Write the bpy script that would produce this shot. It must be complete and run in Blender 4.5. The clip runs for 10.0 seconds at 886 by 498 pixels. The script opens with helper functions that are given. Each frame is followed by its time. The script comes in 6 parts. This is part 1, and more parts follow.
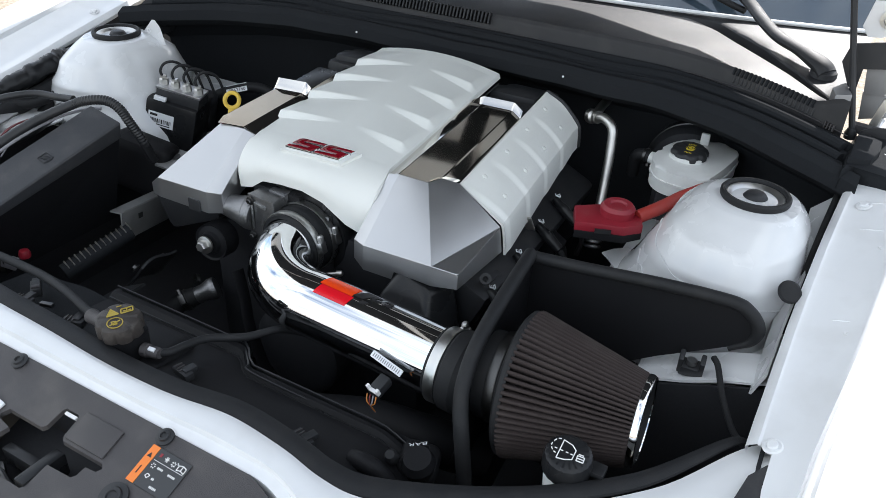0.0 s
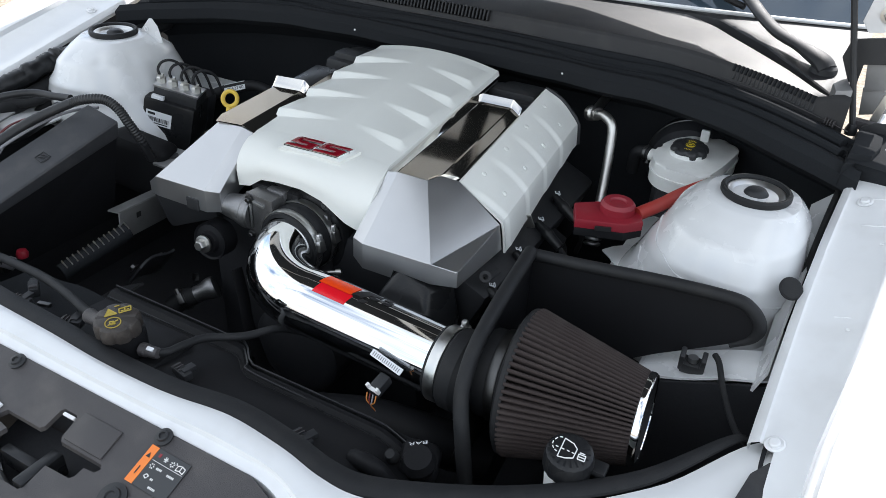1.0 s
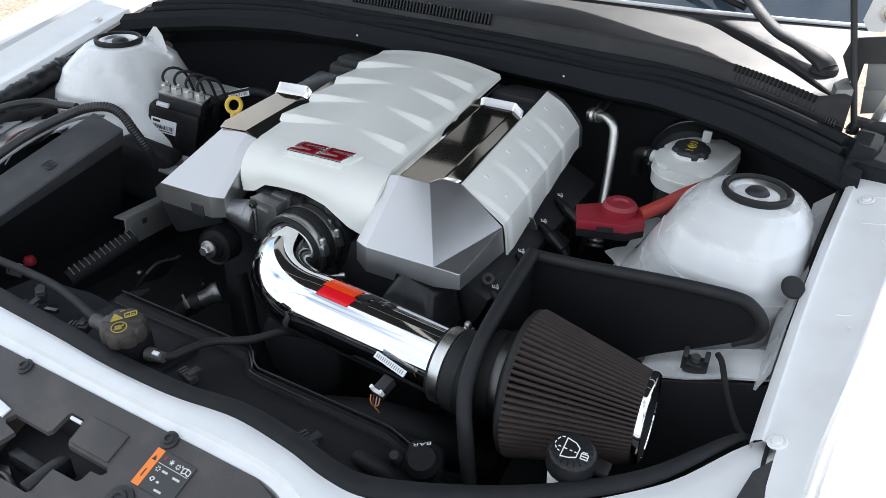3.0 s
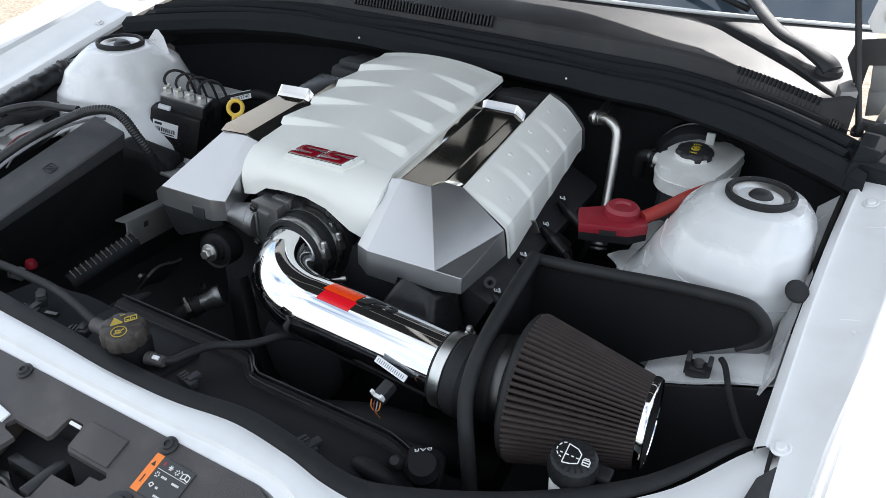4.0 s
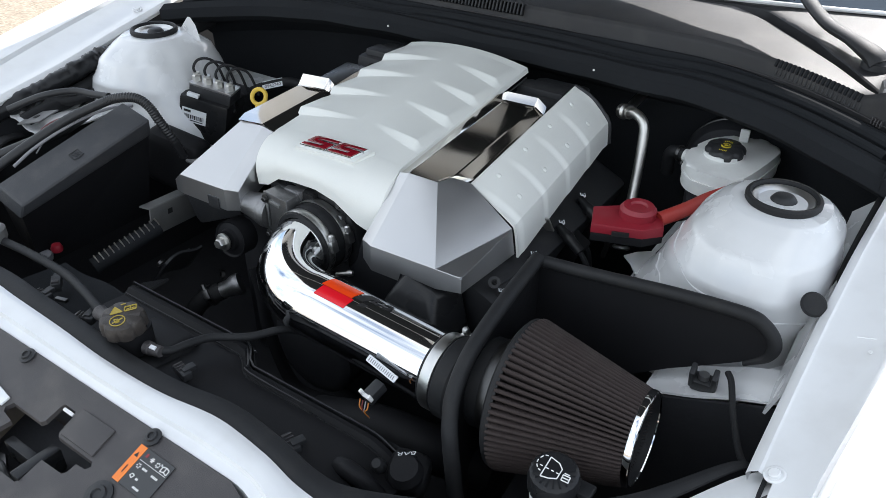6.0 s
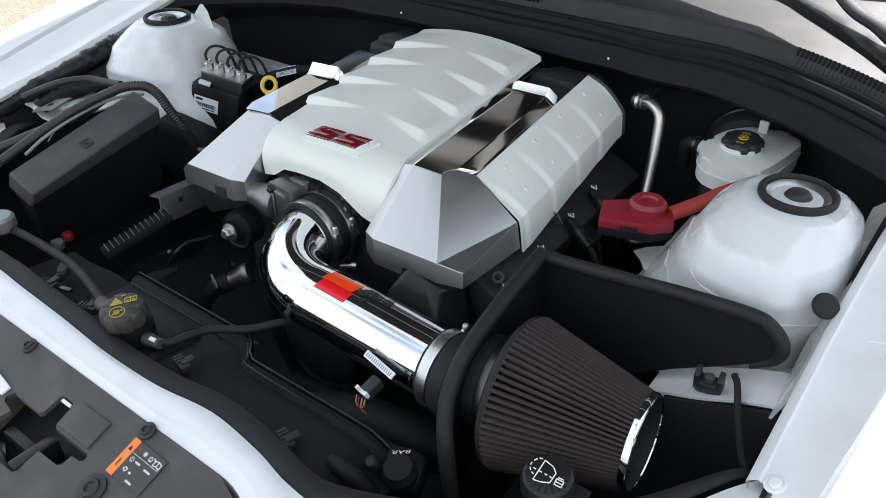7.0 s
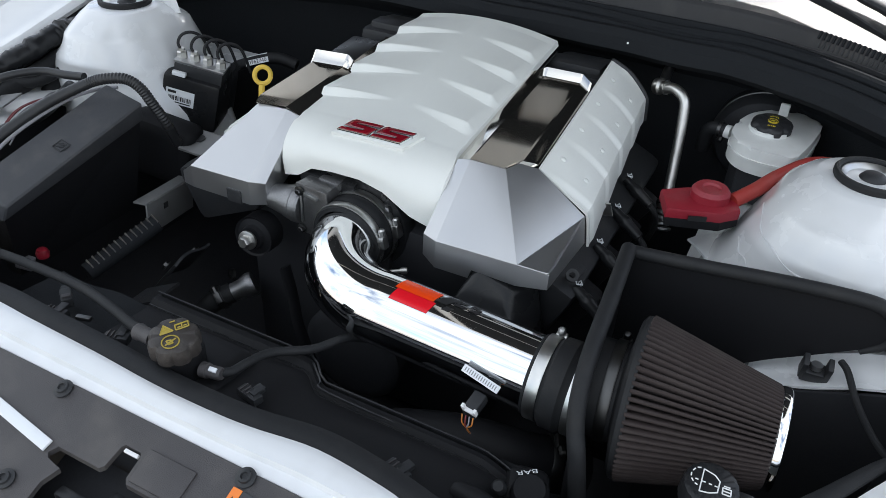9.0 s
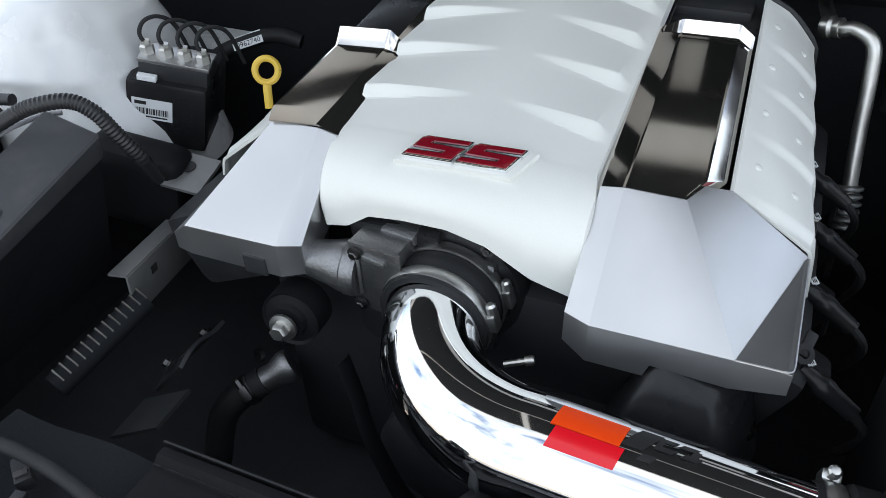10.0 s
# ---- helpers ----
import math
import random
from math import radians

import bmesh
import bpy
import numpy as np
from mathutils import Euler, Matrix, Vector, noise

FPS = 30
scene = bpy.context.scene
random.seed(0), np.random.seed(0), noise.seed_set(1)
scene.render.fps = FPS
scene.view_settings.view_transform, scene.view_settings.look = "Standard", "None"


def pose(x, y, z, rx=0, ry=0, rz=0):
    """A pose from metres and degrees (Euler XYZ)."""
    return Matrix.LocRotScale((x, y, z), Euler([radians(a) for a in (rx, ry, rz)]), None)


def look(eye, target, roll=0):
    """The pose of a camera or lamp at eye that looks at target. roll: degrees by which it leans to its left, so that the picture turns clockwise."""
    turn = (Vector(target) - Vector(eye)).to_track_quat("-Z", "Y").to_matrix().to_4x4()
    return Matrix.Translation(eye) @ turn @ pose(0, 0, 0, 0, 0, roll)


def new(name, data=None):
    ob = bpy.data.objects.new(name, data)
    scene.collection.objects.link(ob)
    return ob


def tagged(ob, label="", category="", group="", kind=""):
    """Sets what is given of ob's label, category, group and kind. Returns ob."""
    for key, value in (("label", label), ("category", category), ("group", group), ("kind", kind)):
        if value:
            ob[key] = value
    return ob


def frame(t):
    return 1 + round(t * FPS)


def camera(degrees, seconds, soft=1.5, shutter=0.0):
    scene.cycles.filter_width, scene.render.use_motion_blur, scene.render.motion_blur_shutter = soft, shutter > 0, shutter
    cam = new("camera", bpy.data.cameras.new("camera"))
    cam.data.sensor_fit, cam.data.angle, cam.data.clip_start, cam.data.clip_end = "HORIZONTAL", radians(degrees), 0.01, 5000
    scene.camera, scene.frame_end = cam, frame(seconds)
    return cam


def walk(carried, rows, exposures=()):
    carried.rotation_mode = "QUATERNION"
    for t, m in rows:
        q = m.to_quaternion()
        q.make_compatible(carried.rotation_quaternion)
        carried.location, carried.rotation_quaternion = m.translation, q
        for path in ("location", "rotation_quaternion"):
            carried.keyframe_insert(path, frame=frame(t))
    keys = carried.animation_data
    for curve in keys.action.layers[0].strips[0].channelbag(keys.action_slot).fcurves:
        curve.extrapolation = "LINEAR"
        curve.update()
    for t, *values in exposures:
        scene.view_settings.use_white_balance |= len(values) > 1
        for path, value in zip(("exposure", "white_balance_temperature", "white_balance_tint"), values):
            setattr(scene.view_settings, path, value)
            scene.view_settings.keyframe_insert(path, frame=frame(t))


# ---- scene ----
cam = camera(60.0, 10.0, soft=0.75)
PATH = [
    (0, (0.646, -0.955, 1.353), (-0.157, 0.548, 0.306), 2.9),
    (0.5, (0.648, -0.953, 1.355), (-0.151, 0.551, 0.306), 2.8),
    (1, (0.644, -0.952, 1.35), (-0.156, 0.55, 0.3), 2.7),
    (1.5, (0.645, -0.952, 1.351), (-0.161, 0.544, 0.295), 2.2),
    (2, (0.647, -0.954, 1.352), (-0.164, 0.539, 0.297), 2.1),
    (2.5, (0.652, -0.957, 1.35), (-0.163, 0.543, 0.307), 1.9),
    (4, (0.652, -0.948, 1.35), (-0.178, 0.548, 0.313), 1.6),
    (4.5, (0.654, -0.945, 1.35), (-0.183, 0.543, 0.308), 1.4),
    (5, (0.666, -0.93, 1.35), (-0.186, 0.545, 0.302), 1.4),
    (5.5, (0.687, -0.908, 1.353), (-0.224, 0.528, 0.299), 0.9),
    (7, (0.72, -0.843, 1.353), (-0.295, 0.478, 0.246), -0.8),
    (7.5, (0.716, -0.85, 1.351), (-0.294, 0.473, 0.242), -0.5),
    (7.8, (0.703, -0.864, 1.350), (-0.311, 0.452, 0.237), -0.8),
    (8, (0.681, -0.878, 1.343), (-0.307, 0.467, 0.241), -0.4),
    (8.2, (0.648, -0.892, 1.342), (-0.243, 0.526, 0.248), 0.1),
    (8.3, (0.621, -0.904, 1.341), (-0.230, 0.536, 0.244), 0.8),
    (8.5, (0.576, -0.924, 1.339), (-0.217, 0.559, 0.255), 1.4),
    (8.8, (0.518, -0.935, 1.333), (-0.208, 0.552, 0.209), 2.5),
    (9, (0.483, -0.916, 1.329), (-0.237, 0.566, 0.195), 2.8),
    (9.2, (0.435, -0.872, 1.326), (-0.265, 0.597, 0.163), 1.9),
    (9.3, (0.414, -0.84, 1.328), (-0.294, 0.617, 0.154), 0.4),
    (9.5, (0.363, -0.779, 1.306), (-0.339, 0.635, 0.078), -3.2),
    (9.6, (0.329, -0.748, 1.305), (-0.352, 0.629, 0.024), -4.3),
    (9.8, (0.274, -0.698, 1.279), (-0.380, 0.681, -0.012), -2.8),
    (10, (0.221, -0.656, 1.236), (-0.434, 0.746, -0.032), -2.8),
]
walk(cam, [(t, look(eye, target, roll)) for t, eye, target, roll in PATH], [(0, 0.65, 6400, 11), (8.0, 0.63, 6400, 11), (9.0, 0.60, 6400, 11), (10, 0.79, 6400, 11)])

# ---------------- world, sun, exposure ----------------
SUN_EL, SUN_AZ = 40.0, 4.0      # degrees; azimuth from the car's rear (+y) towards its driver side (+x)
world = bpy.data.worlds.new("sky")
scene.world = world
world.use_nodes = True
wn = world.node_tree.nodes
sky = wn.new("ShaderNodeTexSky")
sky.sky_type = "NISHITA"
sky.sun_disc = False
sky.sun_elevation = radians(SUN_EL)
sky.sun_rotation = radians(SUN_AZ)
wl = world.node_tree.links.new
wco = wn.new("ShaderNodeTexCoord")
cloud = wn.new("ShaderNodeTexNoise")
cloud.inputs["Scale"].default_value = 2.6
cloud.inputs["Detail"].default_value = 9.0
cloud.inputs["Roughness"].default_value = 0.58
wl(wco.outputs["Generated"], cloud.inputs["Vector"])
cover_share = wn.new("ShaderNodeMapRange")
cover_share.inputs[1].default_value, cover_share.inputs[2].default_value = 0.35, 0.57
wl(cloud.outputs["Fac"], cover_share.inputs[0])
cloudy = wn.new("ShaderNodeMix")
cloudy.data_type = "RGBA"
cloudy.inputs[7].default_value = (7.35, 7.85, 8.2, 1)
wl(cover_share.outputs[0], cloudy.inputs[0])
wl(sky.outputs["Color"], cloudy.inputs[6])
wl(cloudy.outputs[2], wn["Background"].inputs["Color"])
wn["Background"].inputs["Strength"].default_value = 0.15
sun = new("sun", bpy.data.lights.new("sun", "SUN"))
sun.data.energy = 5.0
sun.data.angle = radians(0.6)
sun.data.color = (1.0, 0.97, 0.93)
sd = Vector((math.sin(radians(SUN_AZ)) * math.cos(radians(SUN_EL)), math.cos(radians(SUN_AZ)) * math.cos(radians(SUN_EL)), math.sin(radians(SUN_EL))))
sun.matrix_world = look(sd * 30, (0, 0, 0))


# ---------------- materials ----------------
def material(name, color, rough=0.5, metal=0.0, grain=0.0, grain_scale=400.0, bump=0.0, bump_scale=600.0, stain=0.0, stain_scale=14.0,
             coat=0.0, spec=0.5, random_amount=0.0, transmission=0.0, rough_var=0.08, dust=0.0):
    m = bpy.data.materials.new(name)
    m.use_nodes = True
    nt = m.node_tree
    n, link = nt.nodes, nt.links.new
    b = n["Principled BSDF"]
    b.inputs["Roughness"].default_value = rough
    b.inputs["Metallic"].default_value = metal
    b.inputs["Coat Weight"].default_value = coat
    b.inputs["Coat Roughness"].default_value = 0.06
    b.inputs["Specular IOR Level"].default_value = spec
    b.inputs["Transmission Weight"].default_value = transmission
    tc = n.new("ShaderNodeTexCoord")
    out = None
    base = n.new("ShaderNodeRGB")
    base.outputs[0].default_value = (*color, 1)
    out = base.outputs[0]

    def mixed(a, factor_socket, color_b, mode="MIX"):
        mx = n.new("ShaderNodeMix")
        mx.data_type = "RGBA"
        mx.blend_type = mode
        link(factor_socket, mx.inputs[0])
        link(a, mx.inputs[6])
        mx.inputs[7].default_value = (*color_b, 1)
        return mx.outputs[2]

    def field(scale, lo, hi, detail=4.0, to=1.0):
        t = n.new("ShaderNodeTexNoise")
        t.inputs["Scale"].default_value = scale
        t.inputs["Detail"].default_value = detail
        link(tc.outputs["Object"], t.inputs["Vector"])
        r = n.new("ShaderNodeMapRange")
        r.inputs[1].default_value, r.inputs[2].default_value = lo, hi
        r.inputs[3].default_value, r.inputs[4].default_value = 0.0, to
        link(t.outputs["Fac"], r.inputs[0])
        return r.outputs[0]
    if grain:
        out = mixed(out, field(grain_scale, 0.4, 0.65, 2.0, grain), tuple(c * 0.45 for c in color))
    if stain:
        out = mixed(out, field(stain_scale, 0.45, 0.75, 6.0, stain), tuple(c * 0.55 + 0.01 for c in color))
    if dust:
        out = mixed(out, field(stain_scale * 2.3, 0.5, 0.72, 8.0, dust), (0.32, 0.29, 0.25))
    if random_amount:
        oi = n.new("ShaderNodeObjectInfo")
        mu = n.new("ShaderNodeMath")
        mu.operation = "MULTIPLY"
        link(oi.outputs["Random"], mu.inputs[0])
        mu.inputs[1].default_value = random_amount
        out = mixed(out, mu.outputs[0], tuple(c * 0.5 for c in color))
    link(out, b.inputs["Base Color"])
    if rough_var:
        rr = n.new("ShaderNodeMath")
        rr.operation = "ADD"
        link(field(stain_scale * 1.7, 0.35, 0.7, 5.0, rough_var), rr.inputs[0])
        rr.inputs[1].default_value = rough
        link(rr.outputs[0], b.inputs["Roughness"])
    if bump:
        t = n.new("ShaderNodeTexNoise")
        t.inputs["Scale"].default_value = bump_scale
        t.inputs["Detail"].default_value = 3.0
        link(tc.outputs["Object"], t.inputs["Vector"])
        bp = n.new("ShaderNodeBump")
        bp.inputs["Strength"].default_value = bump
        bp.inputs["Distance"].default_value = 0.002
        link(t.outputs["Fac"], bp.inputs["Height"])
        link(bp.outputs["Normal"], b.inputs["Normal"])
    return m


PAINT = material("white_body_paint", (0.76, 0.77, 0.78), 0.28, coat=0.5, stain=0.10, stain_scale=9, dust=0.10, bump=0.03, bump_scale=90)
APRON = material("white_inner_paint", (0.68, 0.69, 0.70), 0.22, coat=0.7, stain=0.07, stain_scale=13, dust=0.06, bump=0.02, bump_scale=60)
COVER = material("satin_white_cover", (0.735, 0.748, 0.718), 0.40, coat=0.15, grain=0.05, grain_scale=900, bump=0.05, bump_scale=1400, stain=0.06)
SILVER = material("silver_metallic_paint", (0.49, 0.495, 0.505), 0.30, metal=0.92, grain=0.10, grain_scale=2200, bump=0.03, bump_scale=2500)
POLISHED = material("polished_stainless", (0.74, 0.71, 0.66), 0.05, metal=1.0, rough_var=0.04, grain=0.03, stain=0.05)
CHROME = material("chrome_plating", (0.86, 0.87, 0.88), 0.035, metal=1.0, rough_var=0.03, stain=0.04)
STEEL = material("zinc_steel", (0.60, 0.59, 0.56), 0.34, metal=1.0, stain=0.3, stain_scale=60)
ALU = material("cast_aluminium", (0.42, 0.43, 0.43), 0.42, metal=1.0, grain=0.25, grain_scale=500, bump=0.25, bump_scale=500, stain=0.25, stain_scale=40)
PLASTIC = material("black_plastic", (0.025, 0.0262, 0.0287), 0.42, grain=0.2, grain_scale=900, bump=0.15, bump_scale=1200, dust=0.03, spec=0.35)
GLOSSY = material("glossy_black_plastic", (0.015, 0.0157, 0.0172), 0.26, grain=0.1, dust=0.03, spec=0.25)
RUBBER = material("black_rubber", (0.0140, 0.0147, 0.0162), 0.58, grain=0.2, bump=0.15, bump_scale=700, dust=0.02, spec=0.28)
GREYP = material("dark_grey_textured_plastic", (0.052, 0.048, 0.050), 0.50, grain=0.25, grain_scale=1100, bump=0.3, bump_scale=1500, stain=0.15, stain_scale=8, dust=0.10)
LID = material("charcoal_lid_plastic", (0.041, 0.0425, 0.047), 0.48, grain=0.15, grain_scale=900, bump=0.2, bump_scale=1300, dust=0.06, spec=0.35)
WIPERM = material("worn_black_wiper_paint", (0.024, 0.025, 0.028), 0.62, grain=0.2, grain_scale=500, bump=0.15, bump_scale=600, stain=0.2, stain_scale=20, dust=0.04)
COWLM = material("weathered_cowl_plastic", (0.027, 0.027, 0.029), 0.46, grain=0.2, grain_scale=700, bump=0.2, bump_scale=1000, stain=0.2, stain_scale=6, dust=0.07, spec=0.33)
# near-black for bay parts, and for shade painted on tank and ledge sheet
DARK = material("bay_and_shade_black", (0.031, 0.0320, 0.0360), 0.55, stain=0.4, stain_scale=18, grain=0.2, dust=0.01, spec=0.2)
MEDIA = material("pleated_cotton_media", (0.032, 0.0220, 0.0203), 0.85, grain=0.3, grain_scale=1500, bump=0.3, bump_scale=1500, stain=0.3, stain_scale=12, dust=0.04)
RED = material("red_plastic", (0.25, 0.012, 0.024), 0.42, grain=0.1, bump=0.1, dust=0.08)
CABLE = material("orange_red_cable", (0.36, 0.035, 0.028), 0.45, dust=0.08)
BADGE = material("red_enamel", (0.19, 0.0035, 0.012), 0.10, coat=0.8)
TANK = material("translucent_white_plastic", (0.80, 0.81, 0.79), 0.38, stain=0.15, stain_scale=20, transmission=0.08, dust=0.1)
YELLOW = material("yellow_plastic", (0.62, 0.42, 0.05), 0.4, stain=0.2, stain_scale=50)
YDIM = material("faded_yellow_ink", (0.36, 0.27, 0.035), 0.55, rough_var=0)
YINK = material("yellow_ink", (0.66, 0.52, 0.04), 0.5, rough_var=0)
WINK = material("white_ink", (0.75, 0.75, 0.74), 0.55, rough_var=0)
KINK = material("black_ink", (0.015, 0.015, 0.016), 0.5, rough_var=0)
PAPER = material("white_label_paper", (0.74, 0.76, 0.78), 0.5, stain=0.1, stain_scale=40)
STK_R = material("red_foil_sticker", (0.70, 0.006, 0.016), 0.25, coat=0.15, rough_var=0)
STK_O = material("orange_foil_sticker", (0.85, 0.062, 0.006), 0.25, coat=0.15, rough_var=0)
LORANGE = material("orange_label", (0.85, 0.22, 0.03), 0.42, rough_var=0, stain=0.1)
LDARK = material("dark_label_film", (0.03, 0.032, 0.035), 0.3, rough_var=0)
CAPM = material("brown_black_cap_plastic", (0.030, 0.025, 0.0225), 0.5, dust=0.12, stain_scale=30, bump=0.2)
SHIELD = material("black_powder_coat", (0.0110, 0.0112, 0.0126), 0.5, grain=0.2, grain_scale=900, bump=0.1, bump_scale=900, spec=0.15)
FELT = material("black_felt", (0.0225, 0.0244, 0.0272), 0.9, grain=0.3, grain_scale=700, bump=0.3, bump_scale=500, stain=0.3, stain_scale=5, spec=0.08)
LOOM = material("corrugated_loom", (0.018, 0.0188, 0.0208), 0.42, grain=0.2, dust=0.03)
GLASS = material("windscreen_glass", (0.03, 0.045, 0.06), 0.03, coat=1.0, rough_var=0.01)
CAST = material("dark_cast_metal", (0.25, 0.25, 0.255), 0.34, metal=0.9, grain=0.25, grain_scale=500, bump=0.25, bump_scale=500, stain=0.3, stain_scale=40)
GALV = material("galvanised_sheet", (0.26, 0.26, 0.26), 0.5, metal=0.5, stain=0.3, stain_scale=40)
CLAMP = material("stainless_band", (0.60, 0.60, 0.59), 0.30, metal=1.0, stain=0.2, stain_scale=60)
DULL = material("dull_steel", (0.10, 0.10, 0.10), 0.38, metal=1.0, stain=0.3, stain_scale=50)
WRED = material("red_wire", (0.14, 0.02, 0.022), 0.4)
WORG = material("orange_wire", (0.45, 0.16, 0.03), 0.4)
WGRY = material("grey_wire", (0.25, 0.25, 0.27), 0.4)


def ground_material():
    m = material("pale_gravel_asphalt", (0.40, 0.33, 0.25), 0.9, rough_var=0, bump=0.6, bump_scale=60)
    nt = m.node_tree
    n, link = nt.nodes, nt.links.new
    b = n["Principled BSDF"]
    tc = n.new("ShaderNodeTexCoord")
    v = n.new("ShaderNodeTexVoronoi")
    v.inputs["Scale"].default_value = 70
    link(tc.outputs["Object"], v.inputs["Vector"])
    r = n.new("ShaderNodeValToRGB")
    r.color_ramp.elements[0].color = (0.21, 0.165, 0.12, 1)
    r.color_ramp.elements[1].color = (0.46, 0.39, 0.30, 1)
    link(v.outputs["Color"], r.inputs["Fac"])
    link(r.outputs["Color"], b.inputs["Base Color"])
    return m


GRAVEL = ground_material()


# ---------------- mesh tools ----------------
def axis_pose(origin, direction, spin=0.0):
    """A pose whose local z runs along direction."""
    return Matrix.Translation(origin) @ Vector(direction).to_track_quat("Z", "Y").to_matrix().to_4x4() @ pose(0, 0, 0, 0, 0, spin)


def thing(name, base, label, category, group="", kind=""):
    return tagged(new(name), label, category, group, kind) if base is None else place(tagged(new(name), label, category, group, kind), base)


def place(ob, base):
    ob.location = base
    return ob


def origin_of(ob):
    p = Vector((0, 0, 0))
    while ob:
        p = p + ob.location
        ob = ob.parent
    return p


def part(name, bm, mat, parent=None, label="", sharp=32.0, smooth=True):
    """One mesh object from a bmesh in world coordinates, under a thing or a part."""
    bmesh.ops.remove_doubles(bm, verts=bm.verts, dist=1e-6)
    bmesh.ops.recalc_face_normals(bm, faces=bm.faces)
    if parent is not None:
        bmesh.ops.translate(bm, verts=bm.verts, vec=-origin_of(parent))
    limit = radians(sharp)
    for f in bm.faces:
        f.smooth = smooth
    for e in bm.edges:
        if len(e.link_faces) == 2 and e.calc_face_angle(0.0) > limit:
            e.smooth = False
    me = bpy.data.meshes.new(name)
    bm.to_mesh(me)
    bm.free()
    me.materials.append(mat)
    ob = new(name, me)
    ob.parent = parent
    if label:
        ob["label"] = label
    return ob


def solo(name, bm, mat, label, category, group="", kind="", sharp=32.0):
    return tagged(part(name, bm, mat, None, "", sharp), label, category, group, kind)


def fresh():
    return bmesh.new()


def box(bm, size, m=None, bevel=0.0, seg=2):
    tmp = bmesh.new()
    bmesh.ops.create_cube(tmp, size=1.0)
    bmesh.ops.scale(tmp, vec=size, verts=tmp.verts)
    if bevel:
        bmesh.ops.bevel(tmp, geom=tmp.edges[:], offset=bevel, segments=seg, affect="EDGES", profile=0.6)
    return merge(bm, tmp, m)


def merge(bm, tmp, m=None):
    if m is not None:
        bmesh.ops.transform(tmp, matrix=m, verts=tmp.verts)
    table = {v: bm.verts.new(v.co) for v in tmp.verts}
    for f in tmp.faces:
        try:
            bm.faces.new([table[v] for v in f.verts])
        except ValueError:
            pass
    tmp.free()
    return bm


def lathe(bm, profile, m=None, seg=32, wobble=None):
    """Revolve (radius, height) pairs about the local z axis."""
    tmp = bmesh.new()
    rings = []
    for k, (r, z) in enumerate(profile):
        if r < 1e-6:
            rings.append([tmp.verts.new((0, 0, z))])
        else:
            ring = []
            for i in range(seg):
                a = 2 * math.pi * i / seg
                rr = r if wobble is None else r * wobble(i, k)
                ring.append(tmp.verts.new((rr * math.cos(a), rr * math.sin(a), z)))
            rings.append(ring)
    for a, b in zip(rings, rings[1:]):
        for i in range(seg):
            j = (i + 1) % seg
            if len(a) == 1 and len(b) == 1:
                continue
            if len(a) == 1:
                tmp.faces.new((a[0], b[i], b[j]))
            elif len(b) == 1:
                tmp.faces.new((a[i], a[j], b[0]))
            else:
                tmp.faces.new((a[i], a[j], b[j], b[i]))
    return merge(bm, tmp, m)


def spline(points, steps=8):
    """A smooth line through the points (Catmull-Rom)."""
    p = [Vector(q) for q in points]
    p = [p[0] * 2 - p[1]] + p + [p[-1] * 2 - p[-2]]
    line = []
    for i in range(1, len(p) - 2):
        for s in range(steps):
            t = s / steps
            a, b, c, d = p[i - 1], p[i], p[i + 1], p[i + 2]
            line.append(0.5 * ((2 * b) + (c - a) * t + (2 * a - 5 * b + 4 * c - d) * t * t + (3 * b - a - 3 * c + d) * t ** 3))
    line.append(p[-2])
    return line


def sweep(bm, line, radius, seg=12, caps=True, squash=(1.0, 1.0)):
    """A round section along a line of points; radius a number or a function of the share of the way."""
    tmp = bmesh.new()
    line = [Vector(q) for q in line]
    rings, up = [], None
    for i, q in enumerate(line):
        d = (line[min(i + 1, len(line) - 1)] - line[max(i - 1, 0)]).normalized()
        if up is None:
            up = Vector((0, 0, 1)) if abs(d.z) < 0.9 else Vector((0, 1, 0))
        side = d.cross(up).normalized()
        up = side.cross(d).normalized()
        r = radius(i / (len(line) - 1)) if callable(radius) else radius
        rings.append([tmp.verts.new(q + r * (squash[0] * math.cos(2 * math.pi * k / seg) * side + squash[1] * math.sin(2 * math.pi * k / seg) * up)) for k in range(seg)])
    for a, b in zip(rings, rings[1:]):
        for k in range(seg):
            j = (k + 1) % seg
            tmp.faces.new((a[k], a[j], b[j], b[k]))
    if caps:
        tmp.faces.new(rings[0][::-1])
        tmp.faces.new(rings[-1])
    return merge(bm, tmp)


def prism(bm, outline, z0, z1, m=None, bevel=0.0):
    tmp = bmesh.new()
    low = [tmp.verts.new((x, y, z0)) for x, y in outline]
    high = [tmp.verts.new((x, y, z1)) for x, y in outline]
    n = len(outline)
    tmp.faces.new(low[::-1])
    top = tmp.faces.new(high)
    for i in range(n):
        tmp.faces.new((low[i], low[(i + 1) % n], high[(i + 1) % n], high[i]))
    if bevel:
        bmesh.ops.bevel(tmp, geom=list(top.edges), offset=bevel, segments=2, affect="EDGES", profile=0.6)
    return merge(bm, tmp, m)


def surface(bm, nu, nv, f, thick=0.0):
    """A sheet f(u, v) with u, v in 0..1; thick gives it a back."""
    tmp = bmesh.new()
    g = [[tmp.verts.new(f(i / (nu - 1), j / (nv - 1))) for j in range(nv)] for i in range(nu)]
    for i in range(nu - 1):
        for j in range(nv - 1):
            tmp.faces.new((g[i][j], g[i + 1][j], g[i + 1][j + 1], g[i][j + 1]))
    if thick:
        tmp.normal_update()
        geom = bmesh.ops.solidify(tmp, geom=tmp.faces[:], thickness=thick)
    return merge(bm, tmp)


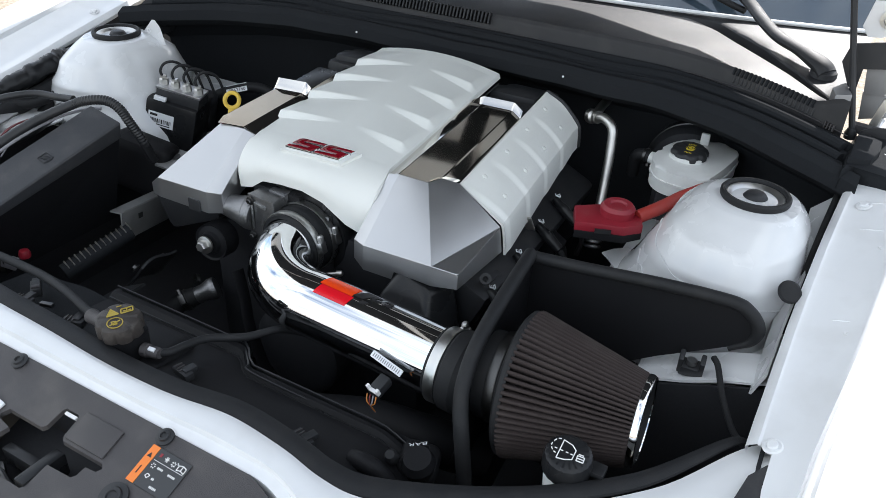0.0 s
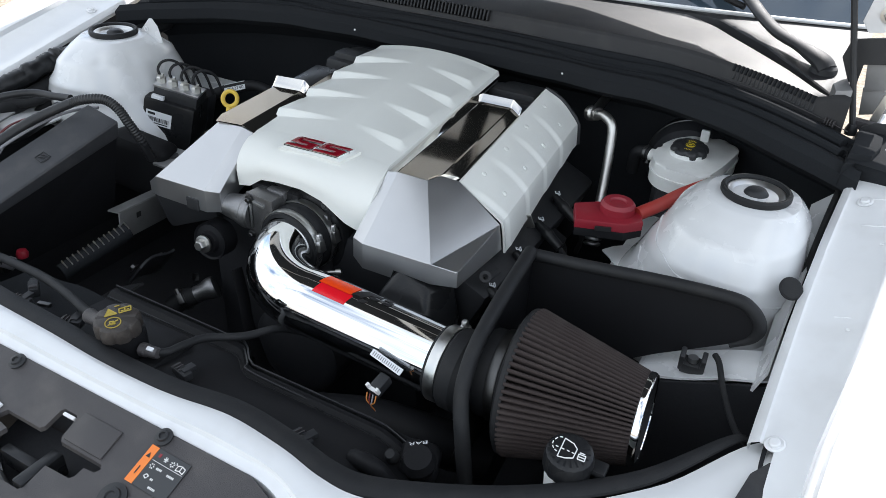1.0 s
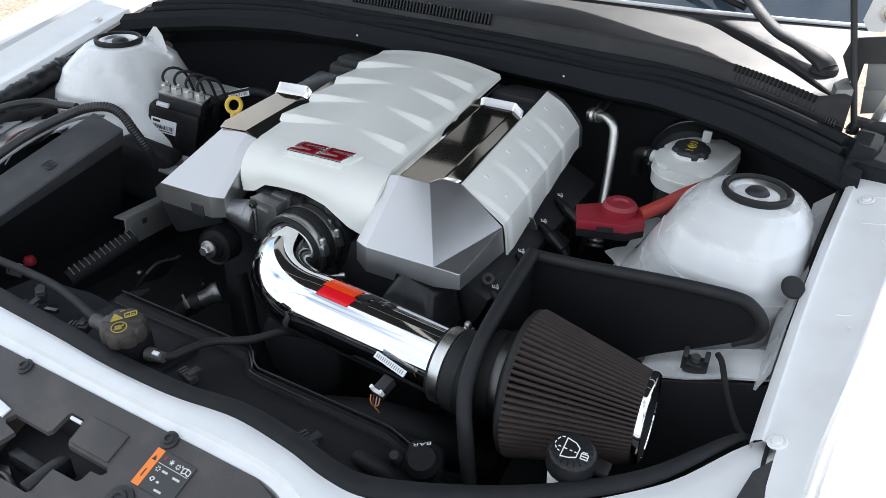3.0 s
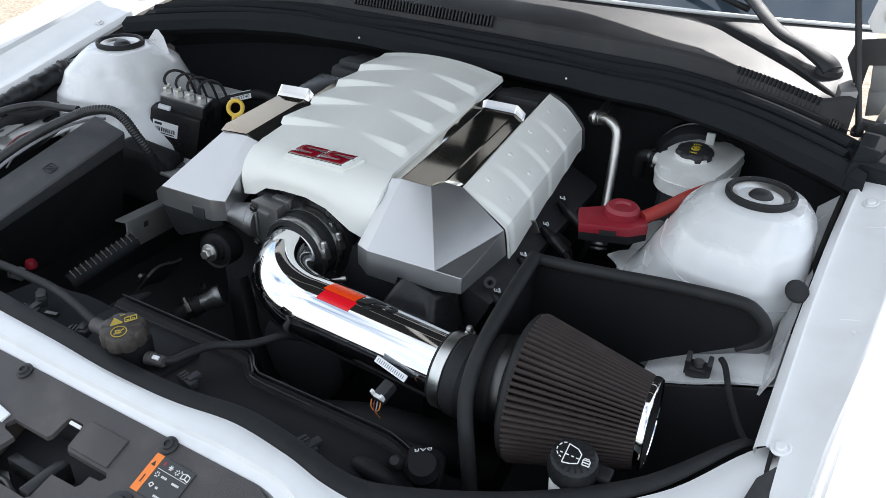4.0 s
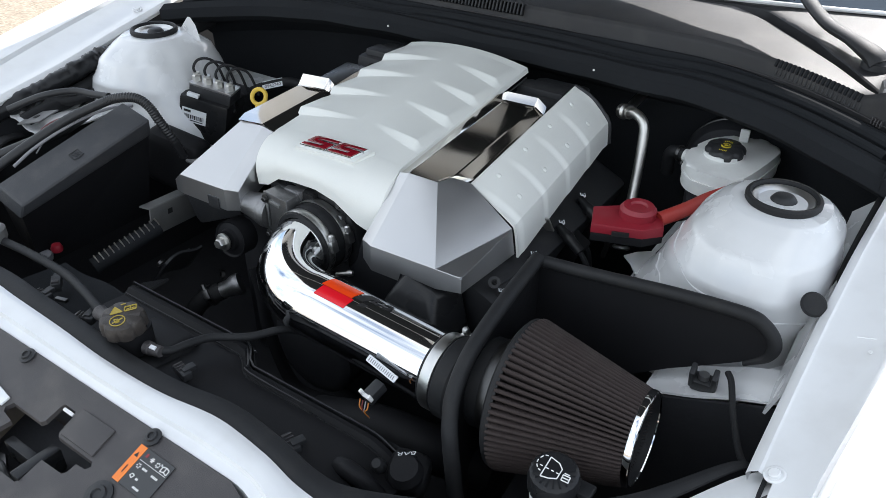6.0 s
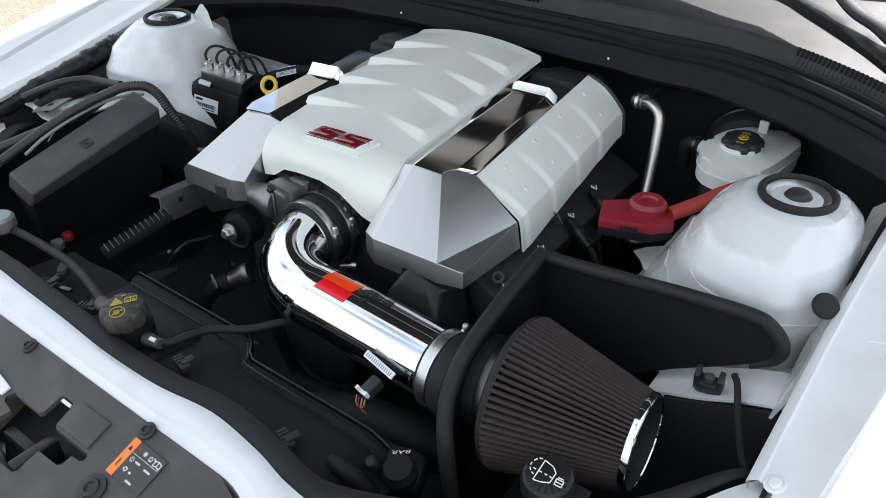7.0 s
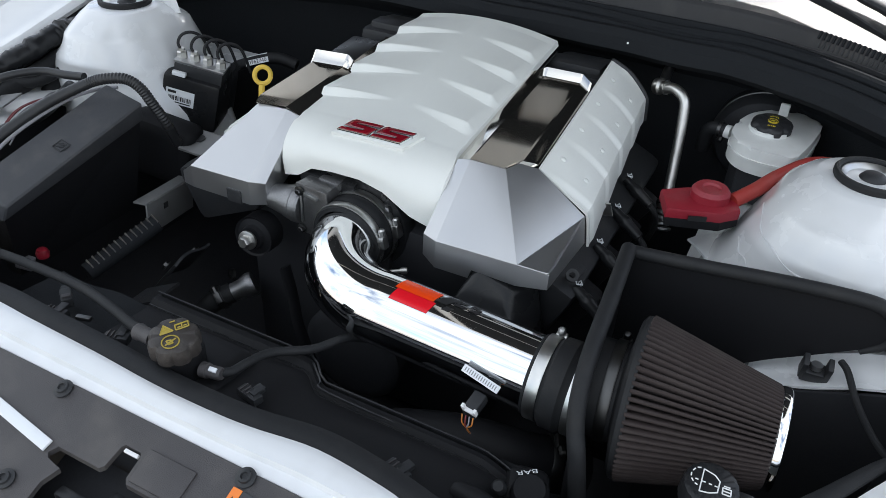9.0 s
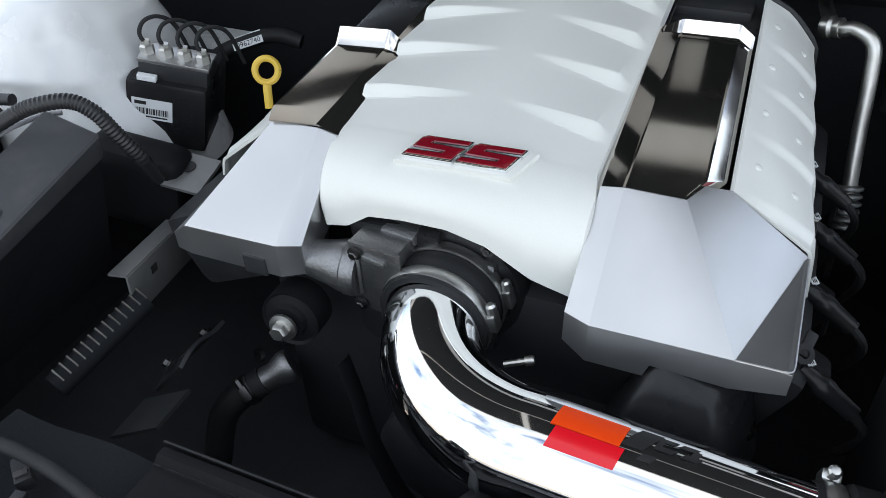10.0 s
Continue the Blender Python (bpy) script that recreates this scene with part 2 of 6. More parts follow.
def facets(bm, points, polys):
    v = {k: bm.verts.new(p) for k, p in points.items()}
    for poly in polys:
        bm.faces.new([v[k] for k in poly])
    return bm


def bolt(bm, m, r=0.008, h=0.006, washer=True):
    if washer:
        lathe(bm, [(0, 0), (r * 1.6, 0), (r * 1.6, h * 0.25), (r * 1.1, h * 0.35), (0, h * 0.35)], m, 20)
    lathe(bm, [(0, h * 0.3), (r, h * 0.3), (r, h), (r * 0.8, h * 1.2), (0, h * 1.2)], m, 6)
    return bm


def smoothstep(a, b, x):
    t = min(1, max(0, (x - a) / (b - a)))
    return t * t * (3 - 2 * t)


def lerp_table(table, x):
    if x <= table[0][0]:
        return table[0][1:]
    for a, b in zip(table, table[1:]):
        if x <= b[0]:
            t = (x - a[0]) / (b[0] - a[0])
            return tuple(p + (q - p) * t for p, q in zip(a[1:], b[1:]))
    return table[-1][1:]


# ---------------- ground ----------------
bm = fresh()
surface(bm, 2, 2, lambda u, v: (-400 + 800 * u, -400 + 800 * v, 0))
tagged(part("ground", bm, GRAVEL), "sunlit pale tan gravelly asphalt", "ground", kind="structure")

# ---------------- car body round the engine bay ----------------
car = thing("car_body", (0, 0, 0), "white car body with its hood open over the engine bay", "car")

# fenders: flange beside the bay, seam, and the rounded outer skin
EDGE = [(-0.62, 0.700, 0.765, 0.735, 0.775), (-0.40, 0.660, 0.806, 0.712, 0.826), (-0.33, 0.657, 0.818, 0.717, 0.842), (-0.14, 0.661, 0.852, 0.742, 0.880),
        (0.0, 0.668, 0.884, 0.752, 0.908), (0.16, 0.680, 0.916, 0.768, 0.940), (0.35, 0.692, 0.942, 0.785, 0.962), (0.62, 0.705, 0.965, 0.80, 0.985)]


def fender_section(y, u):
    xi, zi, xc, zc = lerp_table(EDGE, y)
    w, h = xc - xi, zc - zi
    pts = [(xi + 0.003, zi - 0.012), (xi + 0.001, zi - 0.008), (xi, zi - 0.004), (xi + 0.003, zi), (xi + 0.0095, zi + 0.0022 + 0.09 * h), (xi + 0.0125, zi + 0.0002 + 0.11 * h), (xi + 0.4 * w, zi + 0.35 * h),
           (xi + 0.70 * w, zi + 0.56 * h), (xc - 0.010, zc - 0.004), (xc - 0.003, zc), (xc, zc - 0.012), (xc + 0.006, zc - 0.012), (xc + 0.009, zc + 0.004), (xc + 0.03, zc + 0.014), (xc + 0.08, zc + 0.014), (xc + 0.13, zc - 0.012),
           (xc + 0.17, zc - 0.07), (xc + 0.19, zc - 0.16), (xc + 0.20, zc - 0.30), (xc + 0.20, zc - 0.42)]
    k = u * (len(pts) - 1)
    i = min(int(k), len(pts) - 2)
    t = k - i
    return tuple(a + (b - a) * t for a, b in zip(pts[i], pts[i + 1]))


OUT = {1: 0.0, -1: 0.03}      # the passenger fender stands a little wider


def fender(side):
    bm = fresh()

    def f(u, v):
        y = -0.335 + 0.955 * v
        x, z = fender_section(y, u)
        return (side * (x + OUT[side]), y, z + OUT[side] / 3)
    surface(bm, 20, 28, f)

    def g(u, v):
        y = -0.80 + 0.465 * v
        x, z = fender_section(max(y, -0.62), (6 + 13 * u) / 19)
        return (side * (x + OUT[side]), y, z + OUT[side] / 3 - 0.10 * smoothstep(-0.45, -0.85, y))
    surface(bm, 14, 10, g)
    ob = part("fender", bm, PAINT, car, "white painted front fender with its bolted flange", 50)
    for y in (-0.334, 0.076, 0.2, 0.42):
        xi, zi, xc, zc = lerp_table(EDGE, y)
        bm = fresh()
        m = Matrix.Translation((side * (xi + (0.030 if y > 0 else 0.023) + OUT[side]), y, zi + OUT[side] / 3 + (0.33 if y > 0 else 0.27) * (zc - zi) + 0.0008)) @ pose(0, 0, 0, 12, side * -18, 0)
        lathe(bm, [(0, 0), (0.0098, 0), (0.0098, 0.0010), (0.0080, 0.0018), (0.0056, 0.0012), (0.0054, 0.0036), (0.0044, 0.0044), (0, 0.0044)], m, 24)
        part("bolt", bm, PAINT, ob)
    return ob


fender_r, fender_l = fender(1), fender(-1)
for y, w in ((-0.165, 0.72), (-0.010, 0.76)):
    xi, zi, xc, zc = lerp_table(EDGE, y)
    bm = fresh()
    lathe(bm, [(0.0024, 0.0), (0.0020, 0.0008), (0.0012, 0.0004), (0, 0.0003)], Matrix.Translation((xi + w * (xc - xi), y, zi + (0.35 + 0.9 * (w - 0.4)) * (zc - zi) + 0.0004)) @ pose(0, 0, 0, 12, -18, 0), 12)
    part("spot_weld", bm, PAINT, fender_r, "small painted spot weld")
# short pressed creases across the flange
for y, w0, w1 in ((0.026, 0.42, 0.72), (-0.144, 0.50, 0.74), (0.085, 0.40, 0.66)):
    xi, zi, xc, zc = lerp_table(EDGE, y)
    bm = fresh()
    sweep(bm, [(xi + w * (xc - xi), y + 0.006 * (w - w0), zi + (0.35 + 0.70 * (w - 0.4)) * (zc - zi) + 0.0003) for w in (w0, 0.5 * (w0 + w1), w1)], 0.0007, 6)
    part("crease", bm, PAINT, fender_r, "pressed crease in the flange")

# white front panel of the opening, rounded into the fenders
INNER = [(-0.72, -0.20), (-0.655, -0.325), (-0.59, -0.405), (-0.516, -0.466), (-0.44, -0.508), (-0.35, -0.533), (-0.25, -0.535), (-0.197, -0.538), (-0.092, -0.542), (-0.006, -0.547), (0.067, -0.547), (0.113, -0.544),
         (0.182, -0.535), (0.256, -0.542), (0.312, -0.552), (0.36, -0.548), (0.44, -0.512), (0.516, -0.468), (0.589, -0.405), (0.655, -0.325), (0.70, -0.24)]


def front_height(x):
    return 0.772 + 0.016 * smoothstep(0.38, 0.66, abs(x)) + 0.022 * smoothstep(0.60, 0.68, x)


def front_panel():
    inner = spline([(-0.78, -0.27, 0), (-0.70, -0.30, 0)] + [(x, y, 0) for x, y in INNER[1:-1]] + [(0.70, -0.30, 0), (0.78, -0.27, 0)], 6)
    n = len(inner)

    def f(u, v):
        q = inner[round(v * (n - 1))]
        x = q.x
        ox = x * (1 + 0.16 * smoothstep(0.3, 0.66, abs(x)))
        oy = -0.583 - 0.26 * smoothstep(0.25, 0.60, abs(x))
        z = front_height(x)
        prof = [(0, -0.05), (0, -0.006), (0.06, 0.003), (0.25, 0.006), (0.68, 0.003), (0.72, -0.003), (0.98, -0.006), (1.0, -0.05)]
        k = min(int(u * 7), 6)
        t = u * 7 - k
        s = prof[k][0] + (prof[k + 1][0] - prof[k][0]) * t
        dz = prof[k][1] + (prof[k + 1][1] - prof[k][1]) * t
        dz -= 0.05 * s * smoothstep(0.3, 0.6, abs(x))
        return (x + (ox - x) * s, q.y + (oy - q.y) * s, z + dz)
    bm = fresh()
    surface(bm, 15, n, f)
    return part("front_panel", bm, PAINT, car, "white painted front cross panel", 50)


front_panel()

# plain bumper and front wheels that close the body towards the ground
def bumper():
    bm = fresh()

    def f(u, v):
        s = 2 * u - 1
        x = 0.955 * s
        y = -0.975 + 0.24 * abs(s) ** 5
        sec = [(0.0, 0.0), (0.02, -0.02), (-0.015, -0.12), (0.0, -0.25), (0.05, -0.37), (0.12, -0.42)]
        k = v * (len(sec) - 1)
        i = min(int(k), len(sec) - 2)
        t = k - i
        return (x, y + sec[i][0] + (sec[i + 1][0] - sec[i][0]) * t, 0.625 + sec[i][1] + (sec[i + 1][1] - sec[i][1]) * t)
    surface(bm, 41, 16, f, 0.004)
    part("bumper", bm, PAINT, car, "white painted front bumper skin", 50)
    for side in (1, -1):
        bm = fresh()
        m = axis_pose((side * 0.70, 0.0, 0.345), (side, 0, 0))
        lathe(bm, [(0.24, 0.0), (0.31, 0.0), (0.34, 0.03), (0.345, 0.06), (0.345, 0.18), (0.34, 0.21), (0.31, 0.24), (0.24, 0.235)], m, 48)
        wheel = part("wheel", bm, RUBBER, car, "black tyre")
        bm = fresh()
        lathe(bm, [(0.0, 0.16), (0.06, 0.17), (0.07, 0.15), (0.20, 0.16), (0.235, 0.22), (0.245, 0.235), (0.24, 0.10), (0.0, 0.10)], m, 40)
        part("rim", bm, ALU, wheel, "plain alloy rim")


bumper()

# strut towers
# pressed dents and beads of the tower: angle, width, height, height range, depth
DENTS = [(205, 9, 0.893, 0.012, 0.06), (238, 8, 0.890, 0.014, 0.07), (222, 20, 0.840, 0.006, -0.025), (262, 26, 0.848, 0.006, -0.022), (175, 16, 0.862, 0.020, 0.045), (300, 7, 0.872, 0.016, 0.05), (255, 5, 0.868, 0.02, -0.03), (193, 6, 0.845, 0.03, -0.035),
         (285, 12, 0.80, 0.02, -0.03), (240, 30, 0.815, 0.010, 0.02), (150, 14, 0.83, 0.02, -0.03)]


def tower(side):
    cx = 0.58
    dents = [(a0, wide, z0, tall, deep * (0.45 if side > 0 else 0.6)) for a0, wide, z0, tall, deep in DENTS]

    def radius(th, z):
        # th 0: outboard, 90: rear, 180: inboard, 270: front
        inboard = lerp_table([(0.70, 0.175), (0.765, 0.155), (0.80, 0.133), (0.85, 0.108), (0.885, 0.091), (0.905, 0.074), (0.915, 0.058), (0.917, 0.0)], z)[0]
        front = lerp_table([(0.70, 0.134), (0.765, 0.134), (0.80, 0.133), (0.85, 0.130), (0.885, 0.113), (0.905, 0.080), (0.915, 0.059), (0.917, 0.0)], z)[0]
        outer = lerp_table([(0.70, 0.081), (0.80, 0.081), (0.85, 0.080), (0.885, 0.074), (0.905, 0.063), (0.915, 0.055), (0.917, 0.0)], z)[0]
        if side < 0:
            outer += 0.030 * smoothstep(0.875, 0.82, z)
        c, s = math.cos(th), math.sin(th)
        a = outer if c > 0 else inboard
        b = front if s < 0 else 0.9 * front
        p = 2.3
        return 1.0 / ((abs(c) / max(a, 1e-5)) ** p + (abs(s) / max(b, 1e-5)) ** p) ** (1 / p)
    levels = [0.70, 0.735, 0.765, 0.78] + [0.79 + 0.005 * k for k in range(24)] + [0.908, 0.911, 0.9135, 0.915, 0.9162]
    bm = fresh()
    seg = 96
    rings = []
    for z in levels:
        ring = []
        for i in range(seg):
            th = 2 * math.pi * i / seg
            r = radius(th, z)
            deg = math.degrees(th) % 360
            w = 1 + 0.012 * math.sin(3 * th + 20 * z) * smoothstep(0.91, 0.86, z)
            for a0, wide, z0, tall, deep in dents:
                w -= deep * math.exp(-((deg - a0) / wide) ** 2 - ((z - z0) / tall) ** 2)
            ring.append(bm.verts.new((side * (cx + r * w * math.cos(th)), r * w * math.sin(th), z)))
        rings.append(ring)
    for a, b in zip(rings, rings[1:]):
        for i in range(seg):
            j = (i + 1) % seg
            bm.faces.new((a[i], a[j], b[j], b[i]))
    bm.faces.new(rings[-1])
    tw = part("strut_tower", bm, APRON, car, "white painted suspension strut tower", 40)
    for a0, a1, z0, z1, name in ((190, 330, 0.862, 0.812, "seam"), (200, 262, 0.822, 0.800, "seam")) if side > 0 else ():
        bm = fresh()
        bead = []
        for k in range(40):
            th = radians(a0 + (a1 - a0) * k / 39)
            z = z0 + (z1 - z0) * k / 39 + 0.002 * math.sin(k * 0.7)
            r = radius(th, z) + 0.0005
            deg = math.degrees(th) % 360
            w = 1 + 0.012 * math.sin(3 * th + 20 * z) * smoothstep(0.91, 0.86, z)
            for a, wide, zc, tall, deep in dents:
                w -= deep * math.exp(-((deg - a) / wide) ** 2 - ((z - zc) / tall) ** 2)
            bead.append((side * (cx + r * w * math.cos(th)), r * w * math.sin(th), z))
        sweep(bm, bead, lambda q: 0.0011 + 0.0005 * math.sin(q * 47), 6)
        part(name, bm, APRON, tw, "brushed white seam sealer")
    bm = fresh()
    lathe(bm, [(0.036, 0.0), (0.0415, 0.0), (0.0435, 0.003), (0.0435, 0.008), (0.0415, 0.0105), (0.0385, 0.0105), (0.0365, 0.008), (0.036, 0.002), (0.030, -0.006), (0.0, -0.006)],
          Matrix.Translation((side * cx, 0, 0.9145)), 40)
    ring = part("strut_mount_ring", bm, RUBBER, tw, "black rubber ring of the strut mount")
    bm = fresh()
    lathe(bm, [(0.0368, 0.0050), (0.0345, 0.0062), (0.0325, 0.0056), (0.027, 0.001), (0.022, -0.0030), (0.0, -0.0045)], Matrix.Translation((side * cx, 0, 0.9145)), 48)
    part("mount_plate", bm, CLAMP, tw, "bright metal dished mount plate")
    bm = fresh()
    lathe(bm, [(0.0165, -0.005), (0.0165, 0.000), (0.0140, 0.004), (0.0115, 0.007), (0.008, 0.0085), (0.0, 0.009)], Matrix.Translation((side * cx, 0.003, 0.9145)), 20)
    part("strut_nut", bm, PLASTIC, tw, "black cap over the strut nut")
    return tw


tower_r, tower_l = tower(1), tower(-1)
# round opening in the flank of the driver side tower, closed by a black plug
bm = fresh()
lathe(bm, [(0, 0), (0.0138, 0), (0.0142, 0.002), (0.012, 0.0035), (0, 0.0035)], axis_pose((0.652, -0.109, 0.861), (0.35, -0.55, 0.75)), 24)
part("plug", bm, RUBBER, tower_r, "round black rubber plug")
bm = fresh()
facets(bm, {"a": (-0.566, 0.040, 0.893), "b": (-0.4976, 0.040, 0.902), "c": (-0.5065, 0.040, 0.932), "d": (-0.518, 0.040, 0.9445), "e": (-0.526, 0.040, 0.9440), "f": (-0.556, 0.040, 0.9145)}, [("a", "b", "c", "d", "e", "f")])
bmesh.ops.solidify(bm, geom=bm.faces[:], thickness=0.003)
tab = part("bracket", bm, APRON, tower_l, "white sheet metal tab")
bm = fresh()
lathe(bm, [(0.0028, 0.0), (0.0048, 0.0), (0.0044, 0.0010), (0.0032, 0.0010), (0.0028, 0.0004)], axis_pose((-0.534, 0.0365, 0.9235), (0, -1, 0)), 20)
part("eyelet", bm, PAINT, tab, "pressed eyelet")

bm = fresh()
sweep(bm, spline([(0.661, -0.10, 0.80), (0.663, -0.03, 0.845), (0.667, 0.05, 0.872), (0.672, 0.13, 0.888), (0.676, 0.20, 0.89)], 8), 0.0045, 10)
solo("fender_hose", bm, RUBBER, "thin black hose in the gap beside the fender", "hose", "thin hoses")

# inner apron shelves beside the towers
for side in (1, -1):
    bm = fresh()

    def shelf(u, v, side=side):
        y = -0.125 + 0.35 * v
        x = (0.40 if side > 0 else 0.485) + (0.262 if side > 0 else 0.177) * u
        z = 0.765 - 0.05 * smoothstep(0.47, 0.40, x) + 0.004 * math.sin(9 * y)
        return (side * x, y, z)
    surface(bm, 12, 14, shelf, 0.004)
    part("inner_apron", bm, APRON, car, "white painted inner apron shelf")

bm = fresh()
surface(bm, 10, 12, lambda u, v: (-0.60 - 0.09 * u, -0.26 + 0.15 * v, 0.785 + 0.024 * u + 0.003 * math.sin(11 * u + 7 * v)), 0.004)
part("inner_apron", bm, APRON, car, "white painted front apron")

bm = fresh()
surface(bm, 8, 14, lambda u, v: (0.645 + (lerp_table(EDGE, -0.215 + 0.355 * v)[0] - 0.650) * u, -0.215 + 0.355 * v, lerp_table(EDGE, -0.215 + 0.355 * v)[1] - 0.055 + 0.030 * u + 0.002 * math.sin(9 * v)), 0.003)
part("inner_apron", bm, APRON, car, "white painted apron wall beside the strut tower")

# black liners and the floor of the bay
bm = fresh()
box(bm, (1.36, 1.0, 0.01), Matrix.Translation((0, -0.1, 0.42)))
part("undertray", bm, DARK, car)
for side in (1, -1):
    bm = fresh()

    def liner(u, v, side=side):
        y = -0.52 + 0.86 * v
        xi, zi, xc, zc = lerp_table(EDGE, y)
        x = 0.63 + (xi + 0.014 + OUT[side] - 0.63) * smoothstep(0.0, 0.7, u)
        return (side * x, y, 0.40 + (zi + OUT[side] / 3 - 0.006 - 0.40) * u)
    surface(bm, 10, 16, liner, 0.004)
    part("wheel_liner", bm, DARK, car)
# dark sheet added below the ledge, its colour standing in for the shade there
bm = fresh()
surface(bm, 8, 6, lambda u, v: (0.43 + 0.27 * u, -0.203 + 0.01 * v, 0.700 + 0.105 * u - 0.30 * v), 0.004)
part("wheel_liner", bm, DARK, car)
bm = fresh()
box(bm, (1.30, 0.012, 0.40), Matrix.Translation((0, -0.60, 0.56)), 0.002)
part("front_bulkhead", bm, DARK, car)


# ---------------- cowl and firewall ----------------
def cowl_y(x):
    return 0.335 - 0.72 * max(0.0, abs(x) - 0.35) ** 1.5


def cowl_sheet(profile, nx=61, x0=-0.69, x1=0.69, fold=0.0):
    def f(u, v):
        x = x0 + (x1 - x0) * u
        k = v * (len(profile) - 1)
        i = min(int(k), len(profile) - 2)
        t = k - i
        o = profile[i][0] + (profile[i + 1][0] - profile[i][0]) * t
        z = profile[i][1] + (profile[i + 1][1] - profile[i][1]) * t
        o += fold * (math.sin(7 * x + 16 * z) + 0.6 * math.sin(19 * x - 9 * z + 1.0) + 0.4 * math.sin(43 * x + 5 * z))
        return (x, cowl_y(x) + o, z - 0.02 * (x / 0.69) ** 4)
    return lambda bm, nv: surface(bm, nx, nv, f)


bm = fresh()
cowl_sheet([(0.03, 0.40), (0.03, 0.70), (0.03, 0.86), (0.0, 0.888), (-0.07, 0.905), (-0.09, 0.918), (-0.09, 0.938), (-0.075, 0.948), (-0.052, 0.944), (-0.046, 0.924)], 141, fold=0.0045)(bm, 55)
firewall = solo("firewall", bm, FELT, "black moulded firewall insulation behind the engine", "firewall", kind="structure")
bm = fresh()
cowl_sheet([(-0.04, 0.930), (-0.034, 0.944), (-0.022, 0.950), (-0.012, 0.945), (-0.010, 0.950), (-0.004, 0.957), (0.002, 0.956), (0.004, 0.945)])(bm, 29)
cowl_seal = solo("cowl_seal", bm, FELT, "black rubber hood seal along the cowl", "rubber seal", kind="structure")


def cowl_wave(x):
    return -0.009 * math.exp(-((x - 0.27) / 0.10) ** 2) - 0.009 * math.exp(-((x + 0.27) / 0.10) ** 2) + 0.004 * smoothstep(0.42, 0.55, abs(x))


# the thinnest line paints the seal's highlight in a lighter material
for out, up, r, mat, label in ((0.0035, 0.9580, 0.0007, GREYP, "thin paler line painted as the highlight of the seal"), (-0.022, 0.9500, 0.0085, FELT, "rounded rubber ridge"), (-0.047, 0.9440, 0.0070, FELT, "lower ridge of the seal")):
    bm = fresh()
    sweep(bm, [(x, cowl_y(x) + out, up + cowl_wave(x) * (1.0 if r < 0.005 else 0.7) - 0.02 * (x / 0.69) ** 4) for x in [-0.66 + 1.32 * k / 88 for k in range(89)]], r, 10)
    part("seal_edge" if r < 0.005 else "seal_ridge", bm, mat, cowl_seal, label)


def screen_y(x):
    return 0.512 + 0.24 * x * x


def cowl_panel_point(u, v):
    """steep face, crease, sunlit shelf with a lip, drain channel, rear shelf under the glass."""
    x = -0.66 + 1.312 * u
    lip = lerp_table([(0.0, 0.150), (0.25, 0.172), (0.35, 0.178), (0.41, 0.148), (0.45, 0.121), (0.505, 0.092), (0.555, 0.068), (0.593, 0.046), (0.619, 0.032), (0.66, 0.024)], abs(x))[0]
    back = lerp_table([(0.0, 0.015), (0.25, 0.015), (0.35, 0.020), (0.40, 0.050), (0.50, 0.050), (0.54, 0.032), (0.62, 0.020), (0.66, 0.010)], abs(x))[0]
    end = 0.020 * smoothstep(0.603, 0.645, x)
    zl = 0.9842 + 0.08 * (lip - 0.016)
    prof = [(0.010, 0.944), (0.006, 0.955 + end * 0.3), (0.012, 0.978 + end), (0.016, 0.984 + end), (0.016 + 0.5 * (lip - 0.016), 0.5 * (0.9845 + zl) + end * 0.6),
            (lip - 0.003, zl + end * 0.3), (lip, zl - 0.0015 + end * 0.3), (lip + 0.001, zl - 0.016), (lip + back - 0.004, zl - 0.016), (lip + back, zl - 0.002), (lip + back + 0.004, zl), (screen_y(x) + 0.012 - cowl_y(x), 0.999 + 0.02 * (x / 0.69) ** 4)]
    k = v * (len(prof) - 1)
    i = min(int(k), len(prof) - 2)
    t = k - i
    return (x, cowl_y(x) + prof[i][0] + (prof[i + 1][0] - prof[i][0]) * t, prof[i][1] + (prof[i + 1][1] - prof[i][1]) * t - 0.02 * (x / 0.69) ** 4)


bm = fresh()
surface(bm, 121, 45, cowl_panel_point)
cowl = solo("cowl_panel", bm, COWLM, "weathered dark plastic cowl panel below the windscreen", "cowl panel", kind="structure")
for x in (-0.205, 0.218):
    bm = fresh()
    lathe(bm, [(0, 0), (0.0020, 0), (0.0017, 0.0015), (0, 0.002)], axis_pose((x, cowl_y(x) - 0.0905, 0.932), (0, -1, 0.2)), 12)
    part("clip", bm, WINK, firewall, "small white fastener")
